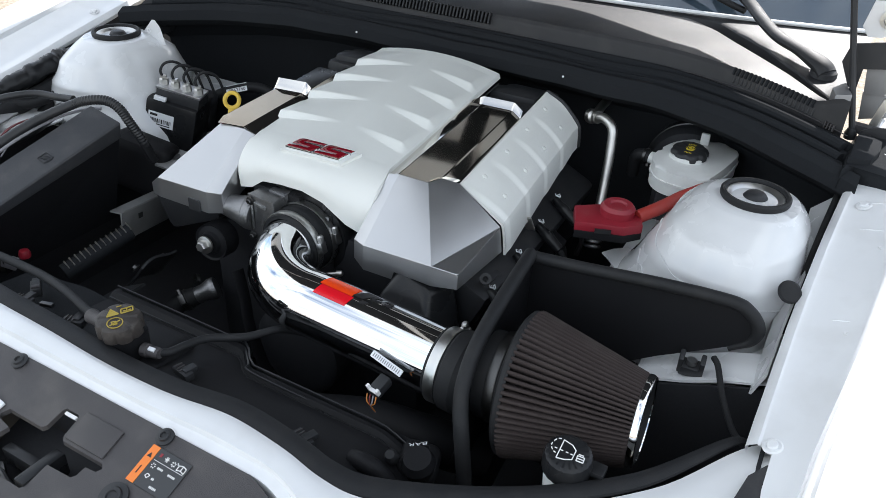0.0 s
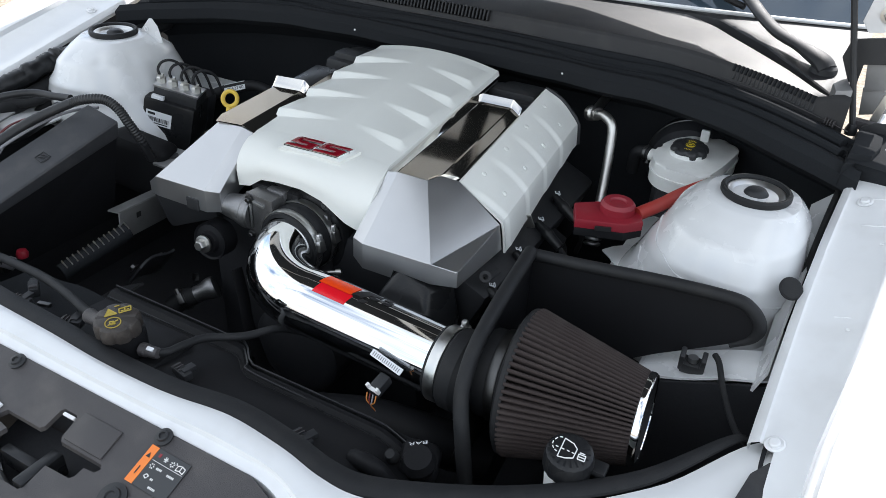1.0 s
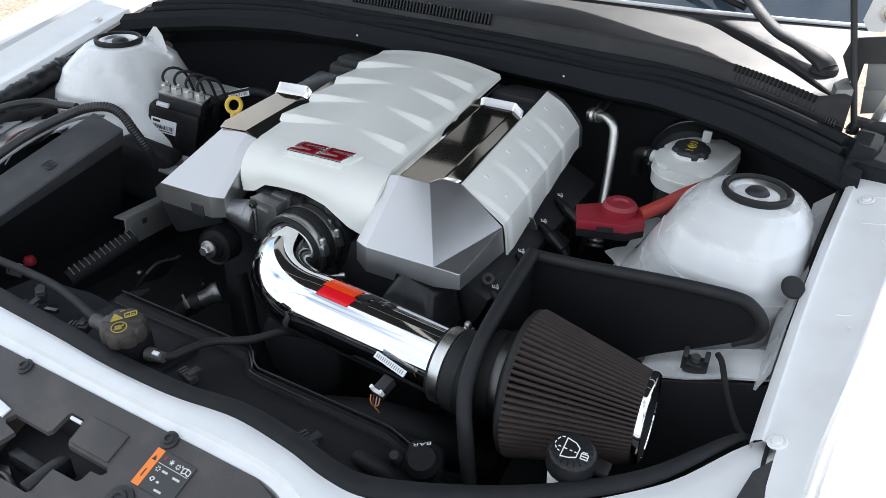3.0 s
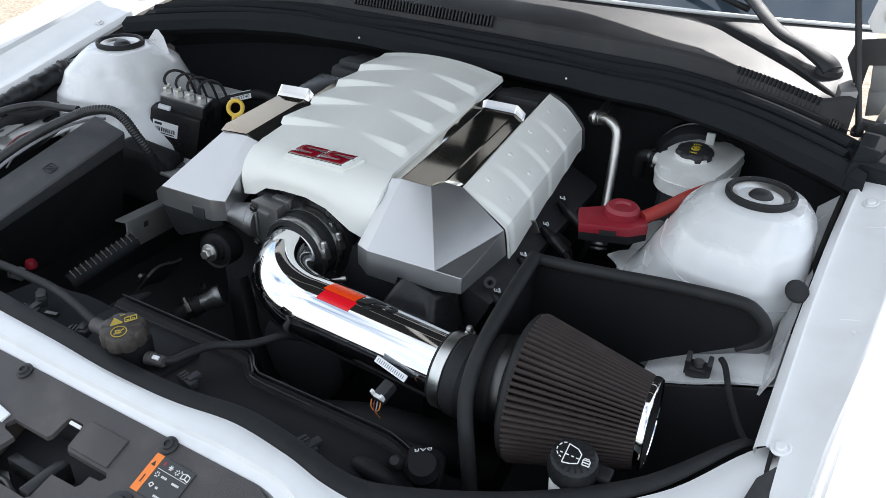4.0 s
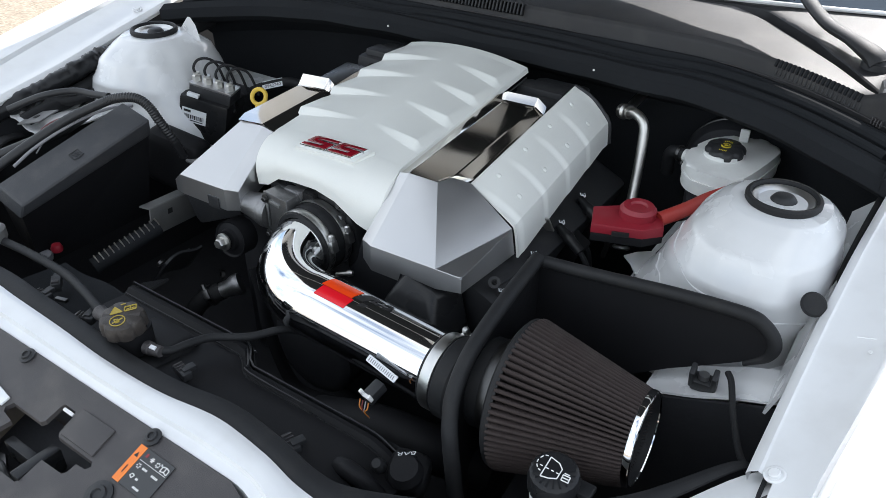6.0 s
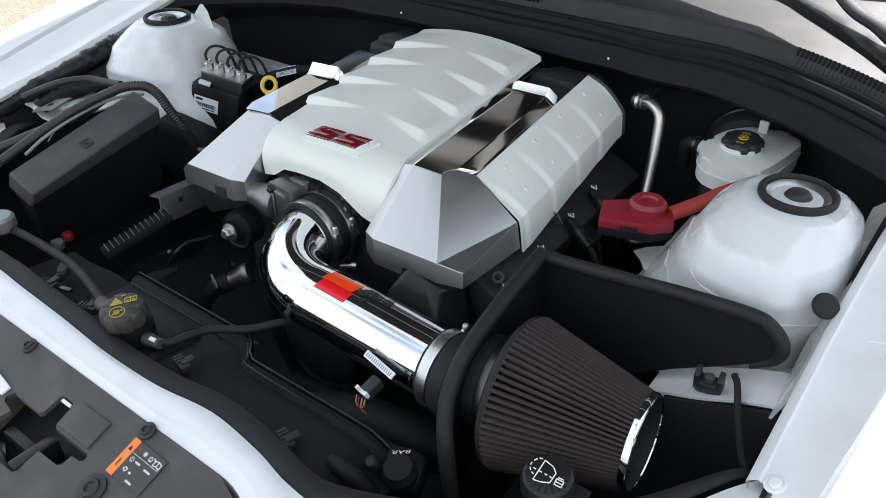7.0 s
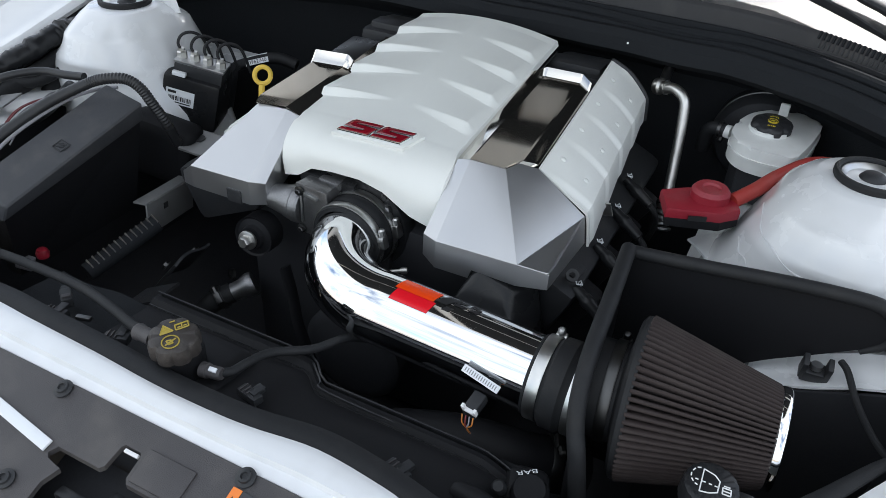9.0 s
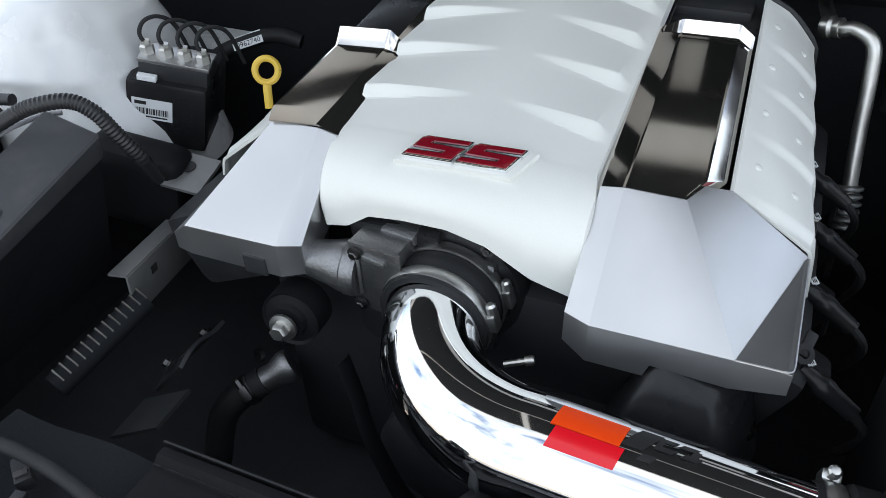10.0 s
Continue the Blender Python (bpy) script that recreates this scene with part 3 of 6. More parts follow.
# slotted air grilles on the steep cowl face
for x0, x1, n in ((0.477, 0.604, 20), (0.628, 0.640, 4), (-0.28, 0.026, 42)):
    for i in range(n):
        x = x0 + (x1 - x0) * i / (n - 1)
        yaw = math.degrees(math.atan2(cowl_y(x + 0.01) - cowl_y(x - 0.01), 0.02))
        drop = 0.02 * (x / 0.69) ** 4
        bm = fresh()
        if n == 20:
            box(bm, (0.0026, 0.005, 0.013), Matrix.Translation((x + 0.0032, cowl_y(x) + 0.0090, 0.9685 - drop)) @ pose(0, 0, 0, -22, 0, yaw), 0.0009, 1)
        elif n == 4:
            box(bm, (0.0017, 0.006, 0.010), Matrix.Translation((x, cowl_y(x) + 0.004, 0.962 - drop)) @ pose(0, 0, 0, -14, 0, yaw), 0.0006, 1)
        else:
            box(bm, (0.0034, 0.014, 0.021), Matrix.Translation((x, cowl_y(x) + 0.010, 0.9755 - drop)) @ pose(0, 0, 0, -22, 0, yaw), 0.0012, 1)
        part("slat", bm, GREYP if n == 4 else PLASTIC, cowl)
        if n == 20:
            bm = fresh()
            box(bm, (0.0036, 0.006, 0.012), Matrix.Translation((x, cowl_y(x) + 0.0128, 0.9795 - drop)) @ pose(0, 0, 0, -26, 0, yaw), 0.0016, 2)
            part("slot", bm, FELT, cowl)

# windscreen and lower screen moulding
bm = fresh()
surface(bm, 21, 9, lambda u, v: (-0.72 + 1.44 * u, screen_y(-0.72 + 1.44 * u) + 0.62 * v, 1.003 + 0.40 * v), 0.005)
screen = solo("windscreen", bm, GLASS, "dark tinted windscreen glass", "windscreen", kind="structure")
bm = fresh()
sweep(bm, [(-0.72 + 1.44 * i / 20, screen_y(-0.72 + 1.44 * i / 20) - 0.006, 1.002) for i in range(21)], 0.004, 8)
part("moulding", bm, PAINT, screen, "bright strip along the glass edge")
# white corner of the body beside the screen
bm = fresh()
box(bm, (0.10, 0.26, 0.05), Matrix.Translation((0.74, 0.50, 0.955)) @ pose(0, 0, 0, 6, 0, 8), 0.015)
part("scuttle_corner", bm, PAINT, car, "white painted corner beside the windscreen")

# rubber corner pieces where the cowl meets the driver fender
bm = fresh()
prism(bm, [(0.666, 0.117), (0.680, 0.134), (0.735, 0.112), (0.735, 0.285), (0.675, 0.272), (0.667, 0.177)], 0.905, 0.935, None, 0.004)
corner = solo("corner_seal", bm, FELT, "black rubber corner seal between cowl and fender", "rubber seal", kind="structure")
bm = fresh()
prism(bm, [(0.669, 0.139), (0.684, 0.141), (0.697, 0.147), (0.706, 0.190), (0.706, 0.225), (0.693, 0.238), (0.674, 0.243)], 0.930, 0.944, None, 0.003)
part("flap", bm, FELT, corner, "dark grey plastic flap")
# end piece of the cowl
bm = fresh()
prism(bm, [(0.6215, 0.279), (0.629, 0.244), (0.650, 0.262), (0.636, 0.322)], 0.960, 0.990, None, 0.003)
part("end_piece", bm, GALV, cowl, "dull grey end piece")

# wiper
WIPER = [(0.606, 0.360, 0.984), (0.594, 0.368, 0.994), (0.560, 0.398, 1.002), (0.517, 0.440, 1.007), (0.480, 0.482, 1.020), (0.440, 0.535, 1.037), (0.33, 0.63, 1.085)]
wiper = thing("wiper_arm", (0.615, 0.37, 0.985), "black metal wiper arm parked below the windscreen", "wiper")
bm = fresh()
sweep(bm, spline(WIPER, 8), lambda s: 0.0190 - 0.0055 * smoothstep(0.18, 0.40, s), 14, squash=(1.0, 0.62))
part("arm", bm, WIPERM, wiper)
bm = fresh()
lathe(bm, [(0, 0), (0.022, 0), (0.020, 0.02), (0.012, 0.026), (0, 0.026)], Matrix.Translation((0.601, 0.366, 0.966)), 20)
part("pivot", bm, WIPERM, wiper)
bm = fresh()
sweep(bm, spline([(0.44, 0.530, 1.020), (0.30, 0.57, 1.045), (0.0, 0.60, 1.06)], 8), 0.006, 8)
part("blade", bm, RUBBER, wiper, "black rubber wiper blade")

# ---------------- hood, raised ----------------
HINGE_Y = 0.437
hood = thing("hood", (0, HINGE_Y, 1.03), "raised hood with a dark insulated underside", "hood")
HOOD_UP = 48.0


def hood_point(u, s, lift=0.0):
    """u across -1..1, s metres from the hinge edge."""
    half = 0.775 - 0.065 * s - 0.08 * smoothstep(1.0, 1.2, s)
    a = radians(HOOD_UP)
    x = abs(half * u)
    s2 = s + (0.021 * smoothstep(0.42, 0.47, x) + 0.31 * max(0.0, x - 0.475)) * (1 - s / 1.2)
    bow = lerp_table([(0.0, 0.10), (0.15, 0.10), (0.197, 0.09), (0.286, 0.05), (0.411, 0.022), (0.45, 0.0)], x)[0] * max(0.0, 1 - s / 0.35) ** 2
    return (half * u, HINGE_Y + bow - s2 * math.cos(a) - lift * math.sin(a), 1.045 + s2 * math.sin(a) - lift * math.cos(a) + 0.02 * math.cos(u * 1.4))


bm = fresh()
surface(bm, 61, 25, lambda u, v: hood_point(2 * u - 1, 1.25 * v, -0.018))
part("outer_skin", bm, PAINT, hood, "white painted outer skin")
bm = fresh()
surface(bm, 61, 25, lambda u, v: hood_point((2 * u - 1) * 0.99, 0.005 + 1.24 * v, 0.0))
part("inner_frame", bm, APRON, hood, "white painted inner frame")
def hood_pad(u0, u1, s0, s1, name="insulation", mat=FELT, label="black felt insulation pad"):
    bm = fresh()
    surface(bm, 13, 9, lambda u, v: hood_point(u0 + (u1 - u0) * u, s0 + (s1 - s0) * v, 0.010), 0.006)
    part(name, bm, mat, hood, label)


for u0, u1, s0, s1 in ((-0.625, 0.95, 0.0, 0.097), (-0.95, 0.95, 0.158, 0.198), (-0.95, 0.95, 0.252, 0.60), (-0.93, -0.03, 0.62, 1.17), (0.03, 0.93, 0.62, 1.17)):
    hood_pad(u0, u1, s0, s1)
# webs between the pressed windows of the hood frame
for x0, x1 in ((-0.40, -0.31), (-0.26, -0.17), (-0.062, -0.018), (0.066, 0.094), (0.136, 0.21), (0.26, 0.32), (0.40, 0.72)):
    hood_pad(x0 / 0.768, x1 / 0.768, 0.0985, 0.1565, "web", FELT, "black web between the hood frame windows")

# hinge of the hood on the driver side
def hinge_piece(name, pts, y, thick, mat, label="", under=None):
    bm = fresh()
    prism(bm, pts, -thick / 2, thick / 2, Matrix.Translation((0, y, 0)) @ pose(0, 0, 0, 90, 0, 0), 0.0008)
    return part(name, bm, mat, under or hinge, label)


hinge = hinge_piece("hinge_plate", [(0.634, 1.078), (0.640, 1.115), (0.700, 1.12), (0.700, 1.082), (0.662, 1.066), (0.645, 1.064)], 0.300, 0.010, APRON, "white painted hood hinge plate", car)
# the arm's shade is painted: dark material next to the white plate
hinge_piece("arm", [(0.628, 1.047), (0.70, 1.063), (0.70, 1.022), (0.652, 1.015), (0.652, 0.985), (0.640, 0.985), (0.622, 1.020)], 0.315, 0.006, PLASTIC, "hinge arm with its shade put in a dark colour")
hinge_piece("side_plate", [(0.657, 1.016), (0.715, 1.022), (0.722, 0.985), (0.664, 0.974)], 0.325, 0.006, GALV)
hinge_piece("lower_plate", [(0.662, 0.978), (0.700, 0.978), (0.705, 0.945), (0.668, 0.935)], 0.330, 0.006, GALV)
hinge_piece("link", [(0.692, 0.980), (0.704, 0.985), (0.692, 0.925), (0.680, 0.922)], 0.300, 0.006, STEEL)
hinge_piece("fork", [(0.660, 0.943), (0.700, 0.940), (0.702, 0.920), (0.690, 0.920), (0.688, 0.930), (0.664, 0.930)], 0.285, 0.016, GREYP)
hinge_piece("foot", [(0.672, 0.922), (0.735, 0.925), (0.730, 0.885), (0.700, 0.875), (0.664, 0.885)], 0.275, 0.03, GREYP)
hinge_piece("mount_bracket", [(0.664, 0.885), (0.676, 0.940), (0.690, 0.948), (0.735, 0.955), (0.735, 0.885)], 0.264, 0.004, COWLM, "dark hinge mount bracket")
hinge_piece("flange", [(0.699, 0.888), (0.6865, 0.934), (0.6895, 0.937), (0.704, 0.890)], 0.259, 0.004, GREYP)
bm = fresh()
bolt(bm, Matrix.Translation((0.665, 0.294, 1.092)) @ pose(0, 0, 0, 90, 0, 0), 0.008, 0.007)
part("bolt", bm, STEEL, hinge)
bm = fresh()
sweep(bm, [(0.664, 0.275, 0.935), (0.612, 0.298, 1.115)], 0.0046, 10)
part("gas_strut", bm, PLASTIC, hinge, "black gas strut rod")
bm = fresh()
lathe(bm, [(0, -0.004), (0.008, -0.004), (0.009, 0.004), (0.006, 0.012), (0, 0.012)], Matrix.Translation((0.664, 0.275, 0.925)), 14)
part("ball_joint", bm, PLASTIC, hinge)

# ---------------- front rubber seal and radiator cover ----------------
bm = fresh()
line = spline([(-0.68, -0.26, 0.77)] + [(x * 0.985, y + 0.011, front_height(x) - 0.004 - 0.006 * smoothstep(0.5, 0.65, x)) for x, y in INNER[1:-1]] + [(0.664, -0.300, 0.786), (0.676, -0.26, 0.77)], 6)
sweep(bm, line, lambda w: 0.0145 - 0.004 * smoothstep(0.70, 0.82, w) - 0.007 * smoothstep(0.83, 0.95, w), 12, squash=(1.0, 0.45))
solo("front_seal", bm, RUBBER, "black rubber weather seal along the front panel", "rubber seal", kind="structure")


def cover_z(y):
    return 0.766 + 0.36 * (y + 0.59)


def radiator_cover():
    ob = thing("radiator_cover", (0.0, -0.70, 0.72), "dark grey textured plastic radiator cover in front", "cover panel")
    bm = fresh()
    outline = [(-0.62, -0.95), (-0.62, -0.584), (0.25, -0.584), (0.30, -0.60), (0.36, -0.66), (0.42, -0.75), (0.42, -0.95)]
    hole = [(-0.052, -0.645), (-0.046, -0.637), (0.006, -0.637), (0.010, -0.633), (0.012, -0.613), (0.015, -0.610), (0.033, -0.610), (0.036, -0.613), (0.037, -0.634), (0.041, -0.638), (0.100, -0.638), (0.104, -0.642),
            (0.100, -0.647), (0.086, -0.648), (0.084, -0.658), (0.080, -0.662), (0.046, -0.663), (0.043, -0.688), (0.039, -0.692), (-0.030, -0.693), (-0.037, -0.688), (-0.037, -0.668), (-0.029, -0.652), (-0.048, -0.649)]
    edges = []
    for loop in (outline, hole):
        vs = [bm.verts.new((x, y, cover_z(y))) for x, y in loop]
        edges += [bm.edges.new((vs[i], vs[(i + 1) % len(vs)])) for i in range(len(vs))]
    bmesh.ops.triangle_fill(bm, edges=edges, use_beauty=True, use_dissolve=False)
    bmesh.ops.recalc_face_normals(bm, faces=bm.faces)
    geom = bmesh.ops.extrude_face_region(bm, geom=bm.faces[:])
    bmesh.ops.translate(bm, verts=[v for v in geom["geom"] if isinstance(v, bmesh.types.BMVert)], vec=(0, 0, -0.006))
    part("sheet", bm, GREYP, ob, "", 25)
    tilt = pose(0, 0, 0, math.degrees(math.atan(0.36)), 0, 0)
    bm = fresh()
    box(bm, (0.056, 0.033, 0.004), Matrix.Translation((0.069, -0.6195, cover_z(-0.6195) + 0.0004)) @ tilt, 0.0018)
    part("flap", bm, GREYP, ob)
    bm = fresh()
    box(bm, (0.20, 0.12, 0.005), Matrix.Translation((0.03, -0.665, cover_z(-0.665) - 0.05)) @ tilt)
    part("latch_well", bm, DARK, ob, "dark well of the hood latch")
    bm = fresh()
    box(bm, (0.016, 0.05, 0.03), Matrix.Translation((0.035, -0.665, cover_z(-0.665) - 0.02)), 0.003)
    box(bm, (0.05, 0.012, 0.024), Matrix.Translation((0.0, -0.662, cover_z(-0.665) - 0.022)), 0.003)
    latch = part("latch", bm, GLOSSY, ob, "black hood latch")
    bm = fresh()
    sweep(bm, spline([(-0.045, -0.690, cover_z(-0.69) - 0.02), (-0.01, -0.684, cover_z(-0.684) - 0.012), (0.02, -0.690, cover_z(-0.69) - 0.014), (0.05, -0.686, cover_z(-0.686) - 0.025)], 6), 0.0035, 8)
    part("latch_spring", bm, DULL, latch, "dull steel latch spring")
    bm = fresh()
    prism(bm, [(-0.018, -0.010), (0.012, -0.012), (0.018, 0.004), (0.004, 0.012), (-0.016, 0.008)], 0, 0.004, Matrix.Translation((-0.025, -0.682, cover_z(-0.682) - 0.026)) @ tilt, 0.001)
    part("latch_pawl", bm, DULL, latch, "dull steel pawl")
    bm = fresh()
    box(bm, (0.030, 0.010, 0.012), Matrix.Translation((0.075, -0.668, cover_z(-0.668) - 0.016)) @ tilt, 0.002)
    part("latch_stop", bm, PLASTIC, latch)
    bm = fresh()
    box(bm, (0.017, 0.004, 0.004), Matrix.Translation((0.025, -0.6135, cover_z(-0.6135) - 0.002)) @ tilt, 0.001)
    part("striker", bm, WINK, ob, "pale striker tip")
    for x, y, r in ((-0.086, -0.592, 0.0065), (0.141, -0.590, 0.0065), (0.138, -0.658, 0.0105), (0.36, -0.72, 0.0065), (-0.30, -0.60, 0.0065), (-0.07, -0.68, 0.0065)):
        bm = fresh()
        lathe(bm, [(0, 0.0), (r * 1.5, 0), (r * 1.5, 0.002), (r, 0.003), (r * 0.9, 0.0055), (r * 0.55, 0.006), (r * 0.45, 0.004), (0, 0.004)], Matrix.Translation((x, y, cover_z(y) + 0.0005)) @ tilt, 20)
        part("push_rivet", bm, PLASTIC, ob)
    bm = fresh()
    box(bm, (0.10, 0.012, 0.003), Matrix.Translation((-0.105, -0.635, cover_z(-0.635) + 0.002)) @ tilt @ pose(0, 0, 0, 0, 0, -8), 0.0008)
    part("white_strip", bm, PAPER, ob, "blank white label strip")
    # warning label: orange heading, dark field with small marks
    lm = Matrix.Translation((0.1675, -0.6205, cover_z(-0.6205) + 0.0012)) @ tilt @ pose(0, 0, 0, 0, 0, -1) @ Matrix.Diagonal((0.86, 0.86, 1, 1))
    bm = fresh()
    box(bm, (0.050, 0.048, 0.0008), lm, 0.0002, 1)
    lab = part("warning_label", bm, LDARK, ob, "dark printed warning label")
    bm = fresh()
    box(bm, (0.012, 0.048, 0.0008), lm @ Matrix.Translation((-0.0315, 0, 0.0001)), 0.0002, 1)
    part("orange_band", bm, LORANGE, lab, "orange heading band")
    marks = fresh()
    def stroke(m, lines, r=0.00045):
        for loop in lines:
            for a, b in zip(loop, loop[1:]):
                sweep(marks, [m @ Vector((*a, 0.0006)), m @ Vector((*b, 0.0006))], r, 4)
    for k in range(6):
        a = radians(60 * k)
        stroke(lm, [[(-0.0075, 0.016), (-0.0075 + 0.0032 * math.cos(a), 0.016 + 0.0032 * math.sin(a))], [(0.0035 + 0.0018 * math.cos(a), 0.015 + 0.0018 * math.sin(a)), (0.0035 + 0.0034 * math.cos(a + 0.5), 0.015 + 0.0034 * math.sin(a + 0.5))],
                    [(-0.018 + 0.0018 * math.cos(a), 0.003 + 0.0018 * math.sin(a)), (-0.018 + 0.0034 * math.cos(a), 0.003 + 0.0034 * math.sin(a))]], 0.0006)
    stroke(lm, [[(0.011, 0.011), (0.0165, 0.0125), (0.022, 0.011), (0.022, 0.017), (0.0165, 0.0185), (0.011, 0.017), (0.011, 0.011)], [(0.0165, 0.0125), (0.0165, 0.0185)], [(0.0075, 0.019), (0.0095, 0.0165)],
                [(-0.019, -0.010), (-0.015, -0.012), (-0.013, -0.008), (-0.017, -0.007), (-0.019, -0.010)]], 0.0006)
    for x, y, w in ((-0.007, 0.003, 0.009), (0.012, 0.002, 0.012), (-0.006, -0.010, 0.006), (0.002, -0.0185, 0.013)):
        n = int(w / 0.0022)
        for k in range(n):
            box(marks, (0.0014, 0.0026, 0.0004), lm @ Matrix.Translation((x - w / 2 + 0.0022 * (k + 0.5), y, 0.0006)))
    box(marks, (0.046, 0.0005, 0.0004), lm @ Matrix.Translation((0.0, 0.0092, 0.0006)))
    part("print", marks, WINK, lab, "white print marks")
    bm = fresh()
    prism(bm, [(-0.0345, 0.009), (-0.0285, 0.009), (-0.0315, 0.0150)], 0.0006, 0.0009, lm)
    box(bm, (0.0014, 0.010, 0.0004), lm @ Matrix.Translation((-0.0315, -0.008, 0.0007)))
    part("warning_mark", bm, KINK, lab)
    bm = fresh()
    box(bm, (0.0035, 0.0045, 0.0004), lm @ Matrix.Translation((-0.018, 0.017, 0.0006)))
    part("red_mark", bm, RED, lab)
    return ob


radiator_cover()

# fan shroud behind the seal
fan = thing("fan_shroud", (0.0, -0.45, 0.70), "black plastic radiator fan shroud with clips", "fan shroud")


def shroud(u, v):
    x = -0.146 + 0.506 * u
    y = -0.515 + 0.105 * v - 0.028 * smoothstep(0.08, 0.12, x) * v
    return (x, y, 0.742 - 0.012 * v + (0.008 if v > 0.9 else 0) - 0.02 * smoothstep(0.30, 0.36, x))


bm = fresh()
surface(bm, 60, 14, shroud, 0.004)
part("top_sheet", bm, SHIELD, fan)
bm = fresh()
surface(bm, 12, 8, lambda u, v: (-0.31 + 0.163 * u, -0.515 + 0.100 * v, 0.728 - 0.012 * v - 0.004 * math.sin(7 * u)), 0.004)
part("side_sheet", bm, FELT, fan)
bm = fresh()
surface(bm, 60, 8, lambda u, v: (shroud(u, 1.0)[0], shroud(u, 1.0)[1] + 0.006, 0.735 - 0.28 * v))
part("rear_wall", bm, PLASTIC, fan)
bm = fresh()
sweep(bm, [Vector(shroud(k / 40, 1.0)) + Vector((0, 0.002, 0.004)) for k in range(41)], 0.0014, 8)
part("rim", bm, GLOSSY, fan, "rounded rim of the shroud")
bm = fresh()
sweep(bm, [Vector(shroud(k / 40, 0.86)) + Vector((0, 0, 0.0022)) for k in range(41)], 0.0010, 6)
part("rim", bm, GLOSSY, fan, "fine inner rim line of the shroud")
bm = fresh()
sweep(bm, spline([(0.089, -0.417, 0.741), (0.112, -0.437, 0.742), (0.118, -0.446, 0.742), (0.16, -0.447, 0.740), (0.215, -0.444, 0.736), (0.30, -0.440, 0.730)], 8), 0.0013, 8)
part("bead", bm, GLOSSY, fan, "raised bead on the shroud")
for x, y, z, yaw in ((-0.108, -0.505, 0.757, 20), (0.067, -0.496, 0.750, -12), (-0.205, -0.505, 0.752, 10), (0.245, -0.500, 0.742, -20)):
    m = Matrix.Translation((x, y, z)) @ pose(0, 0, 0, 0, 0, yaw)
    bm = fresh()
    box(bm, (0.028, 0.012, 0.010), m, 0.002)
    box(bm, (0.010, 0.016, 0.006), m @ Matrix.Translation((0.004, 0.006, 0.004)), 0.001)
    clip = part("clip", bm, PLASTIC, fan)
    bm = fresh()
    for k in range(3):
        box(bm, (0.0012, 0.010, 0.003), m @ Matrix.Translation((-0.009 + 0.005 * k, 0, 0.0055)))
    part("rib", bm, GREYP, clip)
bm = fresh()
cm0 = Matrix.Translation((-0.226, -0.474, 0.745)) @ pose(0, 0, 0, 0, 0, -35)
box(bm, (0.026, 0.013, 0.013), cm0, 0.002)
box(bm, (0.012, 0.009, 0.009), cm0 @ Matrix.Translation((-0.016, 0, 0)), 0.002)
con = part("fan_plug", bm, PLASTIC, fan, "black fan plug")
bm = fresh()
box(bm, (0.006, 0.010, 0.003), cm0 @ Matrix.Translation((0.006, 0, 0.0075)), 0.001)
part("plug_lock", bm, GREYP, con, "grey plug lock")
bm = fresh()
box(bm, (0.018, 0.006, 0.005), Matrix.Translation((-0.158, -0.504, 0.764)) @ pose(0, 0, 0, 0, 0, 15), 0.001)
part("pin", bm, DULL, fan, "dull metal pin")

# ---------------- engine ----------------
engine = thing("engine_block", (0, 0, 0.45), "near-black engine block under its covers", "engine")
bm = fresh()
box(bm, (0.40, 0.40, 0.32), Matrix.Translation((0, 0.02, 0.61)), 0.02)
part("block", bm, DARK, engine)
for side in (1, -1):
    bm = fresh()
    box(bm, (0.13, 0.42, 0.09), Matrix.Translation((side * 0.235, 0.01, 0.755)) @ pose(0, 0, 0, 0, side * 25, 0), 0.015)
    part("valve_cover", bm, PLASTIC, engine)
    bm = fresh()
    box(bm, (0.10, 0.10, 0.06), Matrix.Translation((side * 0.165, 0.208, 0.870)), 0.014)
    box(bm, (0.085, 0.04, 0.03), Matrix.Translation((side * 0.160, 0.19, 0.895)), 0.008)
    part("rear_housing", bm, PLASTIC, engine)
bm = fresh()
box(bm, (0.30, 0.06, 0.12), Matrix.Translation((0.05, -0.155, 0.72)), 0.02)
part("front_cover", bm, DARK, engine)
for i in range(4):
    bm = fresh()
    y = -0.15 + 0.09 * i
    box(bm, (0.045, 0.035, 0.05), Matrix.Translation((0.300, y, 0.735)) @ pose(0, 0, 0, 0, 30, 0), 0.006)
    coil = part("ignition_coil", bm, SHIELD, engine)
    bm = fresh()
    sweep(bm, spline([(0.308, y, 0.745), (0.325, y + 0.01, 0.735), (0.330, y + 0.02, 0.69)], 6), 0.006, 8)
    part("lead", bm, RUBBER, coil)
bm = fresh()
facets(bm, {"a": (0.165, -0.285, 0.715), "b": (0.275, -0.285, 0.715), "c": (0.185, -0.262, 0.775), "d": (0.205, -0.240, 0.805), "e": (0.245, -0.245, 0.785), "f": (0.16, -0.21, 0.70), "g": (0.29, -0.21, 0.70), "h": (0.20, -0.21, 0.805), "i": (0.27, -0.21, 0.79)},
       [("a", "b", "e", "c"), ("c", "e", "d"), ("a", "c", "h", "f"), ("c", "d", "h"), ("d", "e", "i", "h"), ("e", "b", "g", "i"), ("a", "f", "g", "b"), ("f", "h", "i", "g")])
bmesh.ops.recalc_face_normals(bm, faces=bm.faces)
bmesh.ops.bevel(bm, geom=bm.edges[:], offset=0.009, segments=4, affect="EDGES", profile=0.5)
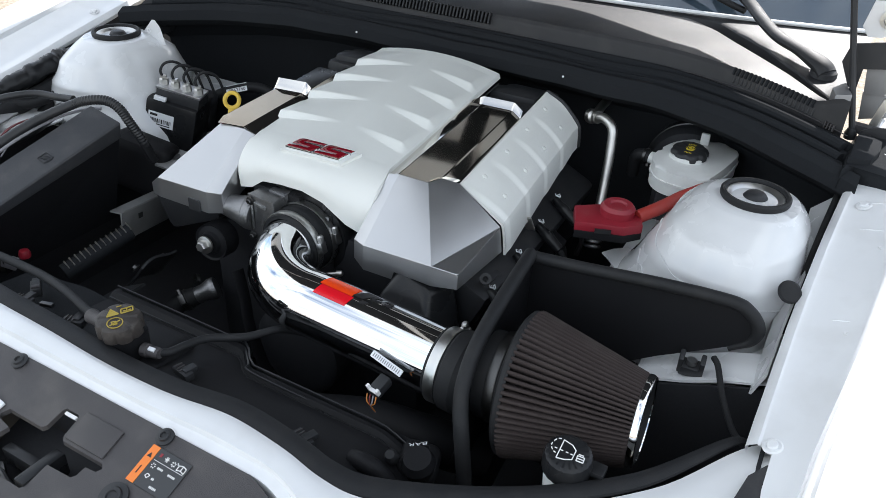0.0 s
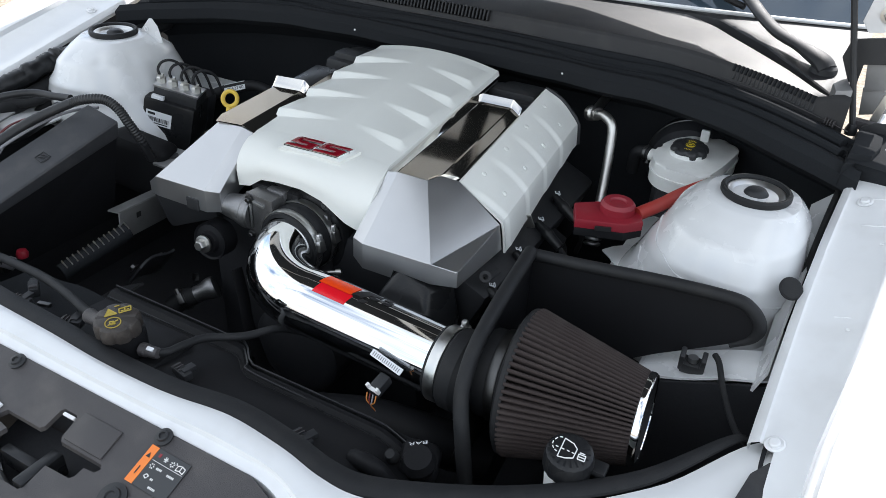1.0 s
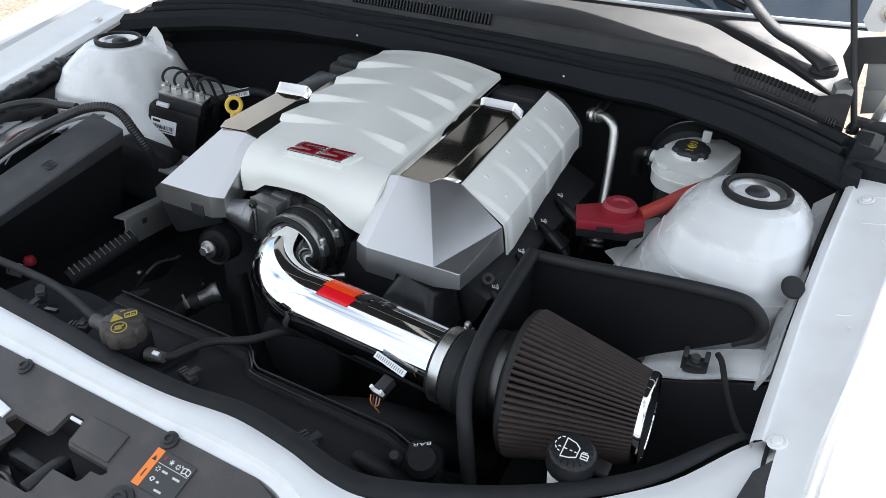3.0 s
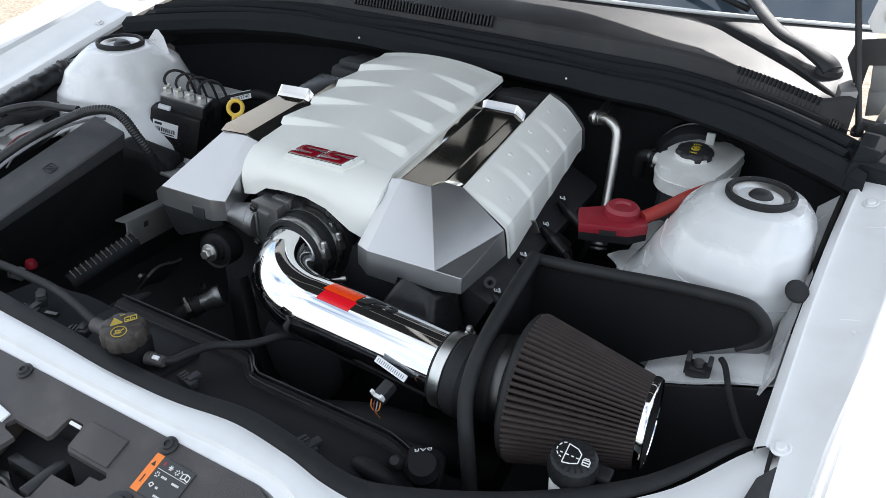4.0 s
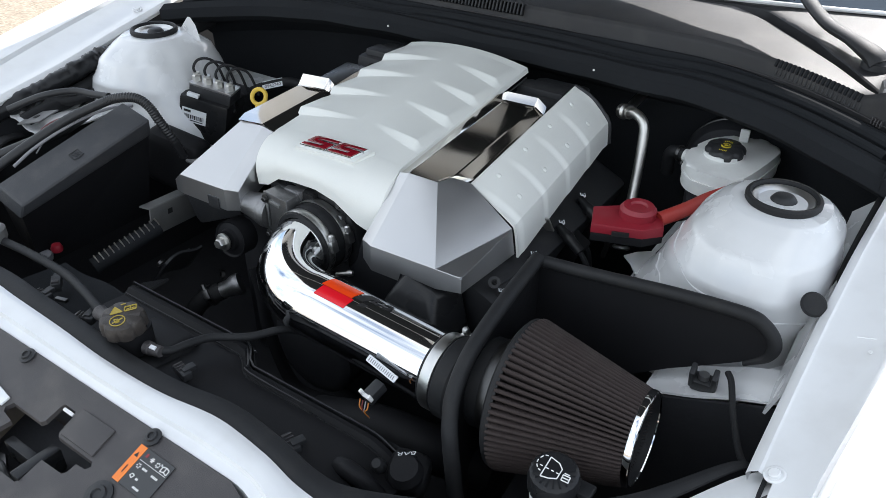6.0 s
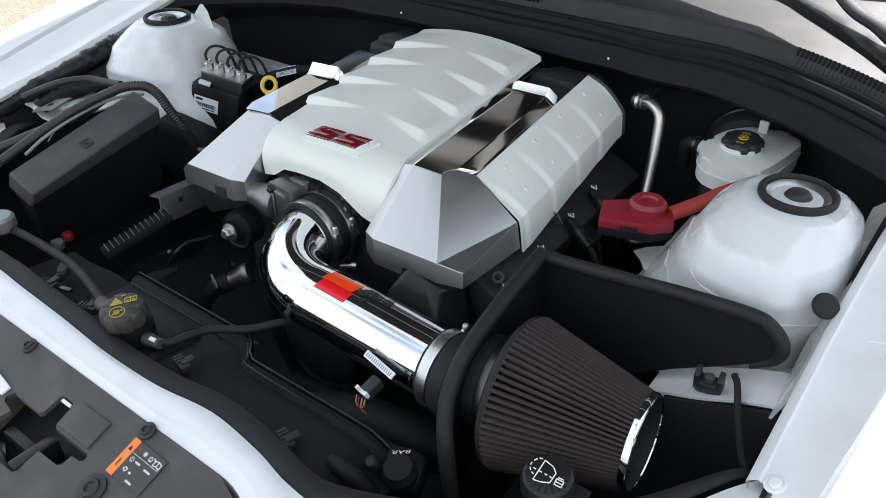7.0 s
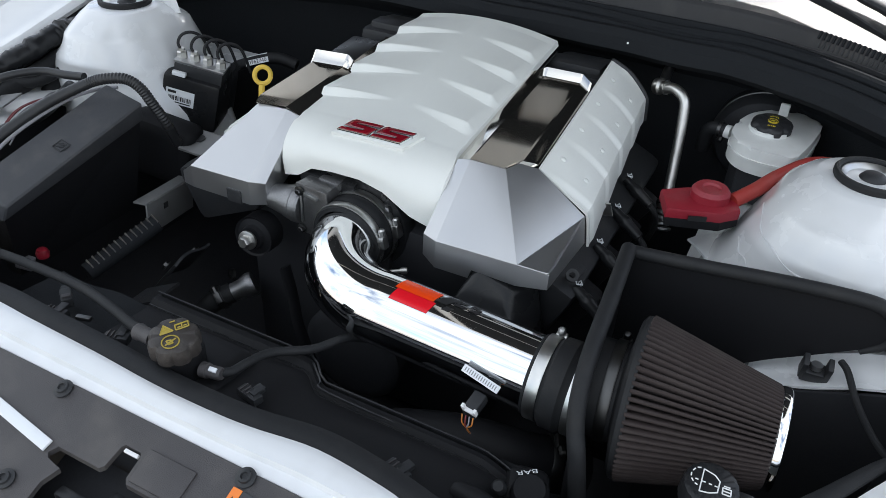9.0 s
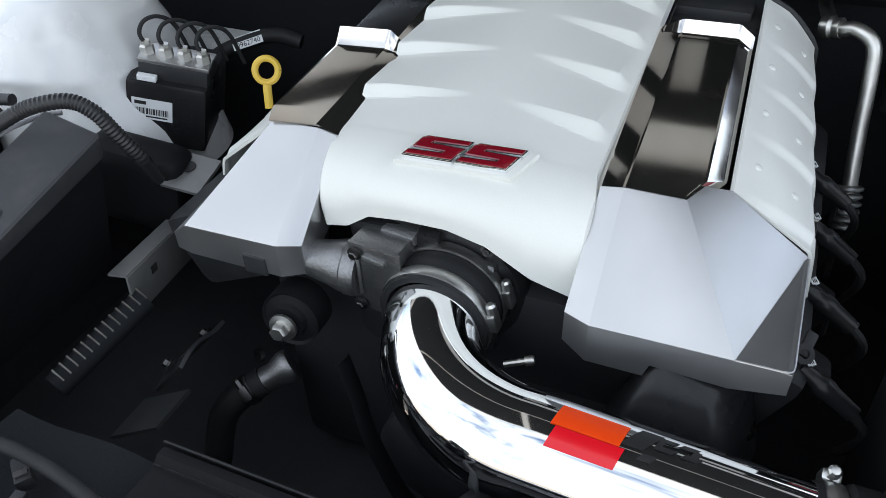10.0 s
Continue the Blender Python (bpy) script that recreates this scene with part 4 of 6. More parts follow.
part("manifold_flank", bm, GLOSSY, engine, "black plastic manifold flank", 40)
BOOT = Vector((0.85, -0.25, -0.46)).normalized()
for x, y, z in ((0.292, 0.083, 0.798), (0.300, 0.000, 0.793), (0.304, -0.088, 0.787), (0.308, -0.178, 0.779)):
    bm = fresh()
    lathe(bm, [(0, -0.006), (0.0060, -0.006), (0.0072, 0.003), (0.0072, 0.010), (0.0090, 0.013), (0.0090, 0.020), (0.0080, 0.024), (0.0072, 0.046), (0, 0.048)], axis_pose((x, y, z - 0.011), BOOT), 20)
    plug = part("plug_boot", bm, GLOSSY, engine, "glossy black spark plug boot")
    m = Matrix.Translation((x, y, z)) @ pose(0, 0, 0, 30, 25, 55)
    bm = fresh()
    box(bm, (0.010, 0.005, 0.0014), m, 0.0004, 1)
    box(bm, (0.0016, 0.007, 0.006), m @ Matrix.Translation((0.005, 0.001, -0.002)), 0.0004, 1)
    part("clip", bm, PAPER, plug, "small pale printed clip")
    bm = fresh()
    for q in range(3):
        box(bm, (0.0014, 0.0030, 0.0006), m @ Matrix.Translation((-0.0030 + 0.0028 * q, 0.0004, 0.0007)))
    part("print", bm, KINK, plug)
    bm = fresh()
    e = Vector((x, y, z - 0.011)) + BOOT * 0.044
    sweep(bm, spline([e, e + Vector((0.012, -0.004, -0.012)), e + Vector((0.014, 0.004, -0.035)), e + Vector((0.006, 0.014, -0.065))], 6), 0.0042, 8)
    part("plug_lead", bm, RUBBER, plug)
bm = fresh()
prism(bm, [(-0.016, -0.008), (0.012, -0.010), (0.017, 0.004), (0.006, 0.009), (-0.012, 0.006)], 0, 0.0025, Matrix.Translation((0.2905, -0.030, 0.800)) @ pose(0, 0, 0, 0, 62, 84), 0.0006)
part("lifting_tab", bm, STEEL, engine, "bright sheet steel tab below the side panel")
bm = fresh()
lathe(bm, [(0.004, -0.0015), (0.008, -0.0015), (0.008, 0.0015), (0.004, 0.0015)], Matrix.Translation((0.300, -0.184, 0.792)) @ pose(0, 0, 0, 40, 20, 0), 20)
box(bm, (0.009, 0.026, 0.003), Matrix.Translation((0.303, -0.168, 0.788)) @ pose(0, 0, 0, 10, 20, -10), 0.001)
part("eyelet", bm, PLASTIC, engine, "black lifting eye")

# engine cover
ecov = thing("engine_cover", (0, 0, 0.80), "white and silver engine dress-up cover with polished strips", "engine cover")
STEPS = (-0.085, -0.010, 0.060, 0.125)


def cover_row(x, y):
    """The rows of the cover bow rearwards towards its centre line."""
    return y + 0.022 * (1 - min(1.0, abs(x) / 0.121)) * smoothstep(-0.125, -0.085, y) * smoothstep(0.203, 0.15, y)


def cover_top(x, y):
    u = x / 0.121
    yy = cover_row(x, y)
    z = 0.8820 + 0.128 * (yy + 0.15) + (0.004 + 0.010 * (yy + 0.15) / 0.35) * (1 - u * u)
    out = min(1.0, max(0.0, (abs(u) - 0.12) / 0.70))
    edge = out * (1.15 if u < 0 else (1 - smoothstep(0.84, 0.98, u)))
    for k, q in enumerate(STEPS):
        d = y - q
        wide = 0.0045 + (0.0045 if u < 0 else 0.0085) * out
        rise = min(1.0, max(0.0, (d + wide) / wide))
        fall = min(1.0, max(0.0, d / 0.060))
        z += 0.0080 * edge * (rise - fall)
    return z


def cover_bottom(x):
    return lerp_table([(-0.125, 0.816), (-0.095, 0.822), (-0.07, 0.838), (-0.035, 0.842), (0.01, 0.843), (0.045, 0.835), (0.084, 0.812), (0.125, 0.800)], x)[0]


def centre_cover(u, v):
    s = 2 * u - 1
    rim = 0.0
    if u < 0.03 or u > 0.97:
        rim = 0.007
        s = math.copysign(1.0, s)
    else:
        s = s / 0.945
        s = max(-1, min(1, s))
    w = 0.121
    if v < 0.72:
        y = 0.203 - (0.203 + 0.132) * v / 0.72
        x = s * w
        return (x * (1.0 if rim == 0 else 1.004), cover_row(x, y), cover_top(x, y) - rim)
    a = (v - 0.72) / 0.28
    top = cover_top(s * w, -0.132)
    bot = cover_bottom(s * w)
    x = s * (w - 0.012 * a) if s < 0 else s * (w + 0.0052 * smoothstep(0.0, 0.25, a) * smoothstep(0.7, 1.0, s))
    y = -0.132 - 0.066 * math.sin(min(1, a * 1.15) * math.pi / 2)
    z = top - (top - bot) * (0.10 * a + 0.90 * a ** 1.9)
    return (x * (1.0 if rim == 0 else 1.004), y + rim * 0.3 * a, z - rim * (1 - a))


bm = fresh()
surface(bm, 84, 260, centre_cover)
ccover = part("centre_cover", bm, COVER, ecov, "satin white ribbed centre cover", 14)
bm = fresh()
sweep(bm, [Vector(centre_cover(0.975, 0.02 + 0.68 * k / 40)) + Vector((0.0016, 0, -0.0052)) for k in range(41)], 0.0013, 6)
part("edge_seam", bm, PLASTIC, ccover, "dark seam under the cover's edge")


CX = 0.006      # the cover's centre line


def mirror(side, x):
    """x for the driver side, or its image on the passenger side of the centre line."""
    return x if side > 0 else 2 * CX - x


def panel_top(y):
    return 0.8845 + 0.110 * (y + 0.122)


def side_panel(side):
    reach = 0.317 if side > 0 else 0.262

    def f(u, v):
        y = -0.121 + reach * v
        drop = 0.0 if side > 0 else 0.030
        top = (0.2215 - 0.011 * v, panel_top(y) - drop)
        mid = (0.288 - 0.020 * v, 0.842 - 1.3 * drop + 0.026 * v)
        low = (0.298 - 0.026 * v, 0.795 - drop + 0.035 * v)
        y += 0.012 * smoothstep(0, 0.6, u) * (1 if v > 0.97 else 0)
        if u < 0.1:
            x, z = top[0] - 0.001, top[1] - 0.010 * (1 - u / 0.1)
        elif u < 0.62:
            t = (u - 0.1) / 0.52
            x = top[0] + (mid[0] - top[0]) * t
            z = top[1] + (mid[1] - top[1]) * t + 0.005 * math.sin(math.pi * t) * (0.1 + 0.9 * smoothstep(0, 0.2, v))
        else:
            t = (u - 0.62) / 0.38
            x = mid[0] + (low[0] - mid[0]) * t ** 0.5
            z = mid[1] + (low[1] - mid[1]) * t
        lob = (v * 4.15 + 0.02 - 0.10 * smoothstep(0.2, 0.6, u)) % 1.0
        d = smoothstep(0.0, 0.16, lob) - max(0.0, (lob - 0.16) / 0.84)
        amp = 0.0034 * smoothstep(0.14, 0.40, u) * (1 - 0.35 * smoothstep(0.55, 0.75, u))
        return (mirror(side, x + amp * d * smoothstep(0.4, 0.8, u)), y, z + amp * d)
    bm = fresh()
    surface(bm, 36, 167, f, 0.003)
    ob = part("side_panel", bm, COVER, ecov, "white ribbed side panel with small studs", 22)
    for i in range(4):
        for u in (0.24, 0.50):
            x, y, z = f(u, (i + 0.58) / 4.15)
            bm = fresh()
            lathe(bm, [(0.0042, -0.001), (0.0036, 0.0007), (0.0022, 0.0015), (0, 0.0017)], axis_pose((x, y, z), (side * 0.5, 0, 0.85)), 10)
            part("stud", bm, COVER, ob)
    bm = fresh()
    sweep(bm, [f(k / 12, 1.0) for k in range(1, 13)], 0.0035, 6)
    part("edge_trim", bm, PLASTIC, ob, "black rear edge trim")
    return ob


side_panel(1), side_panel(-1)


def front_cap(side):
    """Folded silver cap: a bevel, the sloped front, the flank, a sunken corner and a short front wall."""
    if side > 0:
        p = {"I": (0.1250, -0.1495, 0.8838), "A": (0.1447, -0.1547, 0.8905), "B": (0.1924, -0.1567, 0.8915), "Q": (0.2019, -0.1345, 0.8918), "C": (0.2184, -0.130, 0.8838), "N": (0.2217, -0.122, 0.8845),
             "D": (0.2885, -0.1249, 0.8390), "E": (0.2504, -0.2440, 0.8262), "F": (0.2890, -0.2440, 0.8262), "G": (0.1450, -0.2415, 0.8205), "H": (0.1235, -0.2320, 0.8190),
             "d": (0.2930, -0.122, 0.800), "e": (0.2504, -0.2440, 0.7965), "f": (0.2890, -0.2440, 0.8050), "g": (0.1450, -0.2425, 0.783), "h": (0.1235, -0.2330, 0.790), "n": (0.190, -0.2428, 0.784), "m": (0.194, -0.2428, 0.797),
             "i": (0.1250, -0.1495, 0.82), "c": (0.2217, -0.118, 0.80), "K": (0.2855, -0.2400, 0.8240)}
        p["L"] = (0.2866, -0.1300, 0.8372)
        top = [("B", "Q", "N"), ("Q", "C", "N"), ("B", "N", "D", "E"), ("E", "D", "L"), ("E", "L", "K"), ("D", "F", "K", "L"), ("F", "E", "K")]
        front = ("G", "E", "e", "m", "n", "g")
        back = ("N", "C", "Q", "B", "A", "I", "i", "c")
    else:
        p = {"I": (-0.1132, -0.1513, 0.8834), "A": (-0.1298, -0.1546, 0.8895), "B": (-0.1811, -0.1500, 0.8862), "C": (-0.205, -0.116, 0.852), "D": (-0.262, -0.122, 0.800), "E": (-0.2327, -0.2435, 0.8154),
             "F": (-0.252, -0.2400, 0.800), "G": (-0.1340, -0.2430, 0.8185), "H": (-0.1130, -0.2330, 0.8170), "d": (-0.264, -0.122, 0.775), "e": (-0.2327, -0.2435, 0.782), "f": (-0.252, -0.2400, 0.782),
             "g": (-0.1340, -0.2430, 0.783), "h": (-0.1130, -0.2330, 0.785), "i": (-0.1132, -0.1513, 0.82), "c": (-0.205, -0.110, 0.79)}
        top = [("B", "C", "D", "E"), ("D", "F", "E")]
        front = ("G", "E", "e", "g")
        back = ("C", "B", "A", "I", "i", "c")
    bm = fresh()
    facets(bm, p, top + [("A", "B", "E", "G"), ("A", "G", "H", "I"), front, ("E", "F", "f", "e"), ("F", "D", "d", "f"), ("H", "G", "g", "h"), ("I", "H", "h", "i"), back, ("D", "N" if side > 0 else "C", "c", "d")])
    bmesh.ops.recalc_face_normals(bm, faces=bm.faces)
    sharp = [e for e in bm.edges if len(e.link_faces) == 2 and e.calc_face_angle(0) > 0.12]
    bmesh.ops.bevel(bm, geom=sharp, offset=0.0011, segments=2, affect="EDGES", profile=0.6, clamp_overlap=True)
    ob = part("front_cap", bm, SILVER, ecov, "silver faceted front cap", 10)
    if side > 0:
        q = [Vector(p["D"]) + Vector((0.0005, -0.004, 0.0004)), Vector(p["F"]) + Vector((0.0, 0.008, 0.0010)), Vector(p["F"]) + Vector((-0.0015, 0.0015, 0.0010)), Vector(p["F"]) + Vector((-0.008, 0.0, 0.0010)), Vector(p["E"]) + Vector((0, -0.0004, 0.0006))]
        bm = fresh()
        sweep(bm, q[:1] + spline(q[1:4], 5) + q[4:], 0.0011, 8)
        part("bright_rim", bm, SILVER, ob, "bright rounded edge of the cap")
        return ob
    bm = fresh()
    box(bm, (0.024, 0.010, 0.020), Matrix.Translation((-0.160, -0.2405, 0.790)), 0.002)
    part("notch_clip", bm, PLASTIC, ob, "black clip under the cap")
    return ob


front_cap(1), front_cap(-1)


def polished_strip(side):
    """Raised tray of mirror sheet: a narrow inner flank, the flat, an outer flank, and a kick-up at its rear."""
    end = 0.103 if side > 0 else -0.004
    rise, run = (0.0105, 0.0095) if side > 0 else (0.0150, 0.0140)

    def f(u, v):
        y = -0.1567 + (end + 0.1567) * v
        k = (y + 0.15) / 0.35
        fall = 0.001 if side > 0 else 0.031
        xb = lerp_table([(-0.1567, 0.192), (-0.1345, 0.2019), (0.1034, 0.1946)], y)[0]
        kick = rise * (max(0.0, y - end + run) / run) ** 1.1
        za = 0.8903 + 0.086 * (y + 0.1547) + kick
        zb = (0.8912 if side > 0 else 0.8868) + 0.086 * (y + 0.1567) + kick
        sec = [(0.0, 0.1215 - 0.0035 * k, 0.8790 + 0.128 * (y + 0.15)), (0.22, 0.1430 - 0.004 * k, za - 0.0005), (0.25, 0.1450 - 0.004 * k, za), (0.70, xb - 0.001, zb), (0.73, xb + 0.001, zb - 0.0005), (0.97, 0.2180 - 0.011 * k, panel_top(y) - fall), (1.0, 0.2188 - 0.011 * k, panel_top(y) - fall - 0.005)]
        if side > 0:
            sec[5:] = [(0.97, xb + 0.0125, zb - 0.0088), (1.0, xb + 0.0150, zb - 0.0110)]
        x, z = lerp_table(sec, u)
        front = lerp_table([(0.0, -0.1490), (0.25, -0.1540), (0.70, -0.1560), (0.73, -0.1500), (1.0, -0.1290)], u)[0]
        y = front + (y + 0.1567) * (end - front) / (end + 0.1567)
        return (mirror(side, x), y, z)
    bm = fresh()
    surface(bm, 101, 61, f, 0.0016)
    ob = part("polished_strip", bm, POLISHED, ecov, "mirror-polished metal strip", 12)
    if side < 0:
        bm = fresh()
        surface(bm, 5, 12, lambda u, v: (mirror(side, 0.1215 + 0.0205 * u - 0.003 * v), -0.003 + 0.103 * v, 0.8978 + 0.0132 * v + 0.0040 * u), 0.0014)
        part("inner_flank", bm, POLISHED, ob, "polished inner flank running on to the rear")
        bm = fresh()
        box(bm, (0.070, 0.118, 0.030), Matrix.Translation((-0.166, 0.062, 0.880)) @ pose(0, 0, 0, 5, 0, 0), 0.006)
        part("rear_cover", bm, GLOSSY, ecov, "glossy black cover behind the strip")
    return ob


polished_strip(1), polished_strip(-1)

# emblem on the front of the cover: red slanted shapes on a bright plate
def on_cover(u, v):
    return Vector(centre_cover(u, v))


ev = 0.775
e0 = on_cover(0.530, ev)
ex = (on_cover(0.60, ev) - on_cover(0.42, ev)).normalized()
ey = (on_cover(0.512, ev - 0.035) - on_cover(0.512, ev + 0.035)).normalized()
en = ex.cross(ey).normalized()
ey = en.cross(ex)
ez = Matrix.Translation(e0 + en * 0.0018 + ex * 0.0045 + ey * 0.003) @ Matrix((ex, ey, en)).transposed().to_4x4() @ pose(0, 0, 0, 0, 0, 3) @ Matrix.Scale(1.01, 4)


def slant(bm, x0, x1, y0, y1, z0, z1, m, lean=0.45, bevel=0.0):
    return prism(bm, [(x0 + lean * y0, y0), (x1 + lean * y0, y0), (x1 + lean * y1, y1), (x0 + lean * y1, y1)], z0, z1, m, bevel)


bm = fresh()
slant(bm, -0.0525, 0.0505, -0.0172, 0.0155, -0.004, 0.0008, ez, 0.45, 0.0008)
emblem = part("emblem", bm, COVER, ecov, "bright plate carrying the red emblem")


def badge_outline(x0, e):
    """angular badge shape, grown outwards by e, leaning to one side."""
    w, h, k, g, m = 0.0418, 0.0118, 0.0110, 0.0070, 0.0026
    pts = [(-e, -h - e), (w + e, -h - e), (w + e, m + e), (k + e, m + e), (k + e, g - e), (w + e, g - e), (w + e, h + e), (0.003 - e, h + e), (-e, h - 0.003 + e), (-e, -m - e), (w - k - e, -m - e), (w - k - e, -g + e), (-e, -g + e)]
    return [(x0 + x + 0.45 * y, y) for x, y in pts]


bm = fresh()
slant(bm, -0.0455, 0.043, -0.0115, 0.0112, 0.0006, 0.0022, ez, 0.45, 0.0005)
part("backing", bm, SILVER, emblem, "grey metal backing")
for x0 in (-0.0460, 0.0005):
    bm = fresh()
    prism(bm, badge_outline(x0, 0.0013), 0.0010, 0.0050, ez, 0.0007)
    edge = part("chrome_edge", bm, CHROME, emblem, "chrome surround")
    bm = fresh()
    prism(bm, badge_outline(x0, -0.0002), 0.0040, 0.0060, ez, 0.0007)
    part("red_shape", bm, BADGE, edge, "angular red enamel shape")

# ---------------- throttle body and coupler ----------------
tb = thing("throttle_body", (0, -0.21, 0.72), "cast aluminium throttle body with side motor housing", "throttle body")
TX, TZ = 0.0100, 0.769
bm = fresh()
box(bm, (0.105, 0.020, 0.105), Matrix.Translation((TX - 0.010, -0.184, TZ - 0.010)), 0.006)
part("flange", bm, CAST, tb)
bm = fresh()
lathe(bm, [(0, 0), (0.024, 0), (0.026, 0.003), (0.026, 0.012), (0.0245, 0.014), (0.0245, 0.018), (0.021, 0.030), (0.0155, 0.062), (0.0145, 0.074), (0.012, 0.078), (0, 0.078)], axis_pose((-0.066, -0.213, 0.789), (-1, -0.06, 0.03)), 32)
part("motor_housing", bm, CAST, tb, "tapered cast motor housing")
bm = fresh()
box(bm, (0.050, 0.052, 0.072), Matrix.Translation((-0.046, -0.198, 0.790)) @ pose(0, 0, 0, 0, 0, -6), 0.005)
box(bm, (0.034, 0.030, 0.012), Matrix.Translation((-0.034, -0.186, 0.826)) @ pose(0, 0, 0, 14, 0, -6), 0.003)
gear = part("gear_housing", bm, CAST, tb, "cast gear housing of the throttle motor")
bm = fresh()
box(bm, (0.052, 0.0035, 0.074), Matrix.Translation((-0.046, -0.2235, 0.790)) @ pose(0, 0, 0, 0, 0, -6), 0.0015)
part("cover_plate", bm, CAST, gear)
bm = fresh()
box(bm, (0.022, 0.004, 0.005), Matrix.Translation((-0.046, -0.2265, 0.815)) @ pose(0, 0, 0, 0, 6, -6), 0.001)
box(bm, (0.003, 0.003, 0.040), Matrix.Translation((-0.062, -0.2260, 0.792)), 0.001)
part("bright_clip", bm, ALU, tb, "bright aluminium retaining clip")
for bx, bz in ((-0.064, 0.814), (-0.064, 0.756), (-0.026, 0.756)):
    bm = fresh()
    bolt(bm, axis_pose((bx, -0.2255, bz + 0.004), (0, -1, 0)), 0.0042, 0.005)
    part("bolt", bm, DULL, tb)
bm = fresh()
lathe(bm, [(0.046, 0), (0.0655, 0), (0.068, 0.003), (0.068, 0.014), (0.064, 0.022), (0.046, 0.023)], axis_pose((TX, -0.164, TZ), (0, -1, 0)), 48)
box(bm, (0.090, 0.040, 0.030), Matrix.Translation((TX - 0.052, -0.176, 0.818)) @ pose(0, 0, 0, 8, 0, 0), 0.008)
neck = part("manifold_neck", bm, GLOSSY, tb, "black plastic manifold neck")
for a in (58, 122):
    bm = fresh()
    bolt(bm, axis_pose((TX + 0.0625 * math.cos(radians(a)), -0.187, TZ + 0.0625 * math.sin(radians(a))), (0, -1, 0)), 0.0038, 0.004)
    part("bolt", bm, DULL, neck)

pipe = thing("intake_pipe", (0.15, -0.34, 0.72), "chrome intake pipe with rubber couplers and hose clamps", "intake pipe")
R, BEND, RUN_Y = 0.0430, 0.1170, -0.3290


def run_z(x):
    return 0.7715 - 0.064 * (x - 0.127)


pipe_line = [(TX, -0.205, TZ), (TX, RUN_Y + BEND, TZ)]
for i in range(1, 25):
    a = radians(90 * i / 24)
    pipe_line.append((TX + BEND * (1 - math.cos(a)), RUN_Y + BEND * (1 - math.sin(a)), TZ + (run_z(TX + BEND) - TZ) * i / 24))
pipe_line += [(0.14 + 0.015 * i, RUN_Y, run_z(0.14 + 0.015 * i)) for i in range(14)]
bm = fresh()
sweep(bm, pipe_line, R, 64, False)
part("chrome_pipe", bm, CHROME, pipe, "chrome-plated bent pipe", 60)


def clamp(parent, origin, direction, r, width, spin, mat=None):
    """Worm-drive band; spin in degrees, or the world direction of its screw."""
    if not isinstance(spin, (int, float)):
        q = axis_pose((0, 0, 0), direction).inverted() @ Vector(spin)
        spin = math.degrees(math.atan2(q.y, q.x))
    m = axis_pose(origin, direction, spin)
    bm = fresh()
    lathe(bm, [(r, -width / 2), (r + 0.0014, -width / 2), (r + 0.0018, -width / 2 + 0.0012), (r + 0.0018, width / 2 - 0.0012), (r + 0.0014, width / 2), (r, width / 2)], m, 48)
    band = part("hose_clamp", bm, mat or CLAMP, parent, "steel worm-drive clamp band")
    bm = fresh()
    box(bm, (0.008, 0.018, width), m @ Matrix.Translation((r + 0.005, 0, 0)), 0.002)
    part("clamp_housing", bm, mat or CLAMP, band)
    bm = fresh()
    lathe(bm, [(0, -0.004), (0.0046, -0.004), (0.0046, 0.005), (0.003, 0.007), (0, 0.0075)], m @ Matrix.Translation((r + 0.0058, 0.012, 0)) @ pose(0, 0, 0, -90, 0, 0), 8)
    part("clamp_screw", bm, mat or CLAMP, band)
    bm = fresh()
    for k in range(7):
        a = -0.30 - 0.0032 * (k + 1) / r
        box(bm, (0.0006, 0.0014, width * 0.55), m @ pose(0, 0, 0, 0, 0, math.degrees(a)) @ Matrix.Translation((r + 0.0019, 0, 0)) @ pose(0, 0, 0, 12, 0, 0))
    part("slots", bm, KINK, band, "dark worm slots")


bm = fresh()
lathe(bm, [(0.044, 0.0), (0.0505, 0.0), (0.0520, 0.003), (0.0515, 0.014), (0.0520, 0.019), (0.0525, 0.023), (0.0515, 0.028), (0.0500, 0.033), (0.0500, 0.046), (0.0490, 0.0485), (0.0435, 0.0485)], axis_pose((TX, -0.186, TZ), (0, -1, 0)), 56)
coup = part("coupler", bm, RUBBER, pipe, "black rubber coupler")
clamp(pipe, (TX, -0.1945, TZ), (0, -1, 0), 0.0525, 0.0120, (0.95, 0, 0.22))
clamp(pipe, (TX, -0.2260, TZ), (0, -1, 0), 0.0502, 0.0115, (0.95, 0, 0.22))
# straight coupler before the filter
E1 = Vector((0.318, RUN_Y, run_z(0.318)))
AX = Vector((1, 0.0, -0.02)).normalized()
bm = fresh()
lathe(bm, [(0.0428, -0.004), (0.0445, -0.004), (0.0452, -0.001), (0.0453, 0.014), (0.0495, 0.018), (0.0500, 0.034), (0.0470, 0.039), (0.0466, 0.056), (0.044, 0.056)], axis_pose(E1, AX), 44)
part("coupler", bm, RUBBER, pipe, "black rubber coupler")
clamp(pipe, E1 + AX * 0.0065, AX, 0.0455, 0.013, (0, 0.92, 0.4))
clamp(pipe, E1 + AX * 0.047, AX, 0.0469, 0.010, (0, 0.92, 0.4))


# sticker: wraps on the upper flank of the pipe
def on_pipe(s, ang, lift):
    """s along the straight run in metres of x, ang degrees from the top towards the front."""
    c = Vector((s, RUN_Y, run_z(s)))
    a = radians(ang)
    return c + (R + lift) * Vector((0, -math.sin(a), math.cos(a)))


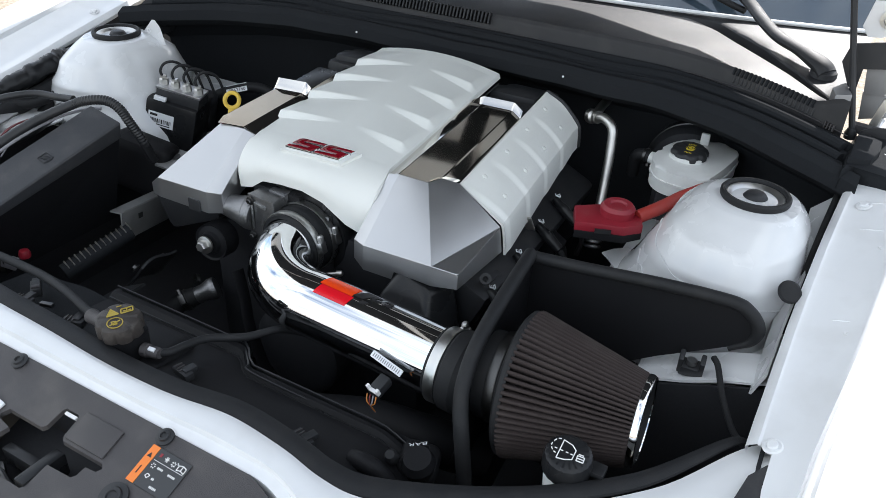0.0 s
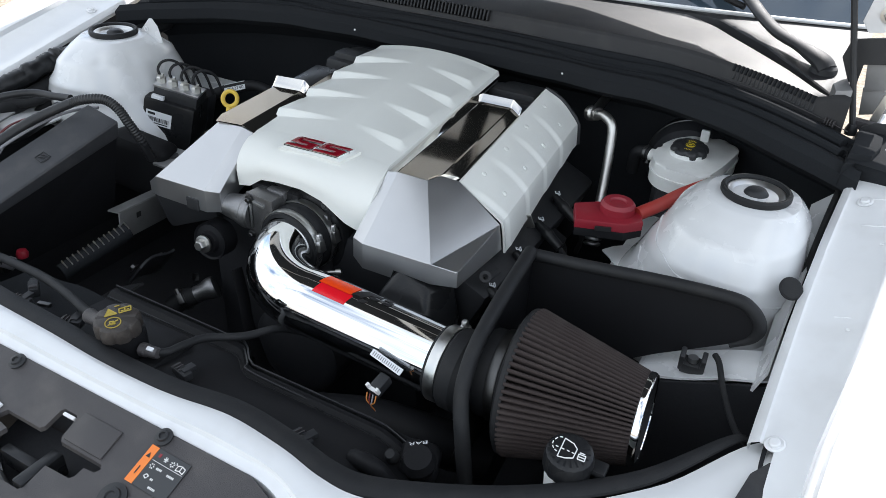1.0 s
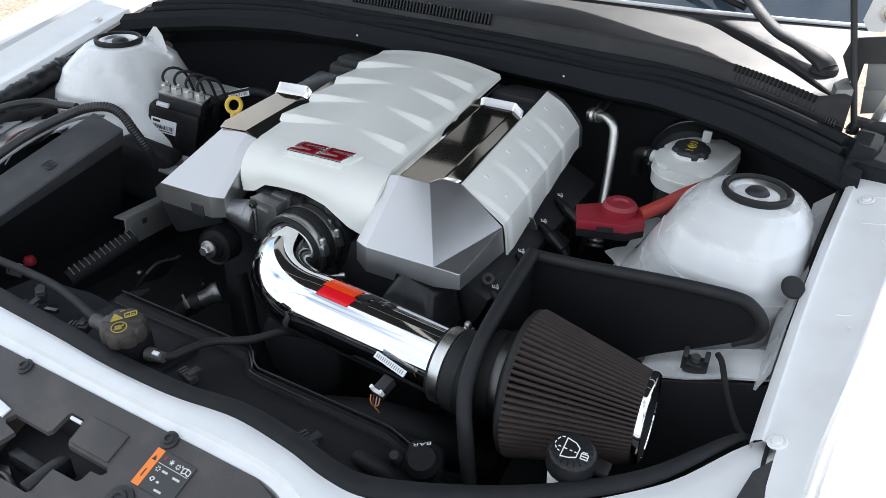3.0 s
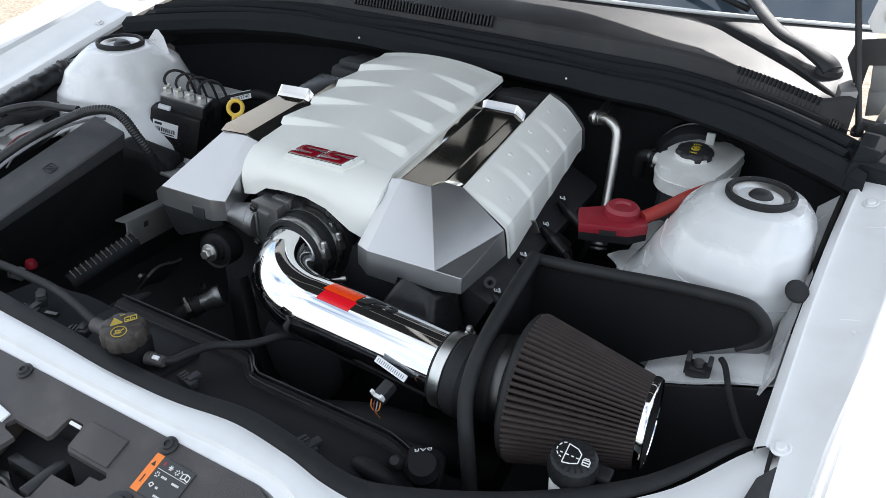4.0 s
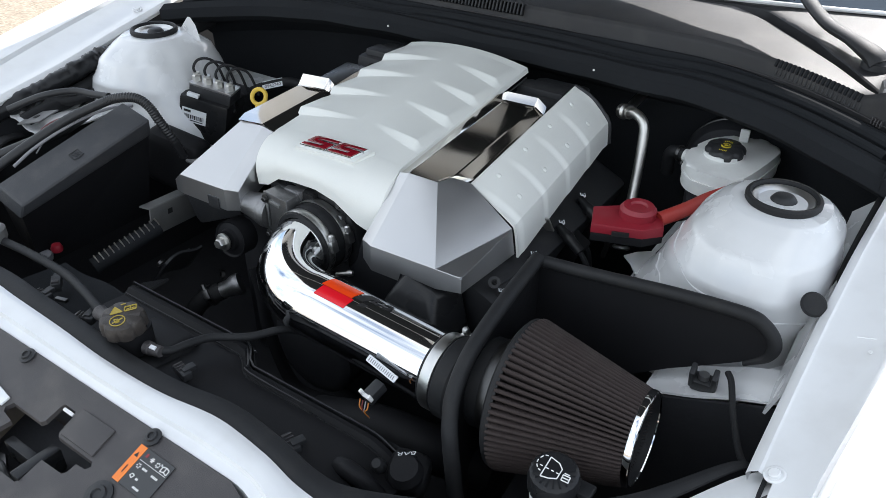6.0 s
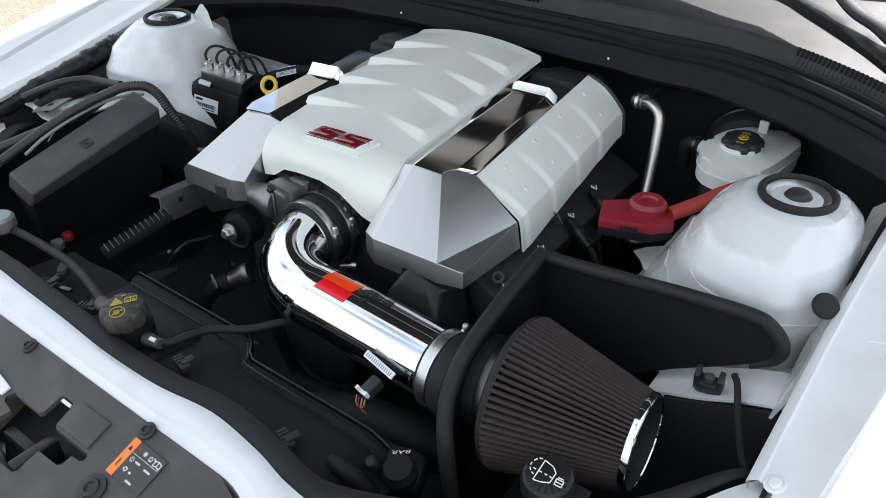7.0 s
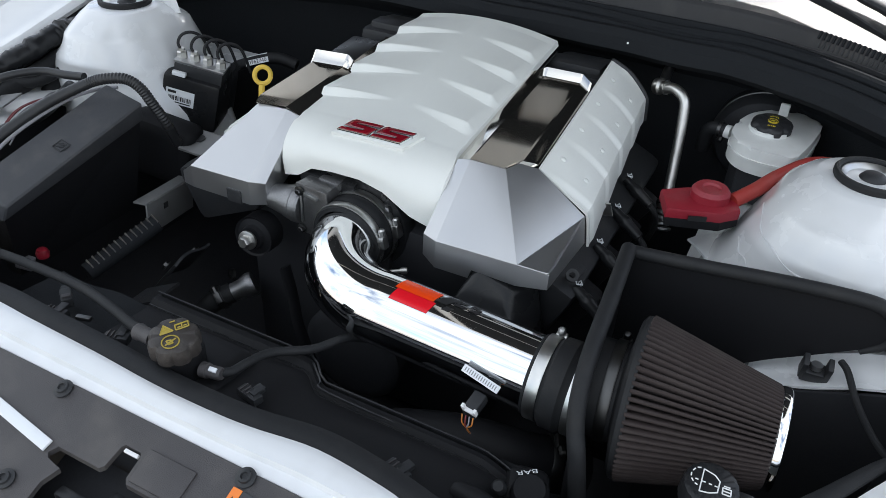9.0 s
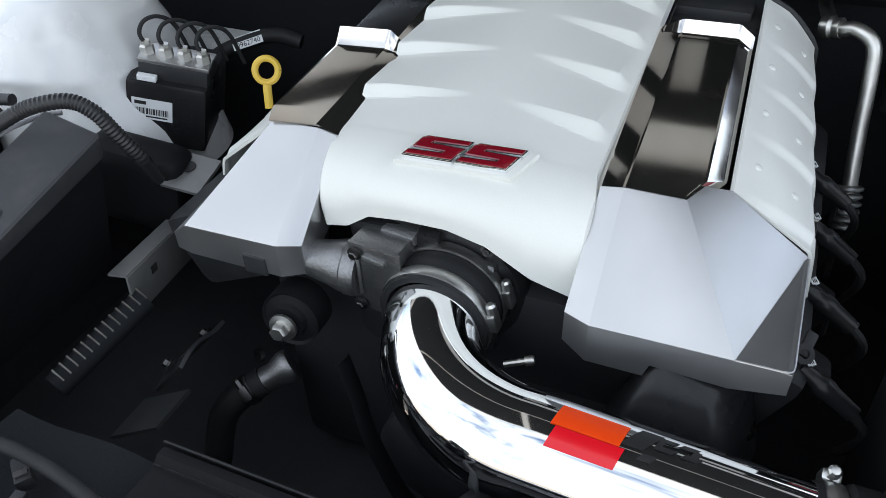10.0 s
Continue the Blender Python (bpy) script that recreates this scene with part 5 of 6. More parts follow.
def sticker(name, s0, s1, a0, a1, mat, label, shear=0.0, lift=0.0006):
    bm = fresh()
    surface(bm, 6, 12, lambda u, v: on_pipe(s0 + (s1 - s0) * u + shear * (v - 0.5), a0 + (a1 - a0) * v, lift))
    return part(name, bm, mat, pipe, label)


sticker("sticker_band", 0.146, 0.193, -21, 6, STK_O, "orange foil sticker band", -0.004)
sticker("sticker_band", 0.146, 0.193, 6.5, 28, STK_R, "red foil sticker band", -0.004)
sticker("sticker_mark", 0.197, 0.212, -24, 2, KINK, "plain black sticker shape", -0.012)
for s0, s1, a0, a1 in ((0.214, 0.226, -22, -16), (0.214, 0.226, -10, -4), (0.214, 0.218, -22, -4), (0.229, 0.240, -22, -16), (0.231, 0.242, -10, -4), (0.236, 0.241, -18, -6), (0.205, 0.214, 4, 12)):
    sticker("sticker_mark", s0, s1, a0, a1, KINK, "plain black sticker shape", -0.004)
bm = fresh()
sweep(bm, [(0.078, -0.240, 0.749), (0.098, -0.2335, 0.7545)], 0.0030, 10)
lathe(bm, [(0, 0), (0.0045, 0), (0.0045, 0.006), (0.0035, 0.008), (0, 0.008)], axis_pose((0.095, -0.2345, 0.7538), (0.9, 0.29, 0.25)), 12)
part("nipple", bm, STEEL, pipe, "small metal nipple")

# ---------------- filter and heat shield ----------------
filt = thing("air_filter", (0.47, -0.33, 0.66), "conical pleated air filter with chrome end ring", "air filter")
F0, F1 = Vector((0.416, -0.317, 0.766)), Vector((0.555, -0.309, 0.771))
FA = (F1 - F0).normalized()
FL = (F1 - F0).length
PLEATS = 70
bm = fresh()
lathe(bm, [(0.0825, 0.0), (0.082, 0.003), (0.081, 0.008), (0.0500, FL - 0.007), (0.0485, FL - 0.003)], axis_pose(F0, FA), PLEATS * 4,
      lambda i, k: 1.0 if k in (0, 4) else (1.0 + 0.060 * (1, 0.70, -2.7, 0.70)[i % 4]))
part("pleated_media", bm, MEDIA, filt, "dark oiled pleated media", 80)
bm = fresh()
lathe(bm, [(0.042, -0.044), (0.050, -0.044), (0.0522, -0.041), (0.0526, -0.012), (0.0580, -0.0095), (0.0800, -0.0065), (0.0850, -0.003), (0.0855, 0.001), (0.084, 0.004), (0.079, 0.003)], axis_pose(F0, FA), 64)
part("base_collar", bm, RUBBER, filt, "black moulded rubber base")
clamp(filt, F0 - FA * 0.021, FA, 0.0528, 0.011, (0, 0.92, 0.4), DULL)
bm = fresh()
lathe(bm, [(0.048, -0.0062), (0.0506, -0.0060), (0.0519, -0.0045), (0.0522, 0.0), (0.0513, 0.0025), (0.0500, 0.0034), (0.0488, 0.0028), (0.0484, 0.0015)], axis_pose(F1 + Vector((0, 0, 0.001)), FA), 64)
part("end_ring", bm, CHROME, filt, "chrome end ring")
bm = fresh()
lathe(bm, [(0.0490, 0.0018), (0.0478, 0.0010), (0.0466, -0.003), (0.043, -0.010), (0.036, -0.015), (0.020, -0.018), (0.0, -0.0185)], axis_pose(F1 + Vector((0, 0, 0.001)), FA), 48)
part("end_cap", bm, RUBBER, filt, "dark recessed end cap")

shield = thing("heat_shield", (0.45, -0.14, 0.55), "black powder-coated heat shield with rubber edge trim", "heat shield")


def shield_edge(v):
    """Top edge of the side plate from its rear corner to the front foot."""
    return lerp_table([(0.0, 0.358, -0.182, 0.850), (0.3, 0.366, -0.270, 0.845), (0.5, 0.371, -0.345, 0.828), (0.62, 0.376, -0.384, 0.806), (0.7, 0.382, -0.403, 0.784), (0.85, 0.395, -0.419, 0.742), (1.0, 0.420, -0.428, 0.58)], v)


bm = fresh()


def side_plate(u, v):
    x, y, z = shield_edge(v)
    return (x, y, z + (0.50 - z) * u)


surface(bm, 6, 40, side_plate, 0.003)
part("side_plate", bm, SHIELD, shield)
bm = fresh()
sweep(bm, spline([shield_edge(v) for v in (0, 0.3, 0.5, 0.62, 0.7, 0.85, 1.0)], 8), 0.0088, 14)
part("edge_trim", bm, RUBBER, shield, "black rubber bulb trim")
BACK = [(0.356, 0.849), (0.40, 0.853), (0.445, 0.858), (0.526, 0.868), (0.598, 0.873), (0.620, 0.867), (0.634, 0.850), (0.631, 0.830), (0.610, 0.812), (0.575, 0.790), (0.535, 0.766), (0.49, 0.735)]


def lean(z):
    return -0.180 - 0.04 * max(0.0, 0.845 - z)


bm = fresh()
outline = [(x, z) for x, z in BACK] + [(0.48, 0.60), (0.47, 0.52), (0.362, 0.52)]
vs = [bm.verts.new((x, lean(z), z)) for x, z in outline]
es = [bm.edges.new((vs[i], vs[(i + 1) % len(vs)])) for i in range(len(vs))]
bmesh.ops.triangle_fill(bm, edges=es, use_beauty=True)
bmesh.ops.solidify(bm, geom=bm.faces[:], thickness=0.003)
part("back_plate", bm, SHIELD, shield)
bm = fresh()
sweep(bm, spline([(x, lean(z), z - 0.003) for x, z in BACK[:9]], 6), lambda q: 0.0076 * (1 - 0.6 * smoothstep(0.75, 1.0, q)), 12)
part("edge_trim", bm, RUBBER, shield, "black rubber bulb trim")

# clip with a hose beside the shield
clipt = thing("hose_bracket", (0.577, -0.185, 0.765), "black plastic hose clip on the white apron", "clip")
bm = fresh()
cmx = Matrix.Translation((0.577, -0.194, 0.778)) @ pose(0, 0, 0, 20, 0, 5)
box(bm, (0.026, 0.016, 0.018), cmx @ Matrix.Translation((0, 0, -0.006)), 0.003)
box(bm, (0.006, 0.016, 0.028), cmx @ Matrix.Translation((-0.012, 0, 0.004)), 0.002)
box(bm, (0.006, 0.016, 0.028), cmx @ Matrix.Translation((0.012, 0, 0.004)), 0.002)
part("body", bm, PLASTIC, clipt)
bm = fresh()
lathe(bm, [(0, 0), (0.006, 0), (0.006, 0.006), (0, 0.007)], Matrix.Translation((0.577, -0.196, 0.782)), 12)
part("pin", bm, SILVER, clipt)
bm = fresh()
sweep(bm, spline([(0.598, -0.184, 0.792), (0.606, -0.196, 0.790), (0.621, -0.232, 0.780), (0.643, -0.282, 0.780), (0.664, -0.318, 0.793)], 8), 0.0036, 10)
part("hose", bm, RUBBER, clipt)
bm = fresh()
surface(bm, 14, 4, lambda u, v: (0.515 + 0.150 * u, -0.205 + 0.060 * v, 0.738 + 0.062 * u + 0.001 * math.sin(12 * u)), 0.003)
part("ledge", bm, APRON, clipt, "white sheet metal ledge")

# black corner plate on the front of the driver fender
bm = fresh()
prism(bm, [(-0.020, -0.07), (0.016, -0.07), (0.016, 0.012), (0.006, 0.019), (-0.006, 0.014), (-0.016, -0.006)], 0, 0.012, Matrix.Translation((0.684, -0.368, 0.806)) @ pose(0, 0, 0, 12, 0, -8), 0.002)
solo("corner_bracket", bm, WIPERM, "dark plastic bracket at the fender corner", "bracket")

# ---------------- fluid reservoirs and caps ----------------
def knurled_cap(bm, origin, r, h, lobes, depth, tilt=(0, 0, 1)):
    lathe(bm, [(r * 0.92, 0), (r, 0.002), (r, h * 0.7), (r * 0.93, h), (r * 0.80, h + 0.002), (0, h + 0.002)], axis_pose(origin, tilt), 72,
          lambda i, k: 1 - depth * (0.5 + 0.5 * math.cos(2 * math.pi * i * lobes / 72)) ** 3 if k < 4 else 1.0)


def ring_mark(bm, m, r, w):
    lathe(bm, [(r - w, 0), (r, 0), (r, 0.0006), (r - w, 0.0006)], m, 28)


cool = thing("coolant_reservoir", (-0.02, -0.49, 0.70), "black coolant surge tank with a large ribbed cap", "coolant tank")
bm = fresh()
box(bm, (0.09, 0.08, 0.050), Matrix.Translation((-0.016, -0.474, 0.722)), 0.018, 4)
lathe(bm, [(0.026, 0), (0.026, 0.03), (0, 0.03)], Matrix.Translation((-0.022, -0.498, 0.748)), 24)
part("tank", bm, SHIELD, cool)
CT = Vector((0.08, -0.10, 1)).normalized()
bm = fresh()
CC = Vector((-0.020, -0.503, 0.780))
knurled_cap(bm, CC, 0.0270, 0.020, 8, 0.10, CT)
cap = part("cap", bm, CAPM, cool, "dusty brown-black screw cap")
cm = axis_pose(CC + CT * 0.0224, CT) @ pose(0, 0, 0, 0, 0, 12) @ Matrix.Scale(0.94, 4)
bm = fresh()


def strokes(m, lines, r=0.0007):
    for loop in lines:
        for a, b in zip(loop, loop[1:]):
            sweep(bm, [m @ Vector((*a, 0)), m @ Vector((*b, 0))], r, 5)


strokes(cm, [[(-0.013, 0.003), (0.001, 0.005), (-0.008, 0.0155), (-0.013, 0.003)], [(-0.0075, 0.012), (-0.007, 0.0085)], [(-0.009, 0.0108), (-0.0055, 0.009)], [(-0.0105, 0.005), (-0.003, 0.0062)],
             [(0.004, 0.005), (0.018, 0.007), (0.018, 0.0145), (0.004, 0.0125), (0.004, 0.005)], [(0.011, 0.006), (0.011, 0.0135)], [(0.006, 0.008), (0.0095, 0.0085)], [(0.0125, 0.009), (0.016, 0.0095)],
             [(-0.010, -0.014), (0.002, -0.007)], [(-0.008, -0.008), (-0.003, -0.008), (-0.0015, -0.0125), (-0.0065, -0.0135), (-0.008, -0.008)]], 0.00085)
prism(bm, [(-0.0125, 0.0035), (0.0, 0.0052), (-0.008, 0.0148)], 0.0, 0.0006, cm)
ring_mark(bm, cm @ Matrix.Translation((-0.004, -0.0105, 0)), 0.0098, 0.0013)
box(bm, (0.006, 0.0014, 0.0006), cm @ Matrix.Translation((0.002, 0.0185, 0.0003)) @ pose(0, 0, 0, 0, 0, 8))
part("printed_symbol", bm, YDIM, cap, "faded yellow warning symbols")
bm = fresh()
lathe(bm, [(0, -0.012), (0.0085, -0.012), (0.0085, -0.004), (0.0072, -0.003), (0.0072, 0.010), (0.006, 0.013), (0, 0.013)], axis_pose((0.020, -0.498, 0.762), (1, 0.1, 0.1)), 16)
hf = part("hose_fitting", bm, GREYP, cool, "grey quick-connect fitting")
bm = fresh()
box(bm, (0.009, 0.005, 0.003), Matrix.Translation((0.025, -0.501, 0.7695)) @ pose(0, 0, 0, 20, 0, 6), 0.0006)
part("tag", bm, PAPER, hf, "small white tag")
bm = fresh()
lathe(bm, [(0, 0), (0.0092, 0), (0.0098, 0.003), (0.0088, 0.006), (0.0088, 0.024), (0, 0.024)], axis_pose((-0.078, -0.500, 0.7765), (1, -0.08, 0.06)), 16)
part("hose_neck", bm, GREYP, cool, "short grey hose neck")

hose = fresh()
sweep(hose, spline([(0.026, -0.496, 0.762), (0.036, -0.486, 0.760), (0.040, -0.466, 0.758), (0.048, -0.437, 0.753), (0.080, -0.405, 0.748), (0.098, -0.360, 0.738), (0.11, -0.31, 0.70)], 8), 0.0052, 12)
solo("coolant_hose", hose, RUBBER, "black rubber coolant hose over the shroud", "hose", "coolant hoses")
hose = fresh()
sweep(hose, spline([(-0.045, -0.502, 0.780), (-0.09, -0.494, 0.774), (-0.14, -0.482, 0.773), (-0.202, -0.472, 0.772), (-0.29, -0.470, 0.770), (-0.36, -0.47, 0.765), (-0.5, -0.46, 0.74)], 8), 0.0060, 12)
solo("coolant_hose", hose, RUBBER, "thin black overflow hose leading to the cap", "hose", "coolant hoses")

wash = thing("washer_filler", (0.505, -0.415, 0.68), "washer fluid filler with a black cap", "washer filler")
bm = fresh()
lathe(bm, [(0.020, -0.10), (0.021, -0.03), (0.0225, -0.006), (0.020, 0.0)], Matrix.Translation((0.509, -0.415, 0.776)), 28)
part("neck", bm, TANK, wash, "pale translucent filler neck")
WT = Vector((0.03, -0.12, 1)).normalized()
WC = Vector((0.509, -0.415, 0.773))
bm = fresh()
knurled_cap(bm, WC, 0.0250, 0.022, 18, 0.02, WT)
box(bm, (0.026, 0.018, 0.007), Matrix.Translation((0.534, -0.409, 0.780)), 0.003)
wcap = part("cap", bm, GLOSSY, wash, "black flip cap")
wm = axis_pose(WC + WT * 0.0244, WT) @ Matrix.Scale(0.87, 4)
bm = fresh()
strokes(wm, [[(-0.013, -0.011), (-0.0075, 0.0155), (0.003, 0.0105), (0.0075, 0.0040), (0.0045, -0.0090), (-0.004, -0.0112), (-0.013, -0.011)],
             [(-0.0165, 0.0025), (-0.0135, 0.0018)], [(-0.0105, 0.0010), (-0.0065, 0.0002)], [(-0.0035, -0.0006), (-0.0005, -0.0013)], [(0.0020, -0.0020), (0.0050, -0.0027)],
             [(-0.0105, 0.0165), (-0.0140, 0.0160)], [(-0.0160, 0.0145), (-0.0185, 0.0115)], [(-0.0200, 0.0085), (-0.0205, 0.0050)], [(-0.0200, 0.0020), (-0.0185, -0.0010)], [(-0.0170, -0.0030), (-0.0145, -0.0045)],
             [(0.0100, -0.0020), (0.0180, -0.0035), (0.0170, -0.0105), (0.0090, -0.0090), (0.0100, -0.0020)], [(0.0095, -0.0055), (0.0175, -0.0070)], [(0.0110, 0.0), (0.0170, -0.0010)]], 0.00062)
part("printed_symbol", bm, WINK, wcap, "white windscreen washer symbol")

brake = thing("brake_reservoir", (0.455, 0.215, 0.76), "translucent white brake fluid reservoir with black cap", "brake reservoir")
bm = fresh()
shape = [(-0.062, 0.0), (-0.054, -0.050), (-0.020, -0.085), (0.035, -0.085), (0.062, -0.060), (0.066, 0.070), (0.048, 0.108), (-0.010, 0.108), (-0.050, 0.060)]
shape = [(0.84 * q.x, 0.84 * q.y) for q in spline([(x, y, 0) for x, y in shape + shape[:1]], 5)[:-1]]
rbase = Matrix.Translation((0.456, 0.215, 0.768)) @ pose(0, 0, 0, 0, 0, -8)
prism(bm, shape, 0.050, 0.088, rbase, 0.008)
prism(bm, [(1.03 * x, 1.03 * y) for x, y in shape], 0.068, 0.0715, rbase, 0.001)
lathe(bm, [(0, 0), (0.010, 0), (0.010, 0.02), (0, 0.02)], axis_pose((0.40, 0.225, 0.836), (-1, 0.2, 0)), 16)
lathe(bm, [(0.03, 0), (0.03, 0.012), (0, 0.012)], Matrix.Translation((0.452, 0.218, 0.850)), 24)
part("tank", bm, TANK, brake)
# same pale tank lower down; its shade is painted with a near-black colour
bm = fresh()
prism(bm, [(-0.040, -0.03), (-0.02, -0.066), (0.035, -0.066), (0.05, -0.05), (0.05, 0.06), (-0.01, 0.08), (-0.04, 0.04)], 0.0, 0.05, Matrix.Translation((0.456, 0.215, 0.768)) @ pose(0, 0, 0, 0, 0, -8))
part("lower_tank", bm, DARK, brake, "lower half of the tank with its shade put in the colour")
bm = fresh()
sweep(bm, spline([(0.392, 0.2265, 0.836), (0.376, 0.230, 0.836), (0.366, 0.236, 0.825), (0.362, 0.25, 0.79)], 6), 0.0105, 12)
hs = part("feed_hose", bm, RUBBER, brake, "short black feed hose")
clamp(hs, (0.384, 0.2285, 0.836), (-1, 0.2, 0), 0.0108, 0.005, 200, DULL)
bm = fresh()
box(bm, (0.014, 0.006, 0.02), Matrix.Translation((0.462, 0.282, 0.866)), 0.002)
part("lug", bm, TANK, brake)
BT = Vector((0, -0.1, 1)).normalized()
BC = Vector((0.453, 0.218, 0.858))
bm = fresh()
knurled_cap(bm, BC, 0.0295, 0.011, 8, 0.10, BT)
bcap = part("cap", bm, PLASTIC, brake, "black lobed screw cap")
bmk = axis_pose(BC + BT * 0.0133, BT) @ Matrix.Diagonal((0.86, 0.86, 1, 1))
bm = fresh()
lathe(bm, [(0, 0), (0.0085, 0), (0.0085, 0.0006), (0, 0.0006)], bmk, 24)
dot = part("yellow_dot", bm, YINK, bcap, "round yellow symbol field")
bm = fresh()
ring_mark(bm, bmk @ Matrix.Translation((0, 0, 0.0007)), 0.0052, 0.0014)
box(bm, (0.0014, 0.006, 0.0005), bmk @ Matrix.Translation((-0.0067, 0, 0.0009)))
box(bm, (0.0014, 0.006, 0.0005), bmk @ Matrix.Translation((0.0067, 0, 0.0009)))
part("symbol", bm, KINK, dot)
bm = fresh()
for k in range(-2, 3):
    box(bm, (0.0018, 0.0026, 0.0005), bmk @ Matrix.Translation((0.0030 * k, 0.0165 - 0.0006 * k * k, 0.0003)))
part("print", bm, YINK, bcap, "small yellow print marks")
bm = fresh()
for k in range(-2, 3):
    box(bm, (0.0016, 0.0030, 0.0005), bmk @ Matrix.Translation((0.0045 * k * 0.6, -0.0175, 0.0003)))
part("print", bm, YINK, bcap, "small yellow print marks")
booster = thing("brake_booster", (0.46, 0.27, 0.78), "black round brake booster drum at the firewall", "brake booster")
bm = fresh()
lathe(bm, [(0.0, -0.02), (0.045, -0.02), (0.068, -0.008), (0.076, 0.006), (0.0785, 0.018), (0.0785, 0.06), (0, 0.06)], axis_pose((0.441, 0.318, 0.791), (0, 1, 0)), 48)
part("drum", bm, DARK, booster)
bm = fresh()
lathe(bm, [(0.0775, 0.0), (0.0795, 0.0005), (0.0800, 0.002), (0.0790, 0.003), (0.0775, 0.0028)], axis_pose((0.441, 0.330, 0.791), (0, 1, 0.0)), 56)
part("rolled_rim", bm, DULL, booster, "dull metal rolled rim")
bm = fresh()
lathe(bm, [(0.0, 0), (0.025, 0), (0.025, 0.08), (0, 0.08)], axis_pose((0.46, 0.17, 0.755), (0, 1, 0)), 24)
part("master_cylinder", bm, ALU, booster)

# air-conditioning pipe
ac = thing("aircon_pipe", (0.30, 0.23, 0.76), "bare aluminium air-conditioning pipe at the firewall", "pipe")
bm = fresh()
sweep(bm, spline([(0.27, 0.36, 0.872), (0.278, 0.28, 0.875), (0.288, 0.238, 0.877), (0.305, 0.225, 0.884), (0.324, 0.215, 0.874), (0.330, 0.205, 0.845), (0.335, 0.185, 0.79), (0.340, 0.16, 0.74), (0.345, 0.14, 0.70)], 8), 0.0080, 16)
part("pipe", bm, STEEL, ac, "bare aluminium tube")
bm = fresh()
lathe(bm, [(0, -0.012), (0.015, -0.012), (0.016, -0.008), (0.016, 0.0), (0.012, 0.004), (0.014, 0.008), (0.014, 0.014), (0.0, 0.014)], axis_pose((0.282, 0.240, 0.877), (1, -0.5, 0.25)) @ Matrix.Scale(0.8, 4), 18)
part("fitting", bm, STEEL, ac, "bright pipe fitting")
for i in range(6):
    bm = fresh()
    lathe(bm, [(0.011, 0), (0.0145, 0.002), (0.0145, 0.005), (0.011, 0.007)], axis_pose(Vector((0.3405, 0.158, 0.736)) + Vector((0.0008, -0.004, -0.0075)) * i, (0.1, -0.4, -0.8)), 14)
    part("crimp", bm, ALU, ac, "crimped pipe end")

# red battery terminal cover and cable
red = thing("terminal_cover", (0.40, -0.03, 0.80), "red plastic battery terminal cover", "terminal cover")
rm = Matrix.Translation((0.404, -0.022, 0.842)) @ pose(0, 0, 0, 0, 0, 22)
bm = fresh()
prism(bm, [(-0.046, -0.030), (0.020, -0.034), (0.046, -0.020), (0.046, 0.018), (0.026, 0.034), (-0.012, 0.026), (-0.046, 0.018)], -0.008, 0.006, rm, 0.004)
part("cover", bm, RED, red)
bm = fresh()
lathe(bm, [(0.024, 0.0), (0.024, 0.010), (0.020, 0.015), (0.012, 0.015), (0.010, 0.012), (0, 0.012)], rm @ Matrix.Translation((0.012, 0.004, 0.006)), 26)
part("dome", bm, RED, red)
bm = fresh()
box(bm, (0.022, 0.003, 0.006), rm @ Matrix.Translation((-0.008, -0.0355, -0.003)))
part("slot", bm, KINK, red)
bm = fresh()
prism(bm, [(-0.046, -0.032), (0.020, -0.036), (0.046, -0.020), (0.040, 0.018), (-0.040, 0.018)], -0.018, -0.007, rm, 0.003)
part("holder", bm, SHIELD, red, "black terminal holder")
bm = fresh()
sweep(bm, spline([(0.44, -0.005, 0.846), (0.462, 0.030, 0.852), (0.485, 0.075, 0.858), (0.52, 0.13, 0.86), (0.57, 0.17, 0.85)], 8), 0.0098, 12)
solo("battery_cable", bm, CABLE, "thick orange-red battery cable", "cable")
bm = fresh()
prism(bm, [(0.388, -0.006), (0.399, 0.012), (0.4163, 0.0275), (0.429, 0.021), (0.442, 0.0165), (0.452, -0.004), (0.449, -0.034), (0.417, -0.038), (0.404, -0.020)], 0, 0.003, Matrix.Translation((0.012, 0.003, 0.772)), 0.001)
solo("inner_bracket", bm, APRON, "jagged white sheet metal bracket below the red cover", "bracket")

# ---------------- passenger side: fuse box, brake modulator, looms ----------------
fuse = thing("fuse_box", (-0.38, -0.30, 0.70), "charcoal plastic fuse box with a long lid", "fuse box")
Pt = {"RL": (-0.442, -0.182, 0.866), "RR": (-0.367, -0.187, 0.854), "FL": (-0.472, -0.407, 0.796), "FR": (-0.398, -0.411, 0.783),
      "rl": (-0.446, -0.178, 0.832), "rr": (-0.376, -0.184, 0.822), "fl": (-0.478, -0.412, 0.770), "fr": (-0.406, -0.417, 0.758)}
bm = fresh()
facets(bm, Pt, [("RL", "RR", "FR", "FL"), ("RR", "rr", "fr", "FR"), ("RL", "FL", "fl", "rl"), ("FL", "FR", "fr", "fl"), ("RR", "RL", "rl", "rr"), ("rl", "fl", "fr", "rr")])
bmesh.ops.recalc_face_normals(bm, faces=bm.faces)
bmesh.ops.bevel(bm, geom=bm.edges[:], offset=0.006, segments=3, affect="EDGES", profile=0.6)
lid = part("lid", bm, LID, fuse, "", 25)
bm = fresh()
SX, SY = Vector((0.017, -0.0014, -0.0028)), Vector((0.0022, 0.0158, 0.0049))
S0 = Vector((-0.421, -0.309, 0.8216))
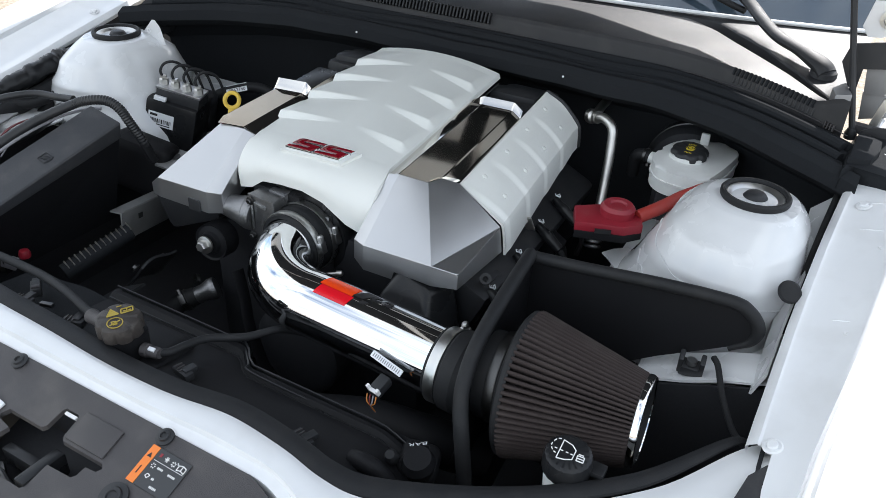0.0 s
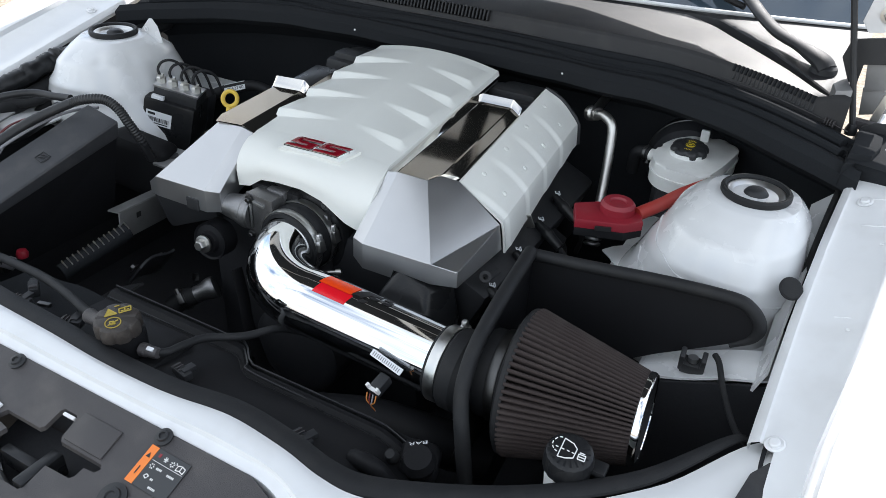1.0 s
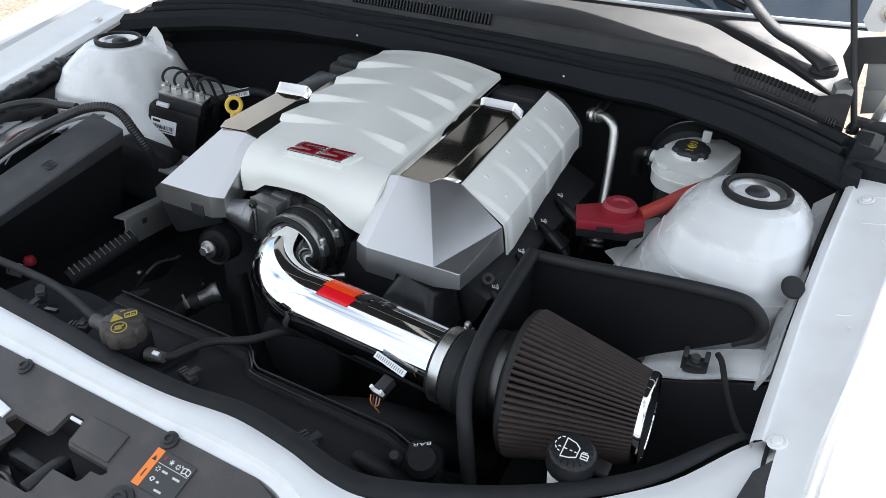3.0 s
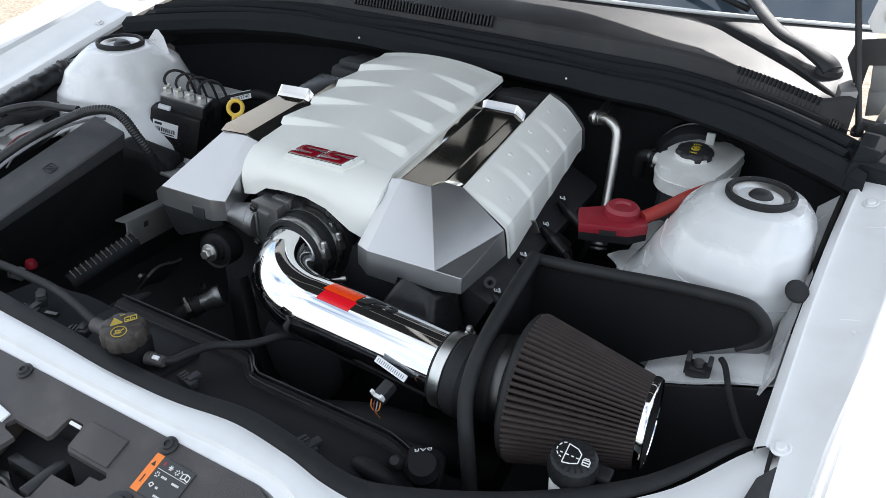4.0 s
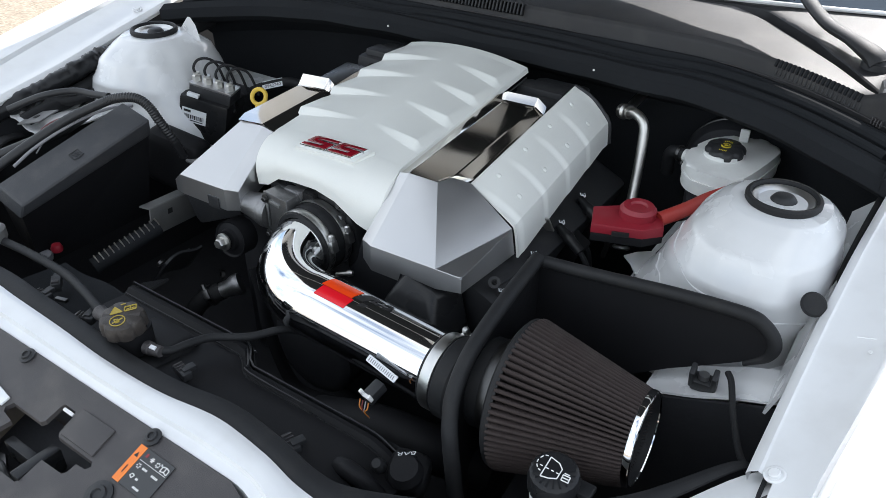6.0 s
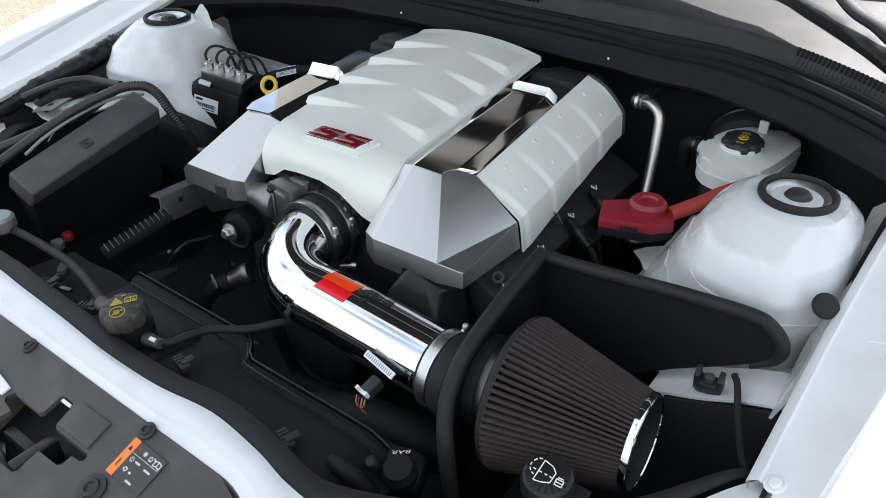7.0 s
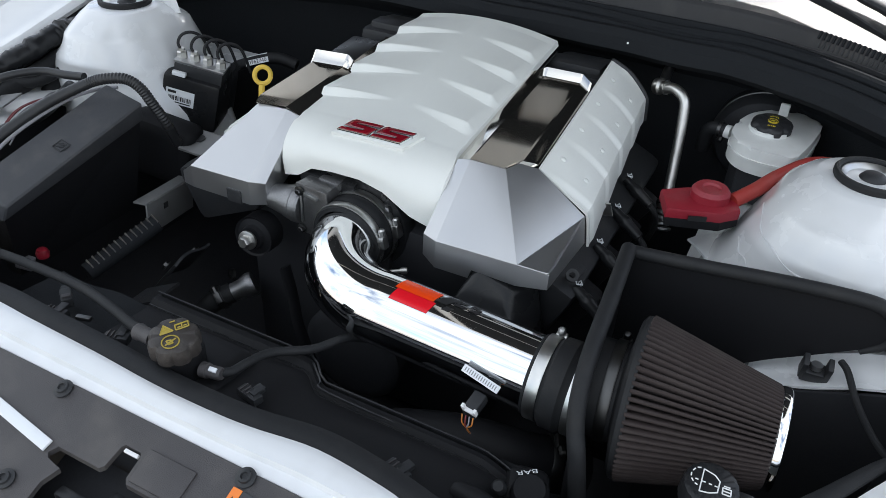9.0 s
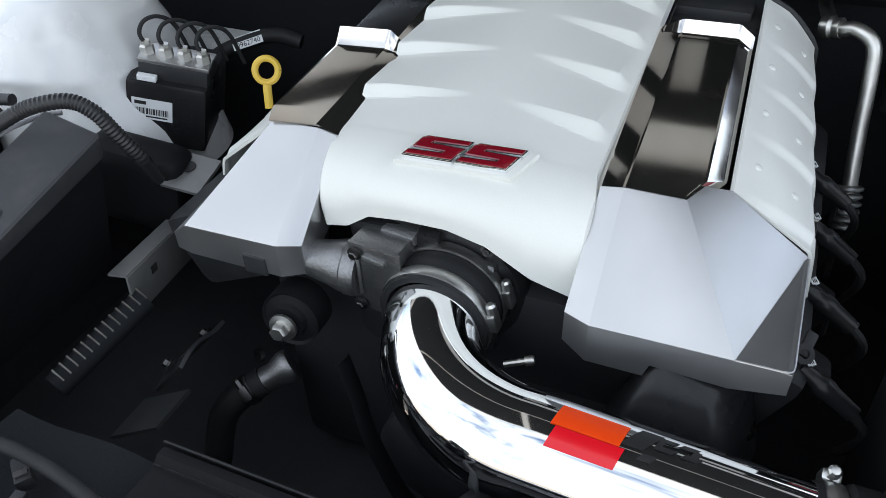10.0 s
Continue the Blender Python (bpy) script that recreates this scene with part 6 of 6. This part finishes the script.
for a, b in (((0, 0), (1, 0)), ((1, 0), (1, 1)), ((1, 1), (0, 1)), ((0, 1), (0, 0)), ((0.2, 0.2), (0.8, 0.8)), ((0.5, 0.25), (0.8, 0.5)), ((0.2, 0.55), (0.5, 0.8)), ((1.1, 0.2), (1.1, 0.8))):
    sweep(bm, [S0 + SX * a[0] + SY * a[1], S0 + SX * b[0] + SY * b[1]], 0.0007, 5)
part("moulded_mark", bm, PLASTIC, lid, "moulded symbol")
bm = fresh()
facets(bm, {k: (x, y, z) for k, (x, y, z) in {"a": (-0.442, -0.184, 0.834), "b": (-0.379, -0.188, 0.824), "c": (-0.409, -0.412, 0.760), "d": (-0.473, -0.408, 0.772), "e": (-0.462, -0.19, 0.66), "f": (-0.425, -0.19, 0.66), "g": (-0.450, -0.39, 0.64), "h": (-0.475, -0.39, 0.64)}.items()},
       [("a", "b", "f", "e"), ("b", "c", "g", "f"), ("c", "d", "h", "g"), ("d", "a", "e", "h"), ("e", "f", "g", "h"), ("a", "d", "c", "b")])
part("base", bm, SHIELD, fuse)
bm = fresh()
lathe(bm, [(0, 0), (0.02, 0), (0.022, 0.004), (0.022, 0.018), (0.018, 0.022), (0, 0.022)], Matrix.Translation((-0.372, -0.478, 0.765)), 24)
part("stud_cover", bm, GALV, fuse, "grey stud cover")
bm = fresh()
sweep(bm, spline([(-0.474, -0.372, 0.812), (-0.480, -0.330, 0.826), (-0.476, -0.274, 0.842), (-0.466, -0.222, 0.853), (-0.450, -0.184, 0.856), (-0.432, -0.172, 0.857)], 8), 0.0026, 10)
part("seal_strip", bm, WGRY, fuse, "pale foam strip along the lid's edge")

# ribbed connector rail below the fuse box
rail = thing("connector_rail", (-0.33, -0.32, 0.69), "black connector rail with a row of bright terminals", "connector rail")
bm = fresh()
a, b = Vector((-0.357, -0.352, 0.6554)), Vector((-0.329, -0.238, 0.686))
sweep(bm, [a, b], 0.014, 12)
part("body", bm, FELT, rail)
for i in range(13):
    q = a + (b - a) * (i + 0.5) / 13
    bm = fresh()
    box(bm, (0.016, 0.0016, 0.003), Matrix.Translation(q + Vector((0.004, 0, 0.0135))) @ pose(0, 0, 0, 0, 30, -6))
    part("terminal", bm, STEEL, rail)
bm = fresh()
lathe(bm, [(0, -0.008), (0.0085, -0.006), (0.0095, 0.0), (0.007, 0.006), (0, 0.008)], Matrix.Translation((-0.403, -0.379, 0.690)), 16)
solo("red_cap", bm, RED, "small red plastic cap on the harness", "cap")
bm = fresh()
box(bm, (0.024, 0.014, 0.02), Matrix.Translation((-0.440, -0.385, 0.664)) @ pose(0, 0, 0, 10, 20, 30), 0.003)
solo("white_connector", bm, WGRY, "pale grey connector beside the red cap", "connector")

# grey bracket
bm = fresh()
bx = Vector((0.193, -0.971, 0.143)).normalized()
bz = (Vector((0, 0, 1)) - bx * bx.z).normalized()
bk = Matrix.Translation((-0.346, -0.205, 0.713)) @ Matrix((bx.cross(bz) * -1, bx * -1, bz)).transposed().to_4x4()
box(bm, (0.022, 0.120, 0.003), bk @ Matrix.Translation((-0.010, 0.020, 0.0)), 0.001)
box(bm, (0.003, 0.120, 0.050), bk @ Matrix.Translation((0.001, 0.020, -0.025)), 0.001)
brk = solo("steel_bracket", bm, GALV, "grey steel angle bracket beside the engine", "bracket")
bm = fresh()
box(bm, (0.002, 0.010, 0.009), bk @ Matrix.Translation((0.0026, 0.006, -0.017)))
part("hole", bm, KINK, brk, "square hole")

# brake modulator
abs_unit = thing("brake_modulator", (-0.405, -0.02, 0.74), "black brake modulator with metal valve block and pipes", "brake modulator")
am = Matrix.Translation((-0.456, -0.060, 0.838)) @ pose(0, 0, 0, 0, 14, 24) @ Matrix.Translation((0.047, 0.0425, -0.040))
bm = fresh()
box(bm, (0.094, 0.082, 0.086), am @ Matrix.Translation((0, 0.0, -0.003)), 0.006)
ecu = part("control_unit", bm, GLOSSY, abs_unit)
bm = fresh()
box(bm, (0.080, 0.050, 0.024), am @ Matrix.Translation((0.006, -0.006, 0.048)), 0.003)
part("valve_block", bm, PLASTIC, abs_unit, "dark valve block")
bm = fresh()
box(bm, (0.082, 0.044, 0.005), am @ Matrix.Translation((0.006, -0.009, 0.0615)), 0.001)
part("valve_plate", bm, SILVER, abs_unit, "machined aluminium valve plate")
bm = fresh()
box(bm, (0.022, 0.008, 0.007), am @ Matrix.Translation((-0.022, -0.037, 0.044)), 0.001)
part("clip", bm, PAPER, abs_unit, "pale retaining clip")
bm = fresh()
box(bm, (0.062, 0.070, 0.105), am @ Matrix.Translation((0.014, 0.066, -0.022)), 0.020, 4)
part("pump_motor", bm, DARK, abs_unit)
bm = fresh()
lm = am @ Matrix.Translation((-0.016, -0.0415, 0.004)) @ pose(0, 0, 0, 90, 0, 0) @ Matrix.Diagonal((0.84, 0.90, 1, 1))
box(bm, (0.056, 0.030, 0.0008), lm)
lab = part("label", bm, PAPER, ecu, "white printed label")
bm = fresh()
box(bm, (0.016, 0.005, 0.0004), lm @ Matrix.Translation((-0.016, 0.009, 0.0006)))
rng = random.Random(4)
x = -0.022
while x < 0.022:
    w = rng.choice((0.0008, 0.0014, 0.002))
    box(bm, (w, 0.009, 0.0004), lm @ Matrix.Translation((x, -0.003, 0.0006)))
    x += w + rng.choice((0.0008, 0.0014))
box(bm, (0.03, 0.002, 0.0004), lm @ Matrix.Translation((0.006, -0.011, 0.0006)))
part("print", bm, KINK, lab, "black print bars")
for i in range(4):
    q = am @ Vector((-0.026 + 0.0215 * i, -0.014, 0.063))
    bm = fresh()
    lathe(bm, [(0, 0), (0.0085, 0), (0.0085, 0.010), (0.006, 0.012), (0.006, 0.016), (0, 0.016)], Matrix.Translation(q), 6)
    part("pipe_nut", bm, STEEL, abs_unit)
    bm = fresh()
    sweep(bm, spline([q + Vector((0, 0, 0.01)), q + Vector((-0.005, 0.0, 0.024)), q + Vector((-0.003, 0.010, 0.035)), q + Vector((0.006, 0.024, 0.036)), q + Vector((0.014, 0.038, 0.022)), q + Vector((0.018, 0.050, -0.02))], 8), 0.0025, 10)
    part("brake_pipe", bm, RUBBER, abs_unit, "thin black brake pipe")

# small white metal flange in front of the modulator
bm = fresh()
prism(bm, [(-0.022, -0.026), (0.03, -0.035), (0.035, 0.02), (-0.018, 0.03)], 0, 0.004, Matrix.Translation((-0.358, -0.100, 0.755)) @ pose(0, 0, 0, 10, 0, 10))
fl = solo("modulator_bracket", bm, GALV, "grey painted bracket with holes under the modulator", "bracket")
bm = fresh()
lathe(bm, [(0, 0), (0.009, 0), (0.009, 0.001), (0, 0.001)], Matrix.Translation((-0.358, -0.097, 0.7605)) @ pose(0, 0, 0, 10, 0, 10), 20)
part("hole", bm, KINK, fl)

bm = fresh()
box(bm, (0.12, 0.055, 0.11), Matrix.Translation((-0.425, -0.108, 0.732)) @ pose(0, 0, 0, 0, 12, 12), 0.024, 4)
solo("relay_block", bm, SHIELD, "dark plastic relay block between fuse box and modulator", "relay block")

# dipstick and label
dip = thing("dipstick", (-0.270, -0.036, 0.80), "yellow oil dipstick handle ring", "dipstick")
bm = fresh()
ring = []
dm = Matrix.Translation((-0.270, -0.034, 0.866)) @ pose(0, 0, 0, 62, 0, 20)
ring = [dm @ Vector((0.0128 * math.cos(2 * math.pi * i / 28), 0.0128 * math.sin(2 * math.pi * i / 28), 0)) for i in range(29)]
sweep(bm, ring, 0.0037, 10, False)
part("ring", bm, YELLOW, dip)
bm = fresh()
sweep(bm, [dm @ Vector((0, -0.015, 0)), dm @ Vector((0, -0.020, 0)), dm @ Vector((0, -0.040, -0.004))], 0.0048, 10)
part("stem", bm, YELLOW, dip)
def lettering(text, size, m):
    """Flat letters of the built-in font as a mesh, laid at m."""
    fc = bpy.data.curves.new("lettering", "FONT")
    fc.body = text
    fc.size = size
    fc.align_x, fc.align_y = "CENTER", "CENTER"
    source = bpy.data.objects.new("lettering", fc)
    me = bpy.data.meshes.new_from_object(source)
    bpy.data.objects.remove(source)
    bm = bmesh.new()
    bm.from_mesh(me)
    bmesh.ops.transform(bm, matrix=m, verts=bm.verts)
    return bm


tag = thing("part_number_tag", (-0.439, 0.152, 0.78), "white part-number tag wrapped on a black hose", "tag")
tx = Vector((0.0335, 0.0244, 0.0090)).normalized()
ty = Vector((-0.0041, 0.0050, 0.0078))
ty = (ty - tx * ty.dot(tx)).normalized()
tn = tx.cross(ty)
TC = Vector((-0.439, 0.152, 0.7930))
tm = Matrix.Translation(TC) @ Matrix((tx, ty, tn)).transposed().to_4x4()
bm = fresh()
sweep(bm, spline([TC + tx * a + ty * b - tn * 0.0105 for a, b in ((-0.075, -0.012), (-0.045, 0.001), (-0.02, 0.005), (0.02, 0.005), (0.045, -0.002), (0.07, -0.02))], 6), 0.0105, 14)
hose = part("hose", bm, RUBBER, tag)
bm = fresh()
sweep(bm, [TC + tx * a + ty * 0.0130 - tn * 0.004 for a in (-0.021, 0.0, 0.021)], 0.0012, 6)
part("stripe", bm, PAPER, hose, "fine white stripe")
bm = fresh()
box(bm, (0.0425, 0.0102, 0.0010), tm, 0.0004, 1)
lab = part("paper", bm, PAPER, tag)
part("number", lettering("0962740", 0.0098, tm @ Matrix.Translation((0.001, 0, 0.0009))), KINK, lab)

# wiring looms
def loom(name, pts, r, label, ribs=True, mat=None):
    bm = fresh()
    line = spline(pts, 14)
    sweep(bm, line, (lambda s: r * (1 + 0.07 * math.sin(s * len(line) * 3.1))) if ribs else r, 12)
    return solo(name, bm, mat or LOOM, label, "wiring loom", "wiring looms")


loom("wiring_loom", [(-0.50, -0.40, 0.805), (-0.490, -0.32, 0.834), (-0.476, -0.262, 0.855), (-0.450, -0.215, 0.872), (-0.427, -0.200, 0.881), (-0.398, -0.185, 0.883), (-0.377, -0.178, 0.871), (-0.364, -0.172, 0.846), (-0.358, -0.160, 0.815), (-0.362, -0.14, 0.77)], 0.0078, "corrugated black wiring loom over the fuse box")
loom("wiring_loom", [(-0.66, -0.27, 0.83), (-0.619, -0.225, 0.85), (-0.590, -0.182, 0.852), (-0.55, -0.168, 0.850), (-0.515, -0.162, 0.852)], 0.0065, "thin corrugated black wiring loom by the strut tower")
loom("wiring_loom", [(-0.60, -0.40, 0.78), (-0.53, -0.31, 0.815), (-0.51, -0.26, 0.825), (-0.53, -0.20, 0.83), (-0.55, -0.163, 0.83)], 0.009, "black taped wiring loom beside the fuse box", False)
loom("wiring_loom", [(-0.655, -0.25, 0.80), (-0.655, -0.12, 0.825), (-0.652, -0.04, 0.85), (-0.655, 0.05, 0.868), (-0.66, 0.2, 0.88)], 0.016, "thick black taped loom under the fender edge", False, RUBBER)
loom("wiring_loom", [(-0.64, -0.16, 0.78), (-0.635, -0.08, 0.82), (-0.63, -0.03, 0.845), (-0.645, 0.02, 0.86)], 0.014, "black branch loom at the strut tower", False, RUBBER)
bm = fresh()
tape = spline([(-0.72, -0.34, 0.79), (-0.69, -0.235, 0.825), (-0.672, -0.15, 0.850), (-0.664, -0.085, 0.868), (-0.672, -0.03, 0.876)], 16)
rng = random.Random(11)
lumps = [rng.uniform(0.88, 1.12) for k in range(len(tape))]
sweep(bm, tape, lambda q: 0.017 * lumps[int(q * (len(tape) - 1))] * (1 - 0.55 * smoothstep(0.8, 1.0, q)), 14)
for v in bm.verts:
    v.co += Vector((rng.uniform(-1, 1), rng.uniform(-1, 1), rng.uniform(-1, 1))) * 0.0012
solo("wiring_loom", bm, GLOSSY, "crumpled black tape wrapped round the fender wiring", "wiring loom", "wiring looms", sharp=60)
loom("wiring_loom", [(-0.665, -0.20, 0.822), (-0.63, -0.155, 0.818), (-0.622, -0.09, 0.835), (-0.640, -0.055, 0.850)], 0.008, "taped black branch over the white apron", False, RUBBER)
for mat, line in ((WRED, [(-0.530, -0.320, 0.806), (-0.5459, -0.2723, 0.826), (-0.552, -0.2285, 0.828), (-0.540, -0.19, 0.826)]), (WRED, [(-0.522, -0.325, 0.806), (-0.538, -0.276, 0.828), (-0.545, -0.232, 0.830), (-0.534, -0.19, 0.826)]),
                  (WGRY, [(-0.49, -0.325, 0.812), (-0.501, -0.2916, 0.828), (-0.5444, -0.2137, 0.832), (-0.552, -0.185, 0.828)]), (WGRY, [(-0.52, -0.305, 0.825), (-0.528, -0.262, 0.834), (-0.536, -0.222, 0.834)])):
    bm = fresh()
    sweep(bm, spline(line, 6), 0.0012, 6)
    solo("thin_wire", bm, mat, "thin coloured wire beside the loom", "wire", "thin wires")
bm = fresh()
box(bm, (0.060, 0.046, 0.003), Matrix.Translation((-0.626, -0.240, 0.813)) @ pose(0, 0, 0, 6, -14, 12), 0.001)
fplate = solo("fender_bracket", bm, GALV, "grey steel bracket with a hole under the fender", "bracket")
bm = fresh()
lathe(bm, [(0, 0), (0.006, 0), (0.006, 0.0008), (0, 0.0008)], Matrix.Translation((-0.626, -0.242, 0.8148)) @ pose(0, 0, 0, 6, -14, 12), 18)
part("hole", bm, KINK, fplate, "dark hole")

# ---------------- front of the engine, low down ----------------
pul = thing("idler_pulley", (-0.131, -0.26, 0.70), "black pulley with a bright centre bolt", "pulley")
bm = fresh()
lathe(bm, [(0.0, 0.0), (0.016, 0.0), (0.018, -0.006), (0.026, -0.008), (0.029, -0.006), (0.029, -0.036), (0.0, -0.036)], axis_pose((-0.129, -0.256, 0.738), (0.1, -1, 0.15)), 36)
part("wheel", bm, SHIELD, pul)
bm = fresh()
bolt(bm, axis_pose((-0.128, -0.262, 0.740), (0.1, -1, 0.15)), 0.0085, 0.012)
part("bolt", bm, STEEL, pul, "bright hexagon bolt")
bm = fresh()
lathe(bm, [(0, 0), (0.03, 0), (0.034, 0.02), (0.03, 0.045), (0, 0.045)], axis_pose((-0.150, -0.20, 0.775), (0, 0.3, 1)), 24)
solo("pump_housing", bm, PLASTIC, "black rounded pump housing beside the throttle body", "housing")
ther = thing("water_outlet", (-0.20, -0.23, 0.60), "cast metal water outlet with a clamped black hose", "water outlet")
bm = fresh()
lathe(bm, [(0, 0), (0.018, 0), (0.019, 0.004), (0.019, 0.010), (0.0145, 0.022), (0.0140, 0.040), (0, 0.040)], axis_pose((-0.178, -0.206, 0.612), (-0.66, -0.66, -0.35)), 22)
part("neck", bm, CAST, ther)
bm = fresh()
sweep(bm, spline([(-0.202, -0.230, 0.600), (-0.222, -0.250, 0.588), (-0.240, -0.266, 0.56), (-0.250, -0.285, 0.50)], 8), 0.0160, 16)
part("hose", bm, RUBBER, ther)
clamp(ther, (-0.214, -0.242, 0.593), (-0.66, -0.66, -0.4), 0.0163, 0.010, 40, DULL)
bm = fresh()
lathe(bm, [(0.004, -0.003), (0.008, -0.003), (0.008, 0.003), (0.004, 0.003)], axis_pose((-0.214, -0.214, 0.620), (-0.4, -0.8, 0.3)), 16)
part("lug", bm, DULL, ther)
bm = fresh()
lathe(bm, [(0.0, 0.0), (0.06, 0.0), (0.072, -0.003), (0.075, -0.006), (0.075, -0.045), (0.0, -0.045)], axis_pose((0.03, -0.262, 0.60), (0, -1, 0)), 40)
solo("crank_pulley", bm, DARK, "black grooved crankshaft pulley", "pulley")
bm = fresh()
ring = spline([(-0.075, -0.255, 0.71), (-0.06, -0.262, 0.67), (-0.04, -0.275, 0.62), (0.0, -0.275, 0.53), (0.08, -0.275, 0.54)], 8)
sweep(bm, ring, 0.011, 8, squash=(0.3, 1.0))
solo("drive_belt", bm, SHIELD, "black ribbed drive belt", "belt")
bm = fresh()
box(bm, (0.020, 0.001, 0.005), Matrix.Translation((0.052, -0.385, 0.70)) @ pose(0, 0, 0, 30, 0, 10))
solo("hose_sticker", bm, WGRY, "small white printed sticker down by the shroud", "sticker")
bm = fresh()
sweep(bm, spline([(0.18, -0.40, 0.66), (0.25, -0.38, 0.67), (0.31, -0.36, 0.66), (0.38, -0.32, 0.63)], 8), 0.030, 18)
radiator_hose = solo("radiator_hose", bm, SHIELD, "thick black radiator hose below the intake pipe", "hose", "coolant hoses")
clamp(radiator_hose, (0.345, -0.340, 0.647), (0.07, 0.04, -0.03), 0.0302, 0.012, (0, 0, 1), DULL)

bay = thing("belt_cover", (-0.25, -0.30, 0.60), "dark grey plastic belt cover low beside the engine", "cover")
bm = fresh()
surface(bm, 8, 12, lambda u, v: (-0.285 + 0.048 * u - 0.004 * v, -0.300 + 0.075 * v, 0.625 + 0.055 * u + 0.006 * math.sin(5 * v)), 0.004)
part("upper_plate", bm, PLASTIC, bay)
bm = fresh()
surface(bm, 8, 8, lambda u, v: (-0.275 + 0.05 * u, -0.372 + 0.05 * v + 0.015 * u, 0.640 + 0.020 * u), 0.004)
part("lower_plate", bm, PLASTIC, bay)
for x, y, z in ((-0.262, -0.29, 0.664), (-0.255, -0.24, 0.662)):
    bm = fresh()
    bolt(bm, Matrix.Translation((x, y, z)) @ pose(0, 0, 0, 10, -50, 0), 0.005, 0.005)
    part("bolt", bm, DULL, bay)
# airflow sensor harness with printed tag
har = thing("sensor_harness", (0.285, -0.40, 0.73), "black sensor plug with coloured wires and a white tag", "sensor plug")
bm = fresh()
tm = Matrix.Translation((0.273, -0.380, 0.775)) @ pose(0, 0, 0, 42, 14, -4)
box(bm, (0.044, 0.0085, 0.003), tm, 0.001)
lab = part("tag", bm, PAPER, har, "white printed cable tag")
bm = fresh()
for k in range(14):
    box(bm, (0.0011, 0.0045, 0.0004), tm @ Matrix.Translation((-0.0185 + 0.0028 * k, 0.0, 0.0017)))
part("print", bm, WGRY, lab)
bm = fresh()
box(bm, (0.015, 0.026, 0.014), Matrix.Translation((0.277, -0.400, 0.757)) @ pose(0, 0, 0, 20, 0, -10), 0.003)
part("plug", bm, PLASTIC, har)
bm = fresh()
pm = Matrix.Translation((0.277, -0.414, 0.763)) @ pose(0, 0, 0, 25, 0, -10) @ Matrix.Scale(0.75, 4)
box(bm, (0.0045, 0.006, 0.012), pm @ Matrix.Translation((-0.0095, 0, 0)), 0.001)
box(bm, (0.0045, 0.006, 0.012), pm @ Matrix.Translation((0.0095, 0, 0)), 0.001)
box(bm, (0.022, 0.006, 0.005), pm @ Matrix.Translation((0, 0, -0.006)), 0.001)
part("lock", bm, WINK, har, "white plug lock")
for k, mat in enumerate((WORG, WRED, WGRY, WORG)):
    bm = fresh()
    sweep(bm, spline([(0.271 + 0.004 * k, -0.417, 0.757), (0.273 + 0.0035 * k, -0.421, 0.750), (0.278, -0.420, 0.743), (0.280, -0.414, 0.730)], 6), 0.0008, 6)
    part("wire", bm, mat, har)
bar = thing("pressure_sensor", (0.345, -0.435, 0.66), "black pressure sensor plug with pale print", "sensor")
bm = fresh()
box(bm, (0.046, 0.046, 0.06), Matrix.Translation((0.350, -0.436, 0.700)) @ pose(0, 0, 0, 20, 10, 20), 0.016, 4)
lathe(bm, [(0, 0), (0.017, 0), (0.019, 0.01), (0.015, 0.02), (0, 0.02)], Matrix.Translation((0.362, -0.452, 0.722)) @ pose(0, 0, 0, 15, 0, 0), 20)
body = part("body", bm, SHIELD, bar)
part("print", lettering("BAR", 0.0115, Matrix.Translation((0.3526, -0.4400, 0.7420)) @ pose(0, 0, 0, 22, 10, -150)), PAPER, body, "pale printed letters")
bm = fresh()
box(bm, (0.005, 0.005, 0.0006), Matrix.Translation((0.3500, -0.4500, 0.7385)) @ pose(0, 0, 0, 22, 10, -150))
part("mark", bm, PAPER, body, "small pale square mark")
bm = fresh()
lathe(bm, [(0, 0), (0.0075, 0), (0.0075, 0.010), (0.005, 0.014), (0, 0.014)], Matrix.Translation((0.335, -0.462, 0.73)) @ pose(0, 0, 0, 30, 0, 0), 14)
part("socket", bm, RUBBER, bar)
bm = fresh()
sweep(bm, spline([(0.302, -0.488, 0.735), (0.318, -0.492, 0.742), (0.335, -0.490, 0.735), (0.352, -0.478, 0.70)], 6), 0.010, 12)
part("elbow", bm, SHIELD, bar, "black elbow")
